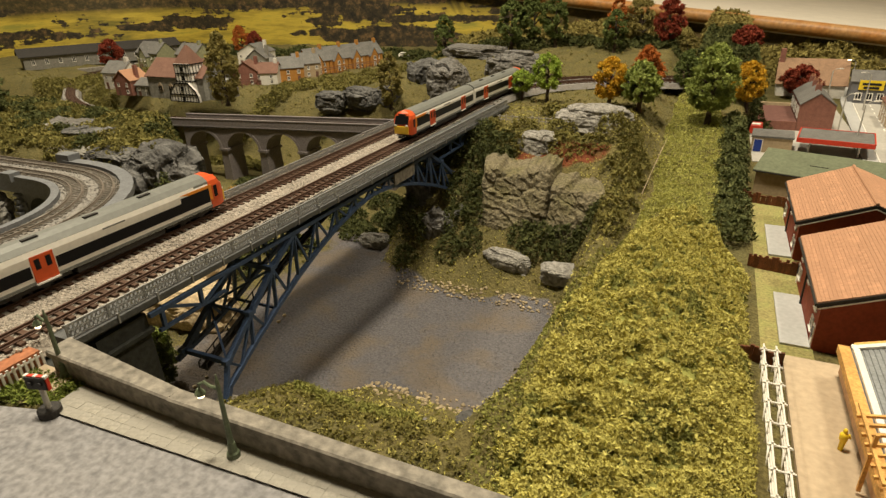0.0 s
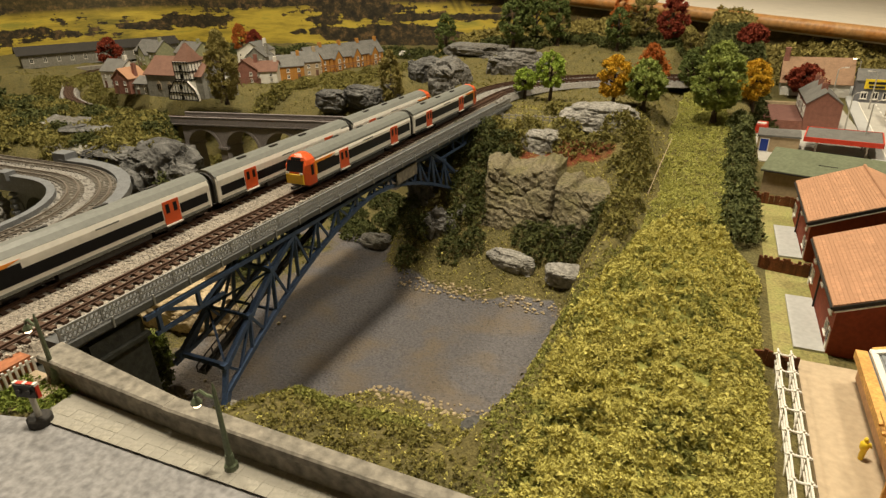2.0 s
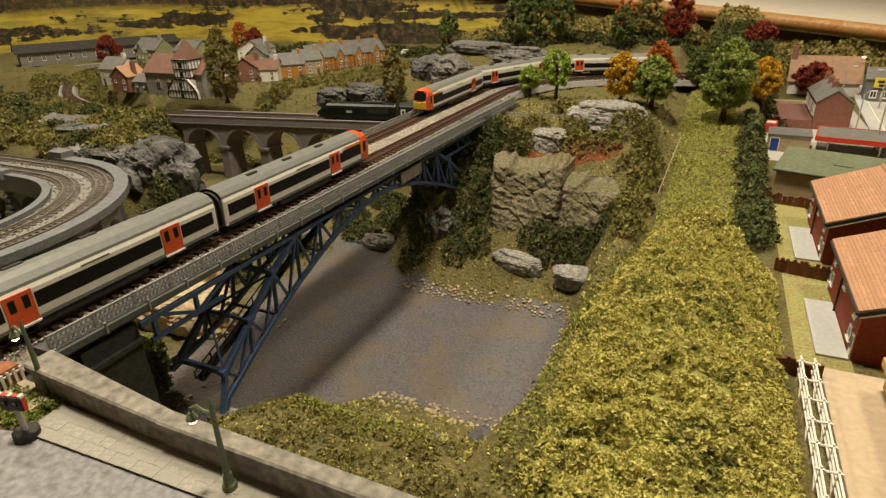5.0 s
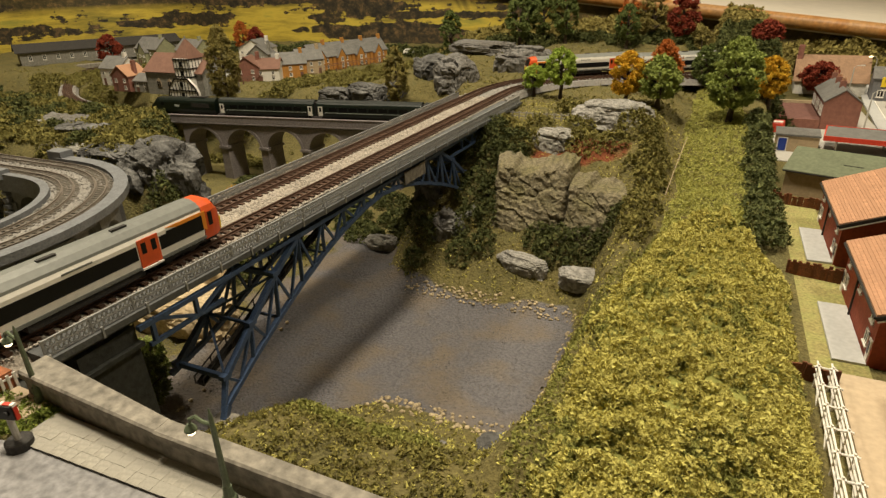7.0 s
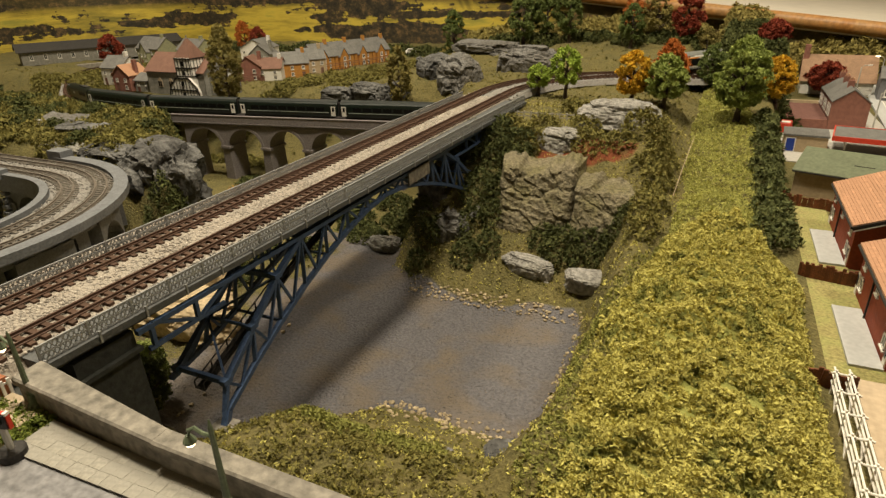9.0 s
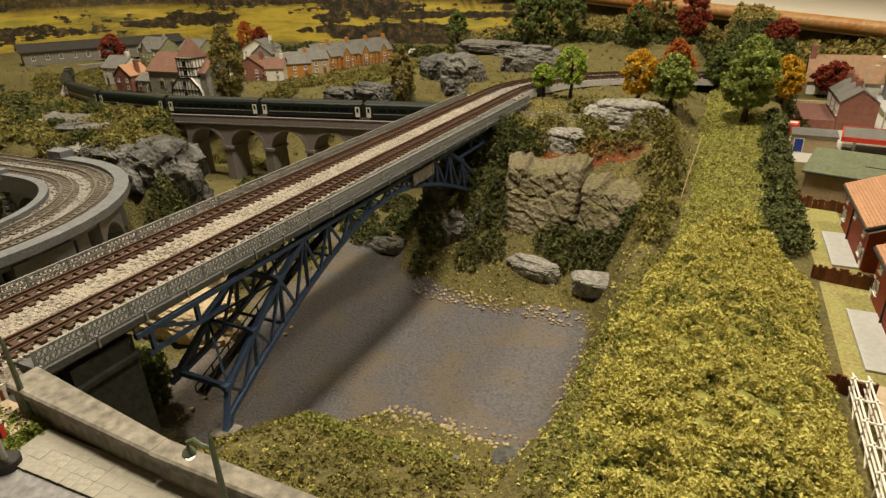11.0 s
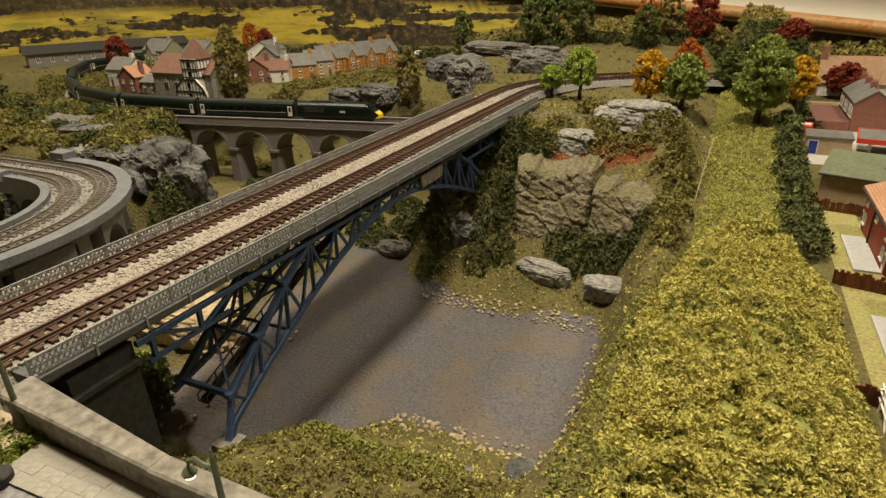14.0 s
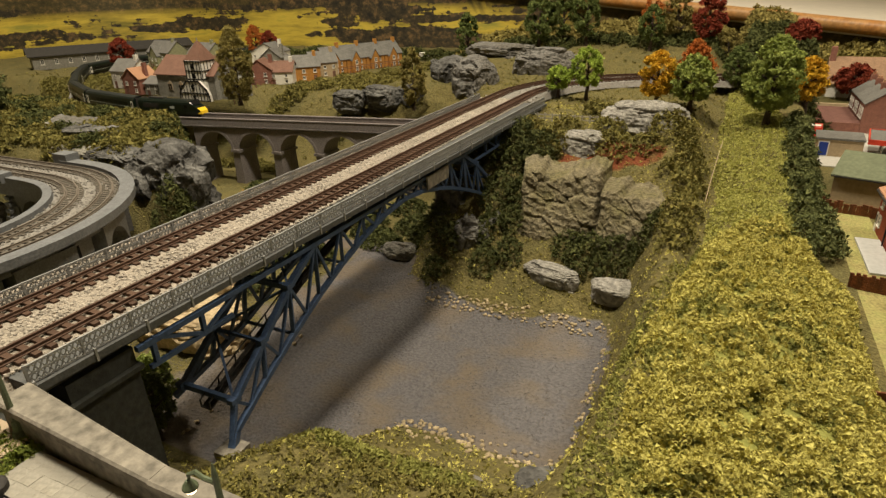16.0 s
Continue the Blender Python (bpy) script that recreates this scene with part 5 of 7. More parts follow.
def building_site():
    """Half-built house with timber eaves, scaffold and a cream base at the near edge."""
    solo("site_base", Shape().box(0.3335, 0.09, -0.062, 0.50, 0.296, -0.0565), CREAM, "cream card base of the building site", "base", kind="structure")
    h = thing("unfinished_house", pose(0, 0, 0), "half-built house with grey slate roof and yellow timber eaves", "house")
    x0, x1, y0, y1 = 0.358, 0.45, 0.11, 0.285
    part("wall", Shape().box(x0, y0, -0.0546, x1, y1, -0.0400), shade("raw_timber_wall", (0.50, 0.30, 0.17), 0.8, 60, 0.15, 0.2), h)
    mid = (x0 + x1) / 2
    for side in (-1, 1):
        n = 22
        for r in range(n):
            u0, u1 = r / n, (r + 1) / n
            xa, xb = mid + side * (mid - x0) * u0, mid + side * (mid - x0) * u1
            za, zb = mix(-0.0235, -0.0395, u0), mix(-0.0235, -0.0395, u1)
            part("slate_course", Shape().loft([[(xa, y, za), (xb, y, zb + 0.0006), (xb, y, zb - 0.0006), (xa, y, za - 0.0006)] for y in (y0, y1)]), shade("slate_blue", (0.22, 0.23, 0.235), 0.7, 120, 0.2, 0.3) if r == 0 and side == -1 else bpy.data.materials["slate_blue"], h)
    for y in (y0 + 0.07, y1 - 0.002):
        part("white_flashing", Shape().bar((x0 + 0.002, y, -0.0376), (mid, y, -0.0220), 0.003, 0.0012), WHITE, h)
    part("fascia", Shape().bar((x0 - 0.001, y0, -0.0402), (x0 - 0.001, y1, -0.0402), 0.0050, 0.0042), TIMBER, h, "yellow timber fascia")
    part("gutter", Shape().bar((x0 + 0.0035, y0, -0.0372), (x0 + 0.0035, y1, -0.0372), 0.0028, 0.0014), WHITE, h)
    part("hatch", Shape().box(x0 + 0.012, y1 - 0.045, -0.0352, x0 + 0.020, y1 - 0.035, -0.0322), UNDER, h, "dark roof opening")
    k = 0
    while k < 9:
        part("batten", Shape().bar((x0 + 0.004 + k * 0.005, y1 + 0.001, -0.0385 + 0.0017 * k), (x0 + 0.009 + k * 0.005, y1 + 0.001, -0.0368 + 0.0017 * k), 0.0045, 0.0024), TIMBER, h)
        k += 1
    # timber scaffold deck at the near end
    s = thing("timber_staging", pose(0, 0, 0), "yellow timber staging around the half-built house", "scaffolding")
    for i in range(7):
        part("joist", Shape().bar((0.352, 0.185 + i * 0.006, -0.034), (0.40, 0.192 + i * 0.006, -0.028), 0.0012), TIMBER, s)
    for x in (0.354, 0.375, 0.398):
        part("post", Shape().bar((x, 0.20, -0.0546), (x, 0.20, -0.026), 0.0014), TIMBER, s)
        part("ledger", Shape().bar((x, 0.18, -0.0325), (x, 0.228, -0.0325), 0.0012), TIMBER, s)
    # white pole scaffold
    p = thing("white_scaffold", pose(0, 0, 0), "white plastic pole scaffold along the site's edge", "scaffolding")
    for x in (0.3225, 0.3285):
        for z in (-0.054, -0.0505, -0.047):
            part("pole", Shape().tube([(x, 0.11, z), (x, 0.287, z)], 0.0005, 6), WHITE, p)
        for i in range(12):
            y = 0.115 + i * 0.0152
            part("standard", Shape().tube([(x, y, -0.064), (x, y, -0.0455)], 0.0005, 6), WHITE, p)
            part("coupler", Shape().box(x - 0.0012, y - 0.0006, -0.0476, x + 0.0012, y + 0.0006, -0.0466), WHITE, p)
            if i % 2 == 0:
                part("brace", Shape().tube([(x, y, -0.060), (x, y + 0.0152, -0.047)], 0.0004, 6), WHITE, p)
    for i in range(12):
        y = 0.115 + i * 0.0152
        part("transom", Shape().tube([(0.3205, y, -0.0473), (0.3305, y, -0.0473)], 0.0005, 6), WHITE, p)


building_site()


def figurine(x, y, z, coat, label, turn=0):
    """A plain little painted plastic figure in one mesh."""
    s = Shape().tube([(0, 0, 0), (0.0002, 0, 0.005), (0, 0, 0.0058)], [0.0010, 0.0012, 0.0015], 8).tube([(0, 0, 0.0055), (0, 0, 0.0085), (0, 0, 0.0095)], [0.0016, 0.0018, 0.0008], 8).tube([(0, 0, 0.0093), (0, 0, 0.0104), (0, 0, 0.0115)], [0.0006, 0.0010, 0.0005], 8)
    s.tube([(0.0016, 0, 0.0088), (0.0026, 0.0006, 0.0066), (0.001, 0.0018, 0.006)], 0.0005, 6)
    return solo("figurine", s, coat, label, "figurine", pose(x, y, z, 0, 0, turn), "figurines", smooth=True)


figurine(0.366, 0.290, -0.0565, REDMETAL, "small plastic figure painted red by the roof")
figurine(0.3515, 0.2255, -0.0565, SIGNYELLOW, "small plastic figure painted yellow on the site base")


def hall():
    h = thing("hall", pose(0.3265, 0.590, -0.0602, 0, 0, -17), "long tan hall with green felt roof", "building")
    gabled(h, 0.0, 0.125, 0.0, 0.082, 0, 0.0225, 0.0335, TAN, GREENROOF, "x", 0.0025, "dull green felt roof")
    part("door", Shape().box(-0.0008, 0.030, 0, 0.0003, 0.046, 0.0145), UNDER, h)
    part("vent", Shape().bar((0.04, 0.018, 0.0288), (0.055, 0.018, 0.0288), 0.0008), UNDER, h)
    part("gutter", Shape().bar((-0.002, -0.0028, 0.0222), (0.127, -0.0028, 0.0222), 0.001), UNDER, h)


hall()


def town():
    # terrace: three units with back yards
    g = "terraced houses"
    for k in range(3):
        t = thing("terraced_house", pose(0.384, 0.866 + k * 0.036, -0.0602), "red-brown brick terraced house with grey slate roof", "house", g)
        gabled(t, 0.0, 0.040, 0.0, 0.0355, 0, 0.0345, 0.0490, REDPAINT, SLATE, "y", 0.0008, "grey slate roof")
        part("chimney", Shape().box(0.0165, 0.030, 0.044, 0.0235, 0.0345, 0.0565), REDPAINT, t)
        for c in (0.0185, 0.0215):
            part("chimney_pot", Shape().tube([(c, 0.0322, 0.0565), (c, 0.0322, 0.0595)], 0.0011, 8), TILE, t)
        for y in (0.008, 0.018, 0.028):
            window(t, 0.0, y, 0.0275, 0.0042, 0.0062, 3)
            window(t, 0.0, y, 0.0205, 0.0042, 0.0062, 3)
        yard = thing("back_yard", pose(0.3395, 0.866 + k * 0.036, -0.0602), "red-brick yard walls and outhouse roofs", "yard", "back yards")
        for y in (0.0, 0.0175):
            part("yard_wall", Shape().box(0.0, y, 0, 0.044, y + 0.0014, 0.0125), REDPAINT, yard)
            part("outhouse_roof", Shape().loft([[(x, y + 0.0016, 0.0105), (x, y + 0.0095, 0.0135), (x, y + 0.0095, 0.0145), (x, y + 0.0016, 0.0115)] for x in (0.008, 0.0435)]), shade("yard_roof", (0.16, 0.075, 0.06), 0.8, 150, 0.2, 0.3) if k == 0 and y == 0.0 else bpy.data.materials["yard_roof"], yard)
            part("outhouse", Shape().box(0.0085, y + 0.002, 0, 0.043, y + 0.009, 0.0108), REDPAINT, yard)
        part("end_wall", Shape().box(0.0, 0.0, 0, 0.0014, 0.0355, 0.0115), REDPAINT, yard)
    # filling station canopy
    c = thing("canopy", pose(0.374, 0.742, -0.0602, 0, 0, -9), "filling station canopy with grey top and red edge", "canopy")
    part("roof", Shape().box(0.0, 0.0, 0.0165, 0.072, 0.055, 0.0205), SLATE, c, "flat grey top")
    for a, b in (((-0.0008, -0.0008), (0.0728, -0.0008)), ((-0.0008, 0.0558), (0.0728, 0.0558)), ((-0.0008, -0.0008), (-0.0008, 0.0558)), ((0.0728, -0.0008), (0.0728, 0.0558))):
        part("fascia", Shape().bar((*a, 0.0185), (*b, 0.0185), 0.0012, 0.0052), REDMETAL, c, "red fascia")
    for x in (0.012, 0.060):
        for y in (0.012, 0.043):
            part("column", Shape().tube([(x, y, 0), (x, y, 0.0165)], 0.0010, 8), WHITE, c)
    k = thing("kiosk", pose(0.3275, 0.742, -0.0602, 0, 0, -4), "small tan kiosk with grey roof and blue door", "building")
    part("wall", Shape().box(0, 0, 0, 0.042, 0.036, 0.0185), TAN, k)
    part("roof", Shape().box(-0.001, -0.001, 0.0185, 0.043, 0.037, 0.0205), SLATE, k)
    part("door", Shape().box(0.003, -0.0009, 0.002, 0.011, 0.0004, 0.0158), BLUEPAINT, k, "bright blue door")
    part("door_frame", Shape().box(0.002, -0.0005, 0.001, 0.012, 0.0003, 0.0168), WHITE, k)
    v = thing("red_van", pose(0.337, 0.842, -0.0598, 0, 0, 80), "small red van with white roof rack parked by yards", "vehicle")
    part("body", Shape().loft([[(x, -0.0065 * w, 0.0022), (x, -0.0068 * w, z * 0.55), (x, -0.0058 * w, z), (x, 0.0058 * w, z), (x, 0.0068 * w, z * 0.55), (x, 0.0065 * w, 0.0022)] for x, z, w in ((-0.0145, 0.0125, 0.95), (-0.0135, 0.0140, 1), (0.004, 0.0140, 1), (0.0085, 0.0080, 1), (0.0145, 0.0070, 0.95))]), REDMETAL, v)
    part("windscreen", Shape().box(0.0045, -0.0052, 0.0085, 0.0078, 0.0052, 0.0130), GLASSY, v)
    part("bonnet_panel", Shape().box(-0.014, -0.005, 0.0140, -0.006, 0.005, 0.0146), WHITE, v)
    for x in (-0.009, 0.009):
        for y in (-0.0066, 0.0066):
            part("wheel", Shape().tube([(x, y - 0.0008, 0.0024), (x, y + 0.0008, 0.0024)], 0.0024, 12), BLACK, v)
    # road, kerbs and pavement
    line = trace(0.436, 0.50, 86, [(0.55, 0), (1.2, 14), (0.5, 0)])
    def ribbon(d0, d1, z0, z1, s0=0.0, s1=1.2, n=30):
        rows = []
        for i in range(n + 1):
            s = s0 + (s1 - s0) * i / n
            a, b = offset(line, s, d0), offset(line, s, d1)
            rows.append([(*a, z0), (*b, z0), (*b, z1), (*a, z1)])
        return Shape().loft(rows)
    r = solo("road", ribbon(-0.052, 0.0, -0.0605, -0.0586), TOWNROAD, "pale grey town road with dashed white line", "road", kind="structure")
    for i in range(26):
        part("dash", ribbon(-0.0245, -0.0228, -0.0590, -0.0583, 0.03 + i * 0.028, 0.042 + i * 0.028, 1), WHITE, r)
    part("edge_line", ribbon(-0.0028, -0.0016, -0.0590, -0.0583, 0.0, 1.1), WHITE, r)
    solo("pavement", ribbon(0.0, 0.014, -0.0605, -0.0570), PATIO, "pale pavement beside the town road", "pavement", kind="structure")
    solo("pavement", ribbon(-0.066, -0.052, -0.0605, -0.0570), PATIO, "pale pavement across the town road", "pavement", kind="structure")
    solo("yard_floor", Shape().box(0.322, 0.70, -0.0615, 0.45, 1.05, -0.0590), TOWNROAD, "pale concrete yard behind the terrace", "yard", kind="structure")
    # shop with a yellow sign
    s = thing("shop", pose(0.472, 1.085, -0.0602, 0, 0, -6), "grey shop with a yellow fascia sign", "shop")
    gabled(s, 0, 0.075, 0, 0.05, 0, 0.034, 0.047, shade("shop_grey", (0.16, 0.16, 0.17), 0.8, 60, 0.15, 0.2), SLATE, "x", 0.002)
    part("sign", Shape().box(0.010, -0.0022, 0.0225, 0.042, -0.0004, 0.0365), SIGNYELLOW, s, "yellow sign with two dark lines of lettering")
    for z, a, b in ((0.0312, 0.014, 0.038), (0.0256, 0.016, 0.036)):
        part("lettering", Shape().box(a, -0.0027, z - 0.0017, b, -0.0020, z + 0.0017), BLACK, s)
    for x in (0.008, 0.022, 0.036):
        window(s, x + 0.004, 0.0, 0.0125, 0.009, 0.011, 0)
    w = thing("cream_house", pose(0.490, 0.912, -0.0602, 0, 0, -4), "cream rendered house with brown roof by the road", "house")
    gabled(w, 0, 0.05, 0, 0.07, 0, 0.028, 0.042, CREAM, BROWNROOF, "y", 0.002)
    for y in (0.015, 0.035, 0.055):
        window(w, 0, y, 0.019, 0.006, 0.008, 3)
        window(w, 0, y, 0.0075, 0.006, 0.008, 3)
    # big tiled house at the far end
    o = thing("tiled_house", pose(0.374, 1.13, -0.0602, 0, 0, -3), "white house with long orange-brown tiled roof", "house")
    gabled(o, 0, 0.098, 0, 0.075, 0, 0.022, 0.056, WHITE, BROWNORANGE, "x", 0.003, "orange-brown tiled roof")
    part("chimney", Shape().box(-0.002, 0.030, 0.03, 0.006, 0.042, 0.072), REDPAINT, o)
    for x in (0.03, 0.06):
        window(o, x, 0.0, 0.011, 0.009, 0.009, 0)
    solo("site_wall", Shape().box(0.325, 1.005, -0.061, 0.40, 1.010, -0.049), TAN, "low tan boundary wall behind the yards", "wall")


BROWNORANGE = shade("far_tile", (0.27, 0.165, 0.10), 0.8, 100, 0.2, 0.3)
town()


def street_lamp(x, y, height, turn, lit=False):
    t = thing("street_lamp", pose(x, y, -0.06, 0, 0, turn), "tall pale grey street lamp" + (", lit" if lit else " beside the town road"), "street lamp", "tall street lamps")
    part("post", Shape().tube([(0, 0, 0), (0, 0, height * 0.5), (0, 0, height * 0.93), (0.004, 0, height * 0.99), (0.010, 0, height)], [0.0012, 0.0009, 0.0007, 0.0006, 0.0005], 8), LAMPGREY, t)
    part("head", Shape().box(0.008, -0.0011, height - 0.0008, 0.0135, 0.0011, height + 0.0006), BULB if lit else WHITE, t)
    return t


for x, y, h, a, lit in ((0.430, 0.858, 0.052, 20, False), (0.452, 1.225, 0.049, 10, False), (0.446, 1.10, 0.050, 10, False), (0.482, 1.15, 0.058, 200, True), (0.436, 0.774, 0.058, 20, False), (0.484, 1.03, 0.055, 190, False)):
    street_lamp(x, y, h, a, lit)


# ---- village behind the low line ----
def village():
    z = -0.0362
    c = thing("church", pose(-0.612, 0.722, z), "grey stone church with brown roof and half-timbered tower", "church")
    gabled(c, 0.0, 0.125, 0.0, 0.062, 0, 0.0375, 0.062, STONEWALL, BROWNROOF, "x", 0.003, "brown tiled roof")
    for x in (0.028, 0.052):
        w = part("window", Shape().loft([[(x - 0.0045, d, 0.012), (x + 0.0045, d, 0.012), (x + 0.0045, d, 0.022), (x, d, 0.027), (x - 0.0045, d, 0.022)] for d in (-0.0010, 0.0003)]), CREAM, c, "pale pointed church window")
        for q in (-0.0022, 0.0022):
            part("pane", Shape().box(x + q - 0.0015, -0.0014, 0.013, x + q + 0.0015, -0.0008, 0.0215), GLASSY, w)
    part("tower", Shape().box(0.079, -0.010, 0.0, 0.111, 0.026, 0.060), WHITE, c, "white half-timbered tower")
    skirt = [(0.064, 0.0), (0.126, 0.0), (0.125, 0.010), (0.121, 0.018), (0.114, 0.024), (0.108, 0.030), (0.082, 0.030), (0.076, 0.024), (0.069, 0.018), (0.065, 0.010)]
    part("tower_skirt", Shape().loft([[(x, d, zz) for x, zz in skirt] for d in (-0.016, -0.0102)]), WHITE, c, "white timbered porch round the tower's foot")
    for x0, z0, x1, z1 in ((0.064, 0.0008, 0.126, 0.0008), (0.066, 0.012, 0.124, 0.012), (0.080, 0.0295, 0.110, 0.0295)):
        part("timber", Shape().bar((x0, -0.0165, z0), (x1, -0.0165, z1), 0.0012, 0.0016), BLACK, c)
    for k in range(len(skirt) - 1):
        (x0, z0), (x1, z1) = skirt[(k + 1) % len(skirt)], skirt[(k + 2) % len(skirt)]
        part("timber", Shape().bar((x0, -0.0163, z0), (x1, -0.0163, z1), 0.0014, 0.0018), BLACK, c)
    for k in range(9):
        x = 0.0685 + k * 0.0066
        top = 0.0295 if 0.082 < x < 0.108 else 0.012 + 0.0125 * max(0.0, 1 - min(abs(x - 0.082), abs(x - 0.108)) / 0.014)
        part("timber", Shape().bar((x, -0.0165, 0.0), (x, -0.0165, top), 0.0008, 0.0008), BLACK, c)
    for zz in (0.032, 0.0445, 0.0585):
        part("timber", Shape().bar((0.079, -0.0105, zz), (0.111, -0.0105, zz), 0.0012, 0.0018), BLACK, c)
        part("timber", Shape().bar((0.1115, -0.010, zz), (0.1115, 0.026, zz), 0.0012, 0.0018), BLACK, c)
    for k in range(6):
        x = 0.0798 + k * 0.0060
        part("timber", Shape().bar((x, -0.0105, 0.030), (x, -0.0105, 0.060), 0.0008, 0.0008), BLACK, c)
        part("timber", Shape().bar((0.1115, -0.009 + 0.0066 * k, 0.030), (0.1115, -0.009 + 0.0066 * k, 0.060), 0.0008, 0.0008), BLACK, c)
    for zz, d in ((0.052, -0.0118), (0.038, -0.0118), (0.022, -0.0178), (0.0055, -0.0178)):
        part("tower_window", Shape().box(0.0925, d, zz - 0.0040, 0.0975, d + 0.0018, zz + 0.0030), GLASSY, c)
    part("spire", Shape().loft([[(0.095 + sx * w, 0.008 + sy * w, zz) for sx, sy in ((-1, -1), (1, -1), (1, 1), (-1, 1))] for w, zz in ((0.0172, 0.0595), (0.0145, 0.0645), (0.0015, 0.087))]), BROWNROOF, c, "brown tiled cap")
    part("finial", Shape().tube([(0.095, 0.008, 0.086), (0.095, 0.008, 0.092)], 0.001, 6), STONEWALL, c)
    part("chancel", Shape().box(0.125, 0.010, 0, 0.150, 0.052, 0.03), STONEWALL, c)

    def cottage(x, y, w, d, eave, ridge, walls, roof, label, axis="x", turn=0, dz=0.0, chimney=True):
        h = thing("cottage", pose(x, y, z + dz, 0, 0, turn), label, "house", "village houses")
        gabled(h, 0, w, 0, d, 0, eave, ridge, walls, roof, axis, 0.0018)
        n = max(2, int(w / 0.016))
        for i in range(n):
            xx = w * (i + 0.5) / n
            window(h, xx, 0, eave * 0.72, 0.0055, 0.0065, 0)
            window(h, xx, 0, eave * 0.28, 0.0055, 0.0065, 0) if i % 2 else part("door", Shape().box(xx - 0.0028, -0.0007, 0, xx + 0.0028, 0.0003, eave * 0.42), BROWNROOF, h)
        if chimney:
            part("chimney", Shape().box(w * 0.82, d * 0.42, eave, w * 0.82 + 0.006, d * 0.42 + 0.006, ridge + 0.008), walls, h)
        return h

    cottage(-0.772, 0.760, 0.052, 0.045, 0.030, 0.048, WHITE, SLATE, "white cottage with grey hipped roof", dz=0.002)
    cottage(-0.700, 0.725, 0.040, 0.040, 0.026, 0.042, REDPAINT, TILE, "small brick cottage with orange roof", "y")
    cottage(-0.655, 0.730, 0.035, 0.035, 0.018, 0.028, STONEWALL, SLATE, "low grey stone outbuilding")
    cottage(-0.545, 0.855, 0.045, 0.045, 0.026, 0.043, REDPAINT, BROWNROOF, "red-brick cottage with brown gabled roof", "y", 25)
    cottage(-0.513, 0.872, 0.045, 0.042, 0.022, 0.038, WHITE, BROWNROOF, "white cottage with brown roof", "x", 25)
    cottage(-0.495, 0.905, 0.060, 0.045, 0.026, 0.044, ORANGEBRICK, SLATE, "orange-brick cottage with grey roof", "x", 40)
    cottage(-0.478, 0.957, 0.050, 0.045, 0.028, 0.046, TAN, SLATE, "pale brick cottage with grey roof", "x", 50)
    # terrace of orange gabled houses
    for k in range(4):
        h = cottage(-0.475 + k * 0.0165, 1.000 + k * 0.046, 0.046, 0.046, 0.027, 0.050, ORANGEBRICK, SLATE, "orange-brick terraced house with grey roof and front gable", "x", 68)
        gabled(h, 0.008, 0.028, -0.008, 0.020, 0, 0.024, 0.040, ORANGEBRICK, SLATE, "y", 0.001)
        window(h, 0.018, -0.008, 0.020, 0.006, 0.008, 0)
        window(h, 0.018, -0.008, 0.008, 0.006, 0.008, 0)
    # grey-green station house and long shed
    cottage(-0.985, 1.02, 0.090, 0.05, 0.036, 0.058, TANGREEN, SLATE, "sage stone station house with grey gabled roof", "x", -12)
    cottage(-0.86, 1.02, 0.075, 0.05, 0.034, 0.055, TANGREEN, SLATE, "sage stone house with grey gabled roof", "x", -12)
    cottage(-0.96, 1.005, 0.030, 0.03, 0.030, 0.050, TANGREEN, SLATE, "projecting stone gable of the station house", "y", -12, chimney=False)
    cottage(-0.75, 1.10, 0.07, 0.05, 0.03, 0.048, WHITE, SLATE, "white house with grey roof", "y", 10)
    cottage(-0.655, 1.02, 0.045, 0.04, 0.028, 0.046, STONEWALL, SLATE, "dark timbered cottage with grey roof", "y", 15)
    st = thing("station_shed", pose(-1.245, 0.915, z, 0, 0, 62), "long grey stone station shed with dark roof", "station")
    gabled(st, 0.0, 0.36, 0.0, 0.07, 0, 0.033, 0.047, STONEWALL, UNDER, "x", 0.008, "dark roof")
    for k in range(12):
        window(st, 0.02 + k * 0.029, 0, 0.018, 0.008, 0.013, 0)
    solo("platform", Shape().box(0, 0, 0, 0.42, 0.022, 0.009), CONCRETE, "pale concrete platform beside the station shed", "platform", pose(-1.205, 0.885, -0.048, 0, 0, 62))
    for x, y, mat, lab in ((-0.785, 0.895, SIGNYELLOW, "small yellow car parked in the village"), (-0.40, 1.27, WHITE, "small white van on the hill road"), (-0.572, 0.832, WHITE, "small white car by the cottages"), (-0.82, 0.93, BLACK, "small black car parked in the village")):
        v = thing("car", pose(x, y, -0.029, 0, 0, 20), lab, "car", "village cars")
        part("body", Shape().loft([[(q, -0.006, 0.0015), (q, -0.006, hh * 0.6), (q, -0.005, hh), (q, 0.005, hh), (q, 0.006, hh * 0.6), (q, 0.006, 0.0015)] for q, hh in ((-0.013, 0.007), (-0.009, 0.0105), (0.003, 0.0105), (0.007, 0.0065), (0.013, 0.0055))]), mat, v)
        part("glazing", Shape().box(-0.0085, -0.0057, 0.0066, 0.0038, 0.0057, 0.0095), GLASSY, v)
        for q in (-0.008, 0.008):
            for s in (-0.0058, 0.0058):
                part("wheel", Shape().tube([(q, s - 0.0006, 0.002), (q, s + 0.0006, 0.002)], 0.002, 10), BLACK, v)
    # lane fence along the slope
    f = thing("lane_fence", pose(0, 0, 0), "long brown post-and-rail fence along the lane", "fence")
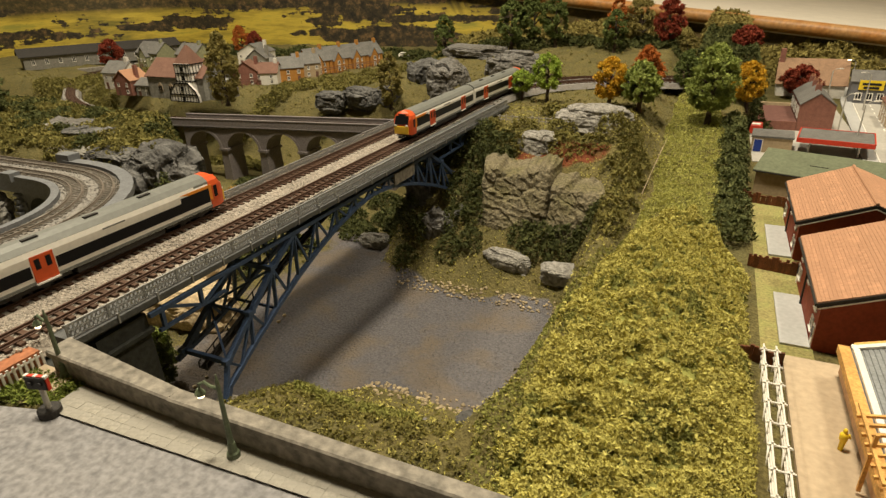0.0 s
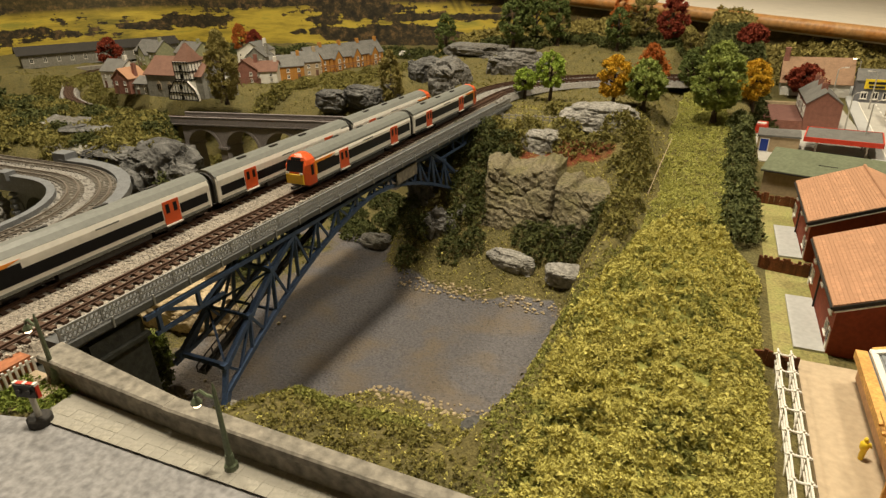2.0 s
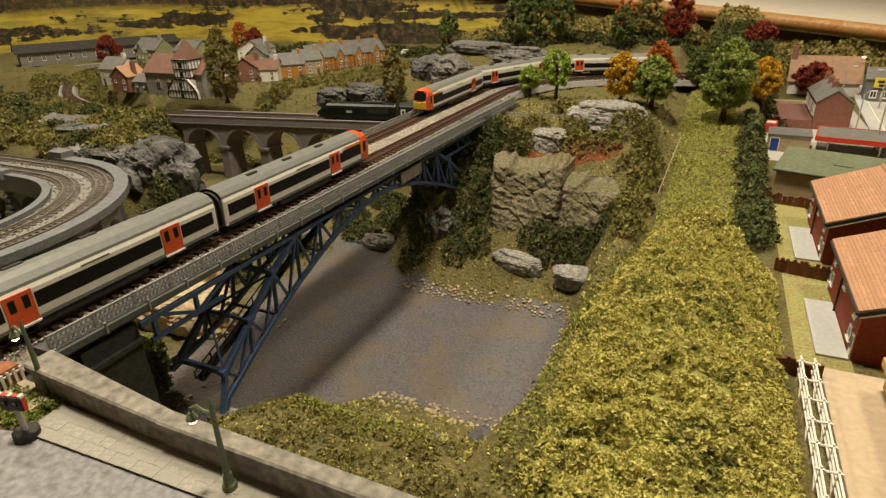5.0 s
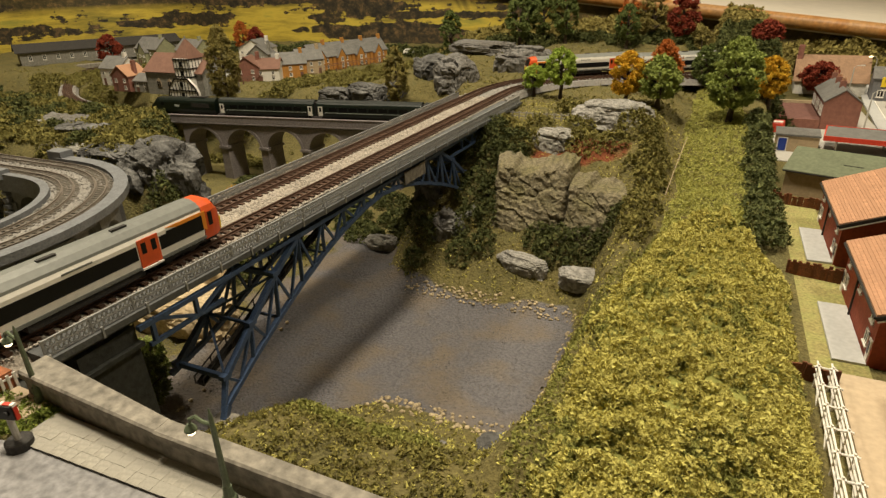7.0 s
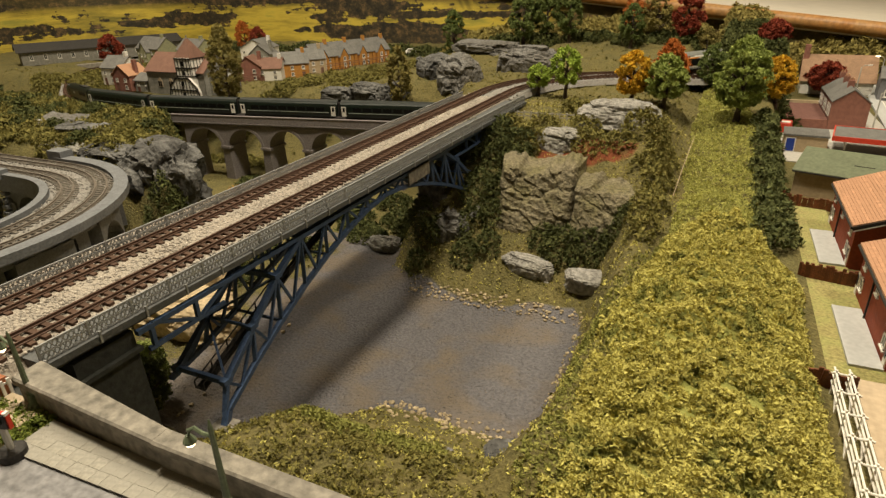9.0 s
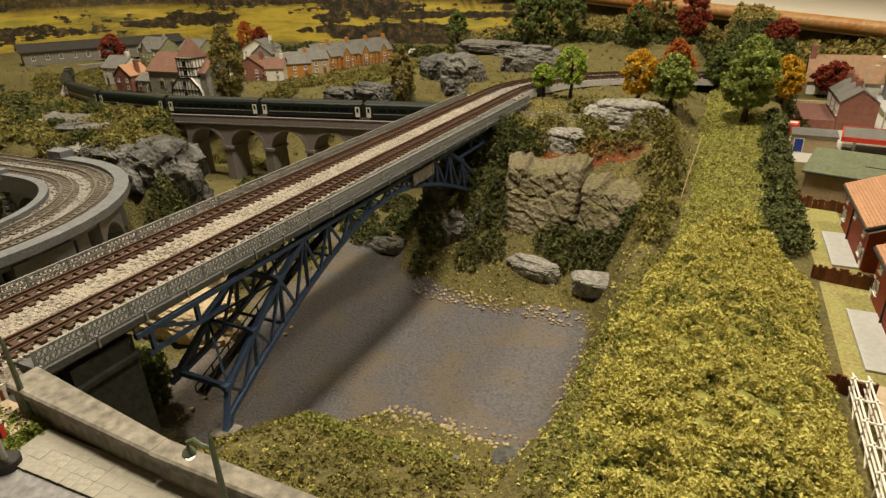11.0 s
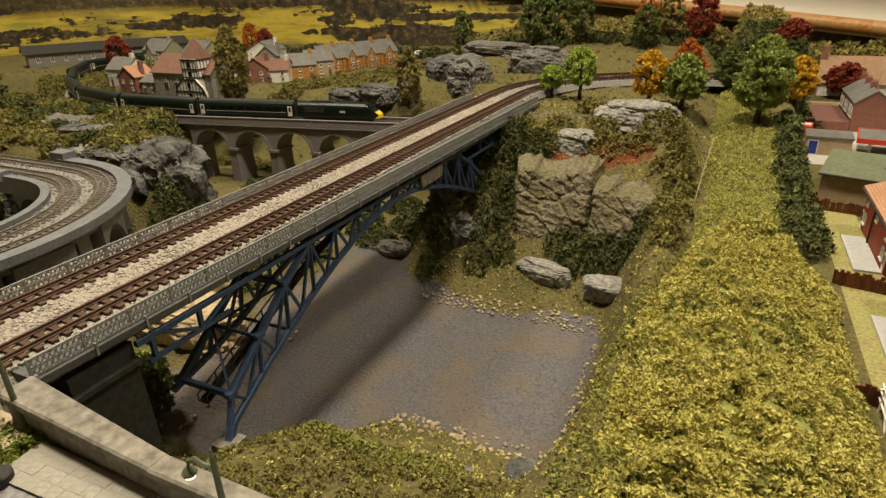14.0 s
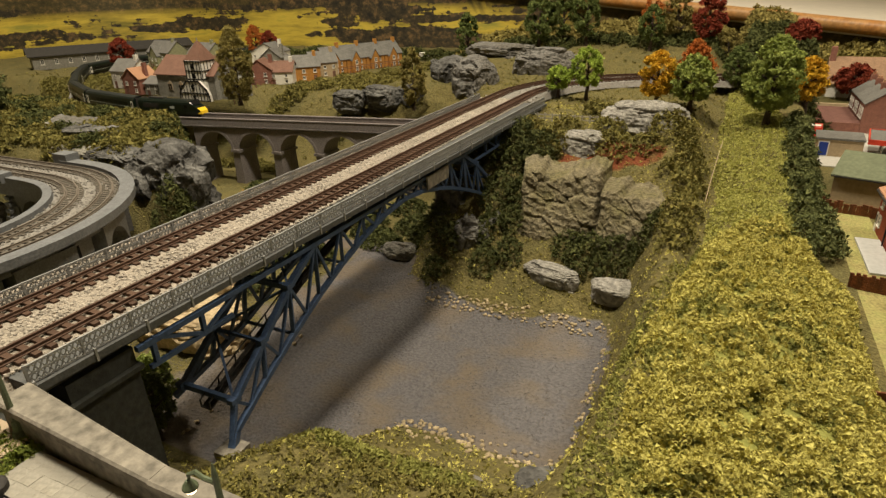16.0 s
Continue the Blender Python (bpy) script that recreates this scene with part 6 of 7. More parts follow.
    for k in range(46):
        x, y = mix(-0.53, -0.395, k / 45), mix(0.80, 1.18, k / 45)
        part("post", Shape().box(x - 0.0006, y - 0.0006, bumpy(x, y) - 0.002, x + 0.0006, y + 0.0006, bumpy(x, y) + 0.007), BROWNROOF, f)
    for zz in (0.003, 0.006):
        part("rail", Shape().bar((-0.53, 0.80, -0.03 + zz), (-0.395, 1.18, -0.028 + zz), 0.0006, 0.001), BROWNROOF, f)


TANGREEN = shade("sage_stone", (0.30, 0.30, 0.18), 0.85, 200, 0.25, 0.4)
village()


# ---- far bank: stone wall, boulders, cliffs ----
def stone_bank():
    w = thing("stone_wall", pose(0, 0, 0), "low dry-stone wall beside the bridge's far end", "wall", kind="structure")
    for r in range(5):
        x = 0.062 + (0.004 if r % 2 else 0)
        while x < 0.122:
            L = random.uniform(0.005, 0.009)
            part("stone", Shape().loft([[(xx, 0.598 + 0.001 * r + e, -0.034 + r * 0.0042 + e), (xx, 0.606, -0.034 + r * 0.0042), (xx, 0.606, -0.0303 + r * 0.0042), (xx, 0.598 + 0.001 * r + e, -0.0303 + r * 0.0042 - e)] for xx, e in ((x, 0.0008), (x + 0.001, 0), (x + L - 0.0015, 0), (x + L - 0.0005, 0.0008))]), STONEWALL, w)
            x += L
    f = thing("bank_fence", pose(0, 0, 0), "small grey rail fence on top of the stone wall", "fence")
    for k in range(9):
        part("post", Shape().box(0.064 + k * 0.0075, 0.603, -0.014, 0.0652 + k * 0.0075, 0.6042, -0.003), LAMPGREY, f)
    for zz in (-0.008, -0.0045):
        part("rail", Shape().bar((0.062, 0.6036, zz), (0.126, 0.6036, zz), 0.0006, 0.001), LAMPGREY, f)
    solo("hedge_wire", Shape().tube([(0.2315, 0.52, -0.050), (0.2335, 0.58, -0.045), (0.236, 0.64, -0.040), (0.238, 0.68, -0.036)], 0.0003, 6), CREAM, "thin pale edging strip beside the field", "edging")


stone_bank()
rock(0.168, 0.612, -0.008, 0.040, 0.026, 0.019, PALEROCK, "pale grey boulder on the bank among bushes", 1, 10)
rock(0.118, 0.568, -0.025, 0.026, 0.018, 0.016, PALEROCK, "pale boulder on the grassy bank", 2, -15)
crag(0.120, 0.468, -0.098, 0.078, 0.070, 0.030, 0.034, TANROCK, "broad tan rock face above the gorge", 3, 4)
crag(0.178, 0.458, -0.100, 0.066, 0.062, 0.028, 0.032, TANROCK, "tan rock face streaked with moss", 4, -8)
crag(0.052, 0.462, -0.118, 0.036, 0.046, 0.020, 0.014, ROCK, "upright grey rock face under the bridge", 31, 6)
crag(0.016, 0.478, -0.100, 0.026, 0.050, 0.020, 0.012, ROCK, "narrow grey rock face under the bridge", 32, 10)
crag(-0.375, 0.425, -0.066, 0.100, 0.034, 0.024, 0.030, ROCK, "long grey rock ledge beside the curved viaduct", 33, -4)
crag(-0.280, 0.392, -0.092, 0.085, 0.062, 0.030, 0.040, DARKROCK, "large dark leaning rock face on the wooded hill", 34, 14)
crag(-0.505, 0.455, -0.046, 0.070, 0.026, 0.020, 0.030, ROCK, "grey rock ledge among hill bushes", 35, 0)
crag(-0.425, 0.452, -0.044, 0.040, 0.020, 0.016, 0.020, DARKROCK, "dark rock breaking through the bushes", 36, 8)
rock(0.127, 0.447, -0.104, 0.025, 0.012, 0.011, PALEROCK, "long pale boulder low on the slope", 5, -14, boxy=0.5)
rock(0.186, 0.438, -0.103, 0.026, 0.012, 0.010, PALEROCK, "long pale boulder beside the gravel", 6, 4, boxy=0.5)
rock(0.048, 0.470, -0.096, 0.018, 0.016, 0.024, ROCK, "grey boulder under the bridge's far leg", 7, 20)
rock(0.022, 0.500, -0.088, 0.016, 0.016, 0.028, ROCK, "grey rock pillar under the bridge", 8, 40)
rock(0.080, 0.555, -0.078, 0.020, 0.014, 0.012, ROCK, "grey ledge by the far arch foot", 9, 0)
rock(-0.268, 0.425, -0.056, 0.056, 0.036, 0.040, DARKROCK, "large dark layered rock on the wooded hill", 10, -18)
rock(-0.330, 0.422, -0.042, 0.046, 0.020, 0.017, DARKROCK, "dark rock beside the curved viaduct", 11, 10)
rock(-0.525, 0.475, -0.036, 0.036, 0.020, 0.012, PALEROCK, "pale flat rock on the wooded hill", 12, 0)
rock(-0.455, 0.470, -0.033, 0.026, 0.016, 0.012, DARKROCK, "small dark rock among bushes", 13, 30)
rock(-0.40, 0.425, -0.040, 0.045, 0.016, 0.009, PALEROCK, "pale ledge along the curved viaduct", 24, 4)
rock(-0.415, 0.285, -0.085, 0.062, 0.05, 0.05, PALEROCK, "pale rough rock inside the viaduct's bend", 15, 0)
rock(-0.025, 0.945, -0.004, 0.050, 0.030, 0.030, ROCK, "large grey rock behind the line", 16, 5)
rock(-0.098, 0.835, -0.012, 0.034, 0.030, 0.036, ROCK, "grey rock outcrop beside the bridge's end", 17, -10)
rock(-0.150, 0.865, -0.012, 0.036, 0.03, 0.036, DARKROCK, "dark rock outcrop beside the bridge's end", 18, 30)
rock(-0.235, 0.800, -0.034, 0.034, 0.020, 0.020, DARKROCK, "dark rock below the lane", 19, 0)
rock(-0.285, 0.785, -0.040, 0.028, 0.018, 0.018, DARKROCK, "dark rock ledge below the lane", 20, 10)
rock(-0.195, 0.815, -0.034, 0.028, 0.020, 0.020, DARKROCK, "dark rock ledge by the viaduct", 21, -20)
rock(-0.150, 1.085, 0.006, 0.062, 0.03, 0.016, ROCK, "broad brown rock on the skyline", 22, 0)
rock(0.155, 0.190, -0.086, 0.018, 0.014, 0.006, ROCK, "flat dark rock at the near bank", 23, 0)
rock(0.188, 0.205, -0.090, 0.016, 0.018, 0.010, DARKROCK, "dark rock under the hedge's edge", 25, 0)
rock(-0.11, 0.285, -0.110, 0.055, 0.030, 0.022, SAND, "sandy yellow rock bank under the bridge", 26, 0)
rock(-0.16, 0.33, -0.100, 0.050, 0.030, 0.030, SAND, "sandy yellow rock bank behind the bridge", 27, 20)
rock(-0.03, 0.475, -0.118, 0.018, 0.012, 0.008, PALEROCK, "pale stones at the gravel's edge", 28, 0)


# shore stones
rng_s = np.random.default_rng(21)
shore = []
while len(shore) < 430:
    x, y = rng_s.uniform(-0.03, 0.20), rng_s.uniform(0.2, 0.47)
    h = ground_height(x, y)
    if (x > 0.03 and -0.1235 < h < -0.1185) if y > 0.32 else (-0.1225 < h < -0.112 and rng_s.uniform() < 0.7):
        shore.append((x, y, bumpy(x, y) + 0.0005))
shore_mesh = clumps("shore_stones", shore, rng_s.uniform(0.0006, 0.0019, len(shore)), 21, 0.7, 0.4)
shore_mesh.materials.append(shade("shore_stone", (0.50, 0.40, 0.25), 0.9, 90, 0.3, 0.5, island=0.5))
tagged(new("shore_stones", shore_mesh), "scattered pale yellow stones along the gravel's edge", "stones", kind="stuff")
grit = [(rng_s.uniform(-0.15, 0.2), rng_s.uniform(0.22, 0.47)) for _ in range(9000)]
grit = [(x, y, bumpy(x, y) + 0.0001) for x, y in grit if ground_height(x, y) < -0.119 or (x < -0.02 and ground_height(x, y) < -0.097)]
grit_mesh = clumps("gravel", grit, rng_s.uniform(0.00025, 0.00055, len(grit)), 22, 0.7, 0.5)
grit_mesh.materials.append(shade("gravel_grit", (0.165, 0.152, 0.153), 0.95, 22, 0.35, 0.2, second=(0.15, 0.125, 0.10), island=0.25))
tagged(new("gravel", grit_mesh), "fine grey-brown gravel on the gorge bed", "gravel", kind="stuff")


# ---- foliage ----
def scatter(count, box, size, seed, test, material, name, label, lift=(0.0, 0.0015)):
    """Loose turf clumps spread where test(x, y, height) holds."""
    rng = np.random.default_rng(seed)
    pts = []
    for _ in range(count):
        x, y = rng.uniform(box[0], box[2]), rng.uniform(box[1], box[3])
        if test(x, y, ground_height(x, y)):
            pts.append((x, y, bumpy(x, y) + rng.uniform(*lift)))
    me = flakes(name, pts, rng.uniform(*size, len(pts)), seed, 6)
    me.materials.append(material)
    return tagged(new(name, me), label, "turf", kind="stuff")


def hedge():
    """The broad mass of foam foliage along the gorge's right bank."""
    rng = np.random.default_rng(31)
    pts, sizes, dark, dsizes = [], [], [], []

    def edge_left(y):
        return 0.205 + 0.042 * sstep(y, 0.28, 0.52) + 0.006 * fnoise(y, 0, 0, 25)

    def edge_right(y):
        return 0.318 + 0.003 * fnoise(y, 5, 0, 25) - 0.02 * sstep(y, 0.38, 0.46)

    for _ in range(36000):
        y = rng.uniform(0.09, 0.47) if rng.uniform() < 0.7 else rng.uniform(0.09, 0.25)
        a, b = edge_left(y), edge_right(y)
        x = rng.uniform(a, b)
        u = (x - a) / (b - a)
        dome = min(1.0, math.sin(math.pi * min(0.999, max(0.001, u))) ** 0.5) * sstep(y, 0.475, 0.43)
        lump = 0.009 * fnoise(x, y, 2, 45) + 0.008 * fnoise(x, y, 9, 110) + 0.003 * fnoise(x, y, 6, 240)
        z = mix(-0.062, -0.034, dome) + lump * dome - rng.uniform(0, 0.002)
        z = max(z, bumpy(x, y))
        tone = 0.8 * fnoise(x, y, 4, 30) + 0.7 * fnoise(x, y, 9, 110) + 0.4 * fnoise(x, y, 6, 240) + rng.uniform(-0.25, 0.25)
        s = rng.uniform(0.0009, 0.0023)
        # hollows and left edge: shade put into the crumbs' colour, with random tone
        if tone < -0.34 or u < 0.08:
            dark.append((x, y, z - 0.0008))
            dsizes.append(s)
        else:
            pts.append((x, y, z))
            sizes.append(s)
    for name, p, s, m, lab in (("hedge", pts, sizes, HEDGE, "broad mass of yellow-green foam foliage along the gorge"), ("hedge", dark, dsizes, HEDGEDARK, "darker green foam crumbs, the shade of the hedge's hollows in their colour")):
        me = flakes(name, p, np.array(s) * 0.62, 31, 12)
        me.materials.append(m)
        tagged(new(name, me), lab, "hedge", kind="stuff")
    # a solid mound below, so that no base shows through
    rows = []
    for i in range(40):
        y = 0.09 + 0.37 * i / 39
        a, b = edge_left(y), edge_right(y)
        rows.append([(mix(a, b, k / 12), y, mix(-0.066, -0.0385, math.sin(math.pi * k / 12) ** 0.5 * sstep(y, 0.475, 0.43)) + 0.004 * fnoise(mix(a, b, k / 12), y, 2, 45)) for k in range(13)])
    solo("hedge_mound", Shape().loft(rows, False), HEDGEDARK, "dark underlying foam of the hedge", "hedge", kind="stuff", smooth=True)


hedge()
scatter(17000, (0.232, 0.44, 0.306, 0.88), (0.0006, 0.0015), 41, lambda x, y, h: 0.236 + 0.01 * fnoise(y, 1, 0, 12) < x < 0.300 - 0.02 * sstep(y, 0.7, 0.9) + 0.004 * fnoise(y, 2, 0, 20), GRASSFOAM, "field_foam", "bright yellow-green foam of the narrow field", (0.0, 0.003))
bush_mass("dark_hedge", [(0.308 + 0.004 * math.sin(k * 2.1), 0.452 + k * 0.0165, 0.013, 0.016 + 0.003 * math.sin(k * 1.7)) for k in range(19)], BUSHPINE, "dark green hedge along the gardens", (0.0014, 0.0030), 190, 51)
far_bank = [(0.142, 0.585, 0.018, 0.014), (0.195, 0.588, 0.022, 0.02), (0.21, 0.61, 0.016, 0.016), (0.135, 0.632, 0.016, 0.016), (0.115, 0.645, 0.014, 0.016), (0.150, 0.560, 0.018, 0.013), (0.092, 0.555, 0.018, 0.014), (0.100, 0.583, 0.016, 0.012), (0.178, 0.565, 0.014, 0.012), (0.215, 0.565, 0.016, 0.014)] + [(0.216 + 0.005 * math.sin(k * 2.0), 0.42 + 0.018 * k, 0.012, 0.010) for k in range(12)] + [(0.12 + 0.017 * k, 0.655 + 0.008 * math.sin(k * 2.4), 0.012, 0.009) for k in range(6)] + [(0.075, 0.565, 0.014, 0.014), (0.065, 0.575, 0.012, 0.014), (0.205, 0.53, 0.013, 0.012), (0.10, 0.50, 0.010, 0.010)]
bush_mass("bank_bushes", far_bank, BUSHMID, "olive bushes on the far bank between boulders", (0.0012, 0.0028), 170, 52)
low_bank = [(0.150, 0.462, 0.018, 0.016), (0.172, 0.462, 0.018, 0.015), (0.192, 0.468, 0.014, 0.014), (0.132, 0.470, 0.012, 0.012), (0.068, 0.445, 0.013, 0.014), (0.086, 0.455, 0.013, 0.014), (0.030, 0.455, 0.014, 0.020), (0.010, 0.470, 0.016, 0.024), (0.060, 0.500, 0.018, 0.02), (0.080, 0.50, 0.016, 0.02), (-0.005, 0.49, 0.014, 0.018), (0.085, 0.545, 0.018, 0.020), (0.070, 0.530, 0.018, 0.022), (0.097, 0.510, 0.013, 0.016), (0.060, 0.552, 0.020, 0.024), (0.035, 0.545, 0.020, 0.024), (0.080, 0.480, 0.012, 0.018), (0.088, 0.53, 0.015, 0.018), (0.028, 0.43, 0.012, 0.012), (0.065, 0.47, 0.014, 0.014)]
bush_mass("gorge_bushes", low_bank, BUSHDARK, "dark green bushes at the foot of the cliff", (0.0012, 0.0026), 220, 53)
left_hill = [(-0.22 - 0.04 * i + 0.012 * math.sin(i * 5 + j), 0.435 + 0.034 * j + 0.010 * math.cos(i * 3 + j * 2), 0.026, 0.010 + 0.004 * math.sin(i * 2.7 + j * 1.9)) for i in range(16) for j in range(6)]
left_hill = [q for q in left_hill if q[0] < 0.215 - 1.085 * q[1] and q[1] < 0.618]
bush_mass("hill_bushes", left_hill, BUSHMID, "olive and green bushes covering the left hill", (0.0016, 0.0036), 120, 54)
bush_mass("hill_bushes", [(x + 0.02, y + 0.012, r * 0.8, h * 1.15) for x, y, r, h in left_hill[::2]], BUSHDARK, "dark bushes between the rocks of the left hill", (0.0016, 0.0034), 120, 55)
bush_mass("viaduct_bushes", [(-0.20, 0.395, 0.022, 0.015), (-0.185, 0.43, 0.022, 0.015), (-0.165, 0.37, 0.022, 0.013), (-0.14, 0.41, 0.022, 0.014), (-0.12, 0.36, 0.02, 0.012), (-0.16, 0.47, 0.022, 0.015), (-0.10, 0.43, 0.02, 0.012), (-0.225, 0.38, 0.02, 0.016), (-0.21, 0.41, 0.02, 0.016), (-0.235, 0.45, 0.022, 0.016), (-0.06, 0.49, 0.022, 0.012), (-0.09, 0.52, 0.024, 0.013), (-0.03, 0.53, 0.022, 0.014), (-0.06, 0.56, 0.024, 0.014), (-0.12, 0.56, 0.024, 0.013), (-0.18, 0.56, 0.024, 0.013), (-0.15, 0.60, 0.024, 0.013), (-0.21, 0.61, 0.022, 0.013), (-0.28, 0.60, 0.022, 0.013), (-0.10, 0.62, 0.024, 0.013), (-0.33, 0.62, 0.022, 0.012), (-0.24, 0.56, 0.022, 0.013), (0.0, 0.55, 0.02, 0.014), (0.03, 0.54, 0.018, 0.014)], BUSHDARK, "dark green bushes behind the bridge", (0.0014, 0.003), 170, 56)
bush_mass("dry_grass", [(-0.275, 0.535, 0.022, 0.030), (-0.245, 0.545, 0.018, 0.020), (-0.225, 0.53, 0.014, 0.014)], STRAW, "tuft of dry orange grass below the viaduct", (0.0010, 0.002), 260, 57, category="grass")
bush_mass("village_hedge", [(-0.92 + 0.024 * k, 0.705 + 0.006 * math.sin(k) - (0.0 if k > 6 else 0.004 * (k - 6)), 0.014, 0.013) for k in range(24)], BUSHMID, "ragged olive hedge between village and line", (0.0014, 0.003), 170, 58)
bush_mass("lane_bushes", [(mix(-0.44, -0.30, k / 15) + 0.02 * math.sin(k * 3.3), mix(0.775, 1.12, k / 15), 0.022, 0.012) for k in range(16)] + [(-0.31 + 0.02 * math.sin(k), 0.77 + 0.018 * k, 0.02, 0.012) for k in range(9)], BUSHMID, "olive scrub on the slope below the lane", (0.0015, 0.0034), 140, 59)
bush_mass("near_bushes", [(0.07 + 0.014 * k, 0.150 + 0.012 * math.sin(k * 2.0), 0.012, 0.0035) for k in range(10)] + [(0.09 + 0.013 * k, 0.172 + 0.008 * math.cos(k * 2.6), 0.011, 0.003) for k in range(8)] + [(0.06 + 0.013 * k, 0.128, 0.012, 0.005) for k in range(11)], BUSHMID, "olive scrub on the near bank below the wall", (0.0007, 0.0015), 190, 60)
bush_mass("near_bushes", [(0.075 + 0.02 * k, 0.185 + 0.006 * math.sin(k * 3.0), 0.012, 0.004) for k in range(5)], HEDGEDARK, "green tufts at the gravel's near edge", (0.0007, 0.0016), 420, 61)
scatter(16000, (-0.7, 0.11, 0.24, 0.95), (0.0007, 0.0018), 42, lambda x, y, h: h > -0.119 and not (x < -0.06 and y < 0.37), BUSHMID, "turf", "loose olive turf on the banks")
scatter(7000, (-0.04, 0.11, 0.24, 0.7), (0.0006, 0.0014), 43, lambda x, y, h: h > -0.118, HEDGE, "turf", "loose yellow turf on the banks")
scatter(6000, (-1.2, 0.6, 0.35, 1.4), (0.0012, 0.0028), 44, lambda x, y, h: low_line_gap(x, y) > 0.03 and x < 0.3, BUSHMID, "turf", "rough turf behind the line")
bush_mass("skyline_bushes", [(-0.30 + 0.05 * k, 1.16 + 0.03 * math.sin(k * 2.2), 0.03, 0.016) for k in range(13)] + [(-1.15 + 0.07 * k, 1.32 + 0.03 * math.sin(k), 0.04, 0.02) for k in range(13)], BUSHDARK, "dark scrub along the backdrop's foot", (0.0025, 0.005), 70, 62)
bush_mass("backdrop_woods", [(-0.28 + 0.045 * (k % 19), 1.24 + 0.06 * (k // 19) + 0.02 * math.sin(k * 2.7), 0.034, 0.022 + 0.008 * math.sin(k * 1.3)) for k in range(76)], LEAFOLIVE, "brown-olive woodland at the backdrop's foot", (0.003, 0.006), 60, 67)
bush_mass("tunnel_hill_bushes", [(0.262 + 0.02 * (k % 4), 0.868 + 0.03 * (k // 4), 0.018, 0.010) for k in range(28)] + [(0.338, 0.86 + 0.022 * k, 0.018, 0.012) for k in range(18)], BUSHDARK, "dark scrub over the tunnel hill", (0.0018, 0.004), 110, 64)
rng_v = np.random.default_rng(77)
bush_mass("village_scrub", [(rng_v.uniform(-1.06, -0.80), rng_v.uniform(0.73, 0.93), rng_v.uniform(0.014, 0.024), rng_v.uniform(0.006, 0.013)) for _ in range(46)] + [(-0.78 + 0.028 * k, 0.835 + 0.012 * math.sin(k * 2.3), 0.014, 0.010) for k in range(9)] + [(-0.90 + 0.03 * k, 0.965 + 0.01 * math.sin(k * 1.9), 0.015, 0.011) for k in range(11)] + [(-0.70 + 0.026 * k, 0.706 + 0.004 * math.sin(k * 1.3), 0.012, 0.009) for k in range(18)], BUSHMID, "olive scrub between the village houses", (0.0015, 0.0032), 130, 65)
bush_mass("hill_foot_bushes", [(rng_v.uniform(-1.25, -0.55), rng_v.uniform(0.47, 0.60), rng_v.uniform(0.02, 0.034), rng_v.uniform(0.008, 0.016)) for _ in range(50)], BUSHDARK, "dark green bushes along the low line", (0.002, 0.0042), 100, 66)
bush_mass("orange_scrub", [(-1.17, 0.74, 0.03, 0.02), (-1.12, 0.70, 0.025, 0.016), (-1.25, 0.80, 0.03, 0.02)], STRAW, "orange scrub beside the line", (0.002, 0.0045), 90, 63)

tree(0.277, 0.742, -0.034, 0.0920, 0.058, LEAFGREEN, "large bright green tree at the field's end", 1, 0.26, 900, size=0.085)
tree(0.164, 0.722, -0.012, 0.0560, 0.044, LEAFYELLOW, "golden-yellow autumn tree beside the track", 2, 0.22, 600)
tree(0.200, 0.716, -0.013, 0.0545, 0.046, LEAFGREEN, "round mid-green tree beside the golden one", 3, 0.22, 650)
tree(0.087, 0.722, -0.012, 0.0600, 0.040, LEAFLIME, "small lime-green tree by the bridge's far end", 4, 0.34, 450)
tree(0.050, 0.735, -0.012, 0.0375, 0.036, LEAFLIME, "low lime-green tree by the track", 5, 0.34, 350)
tree(0.196, 0.806, -0.012, 0.0600, 0.044, LEAFORANGE, "orange autumn tree behind the others", 6, 0.2, 550)
tree(0.243, 0.868, -0.021, 0.0600, 0.038, LEAFDARK, "dark green tree beyond the field", 7, 0.22, 550)
tree(0.320, 0.842, -0.030, 0.0580, 0.044, LEAFYELLOW, "yellow autumn tree beside the yards", 8, 0.24, 550)
tree(0.312, 0.945, 0.030, 0.032, 0.045, LEAFRED, "red-brown autumn tree beyond the field", 9, 0.24, 500)
tree(0.405, 1.105, -0.060, 0.0500, 0.060, LEAFRED, "spreading red autumn tree before the tiled house", 10, 0.3, 500)
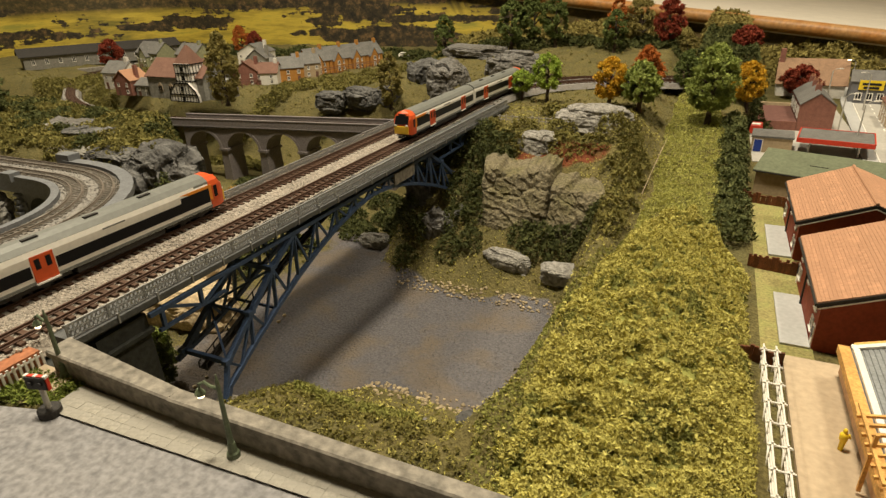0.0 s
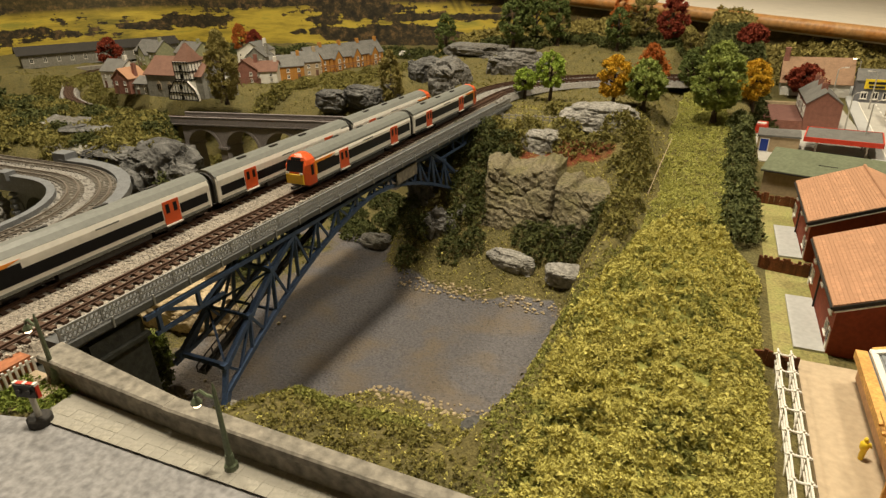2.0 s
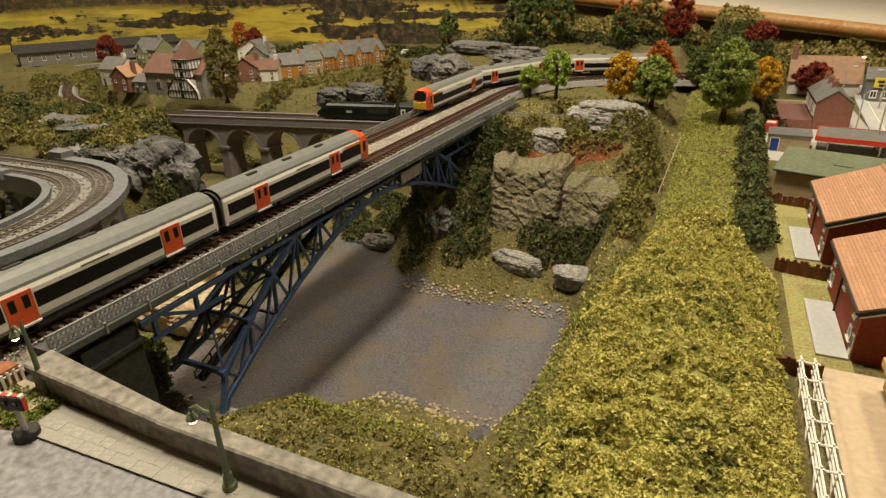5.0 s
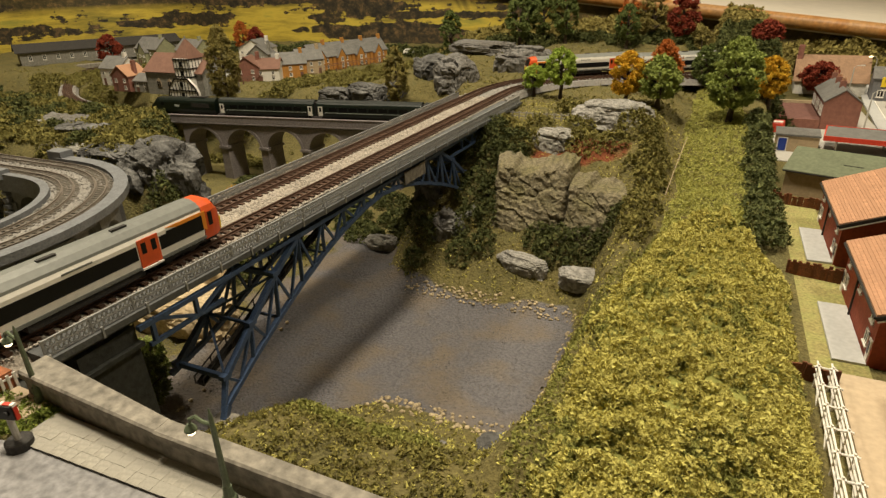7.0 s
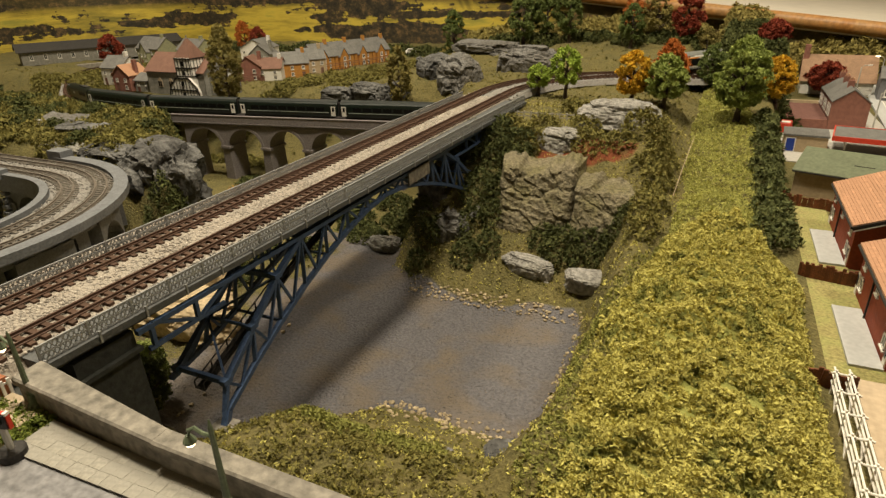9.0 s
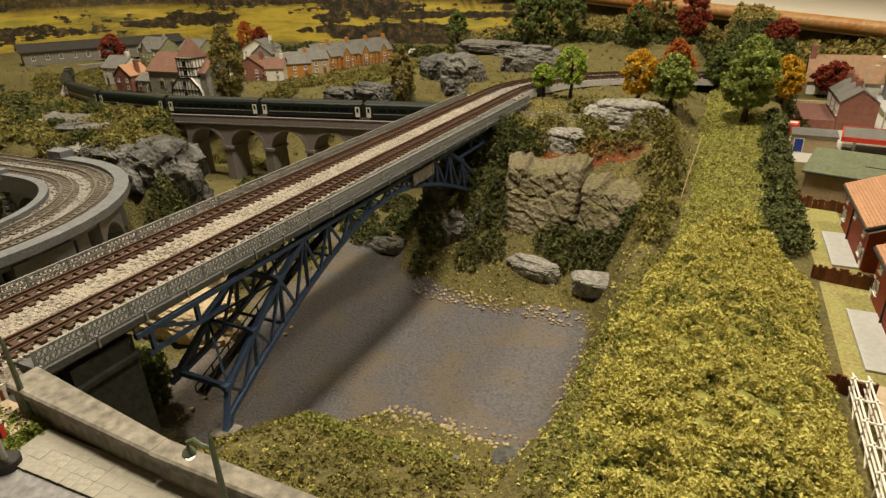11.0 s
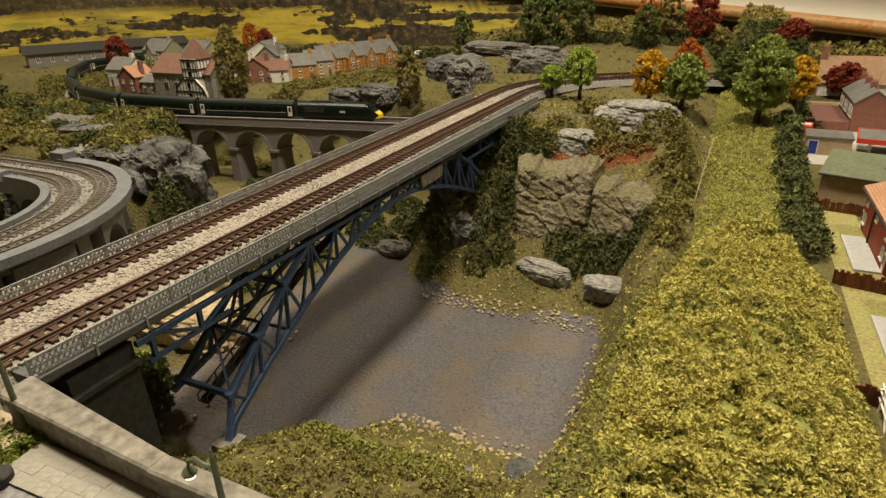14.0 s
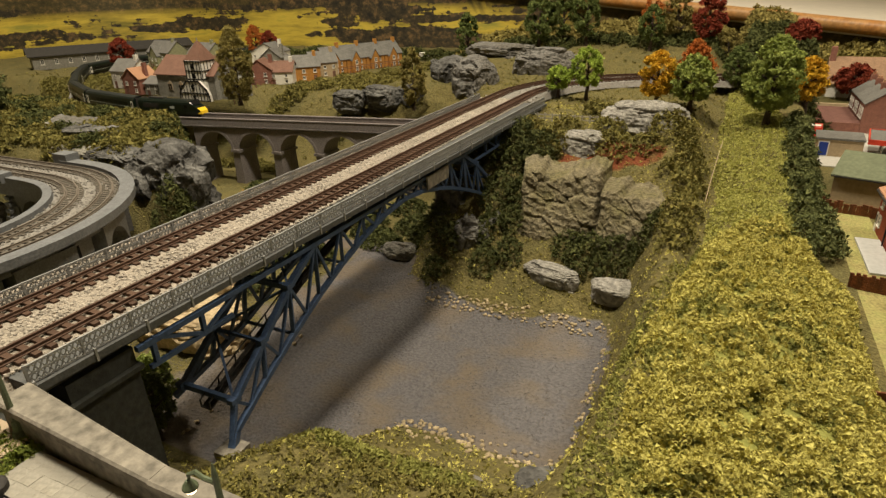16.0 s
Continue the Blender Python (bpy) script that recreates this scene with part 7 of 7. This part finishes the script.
for k, (x, y, h, w, m, lab) in enumerate(((-0.088, 1.116, 0.088, 0.058, LEAFDARK, "tall dark green tree on the skyline"), (-0.050, 1.135, 0.097, 0.058, LEAFDARK, "tallest dark green tree on the skyline"), (-0.006, 1.129, 0.088, 0.054, LEAFDARK, "dark green tree on the skyline"),
                                        (0.107, 1.101, 0.068, 0.046, LEAFDARK, "round dark tree before the backdrop"), (0.138, 1.19, 0.085, 0.055, LEAFOLIVE, "bare olive-brown tree before the backdrop"), (0.190, 1.16, 0.084, 0.058, LEAFRED, "deep red autumn tree before the backdrop"), (0.095, 1.20, 0.085, 0.040, LEAFORANGE, "orange autumn tree before the backdrop"), (0.225, 1.17, 0.055, 0.040, LEAFOLIVE, "small brown tree before the backdrop"), (-0.255, 1.18, 0.085, 0.05, LEAFDARK, "dark olive tree on the hill"))):
    tree(x, y, bumpy(x, y), h, w, m, lab, 20 + k, 0.22, 420)
tree(-0.425, 0.705, -0.034, 0.1060, 0.052, LEAFOLIVE, "tall shaggy olive conifer beside the church", 40, 0.06, 1600, "conifer_tree", 1.15, 0.07)
tree(-0.172, 0.782, -0.042, 0.0800, 0.040, LEAFOLIVE, "tall rusty-olive bush tree above the viaduct", 41, 0.08, 600)
tree(-0.985, 0.955, -0.03, 0.0620, 0.055, LEAFRED, "dark red tree beside the station", 42, 0.2, 450)
tree(-0.78, 1.20, -0.03, 0.060, 0.050, LEAFRED, "dark red tree behind the village", 43, 0.2, 400)
tree(-0.84, 1.22, -0.03, 0.072, 0.050, LEAFORANGE, "orange autumn tree behind the village", 44, 0.2, 400)
tree(-0.745, 0.535, -0.032, 0.078, 0.060, BUSHPINE, "dark green tree at the hill's edge", 45, 0.2, 450)
tree(-0.70, 0.51, -0.032, 0.055, 0.050, BUSHPINE, "dark bushy tree at the hill's edge", 46, 0.1, 400)
tree(-0.034, 0.192, bumpy(-0.034, 0.192), 0.046, 0.030, BUSHPINE, "small dark green tree under the bridge", 47, 0.3, 350)
tree(-0.052, 0.206, bumpy(-0.052, 0.206), 0.044, 0.032, LEAFGREEN, "small green tree under the bridge", 48, 0.3, 350)

motions()
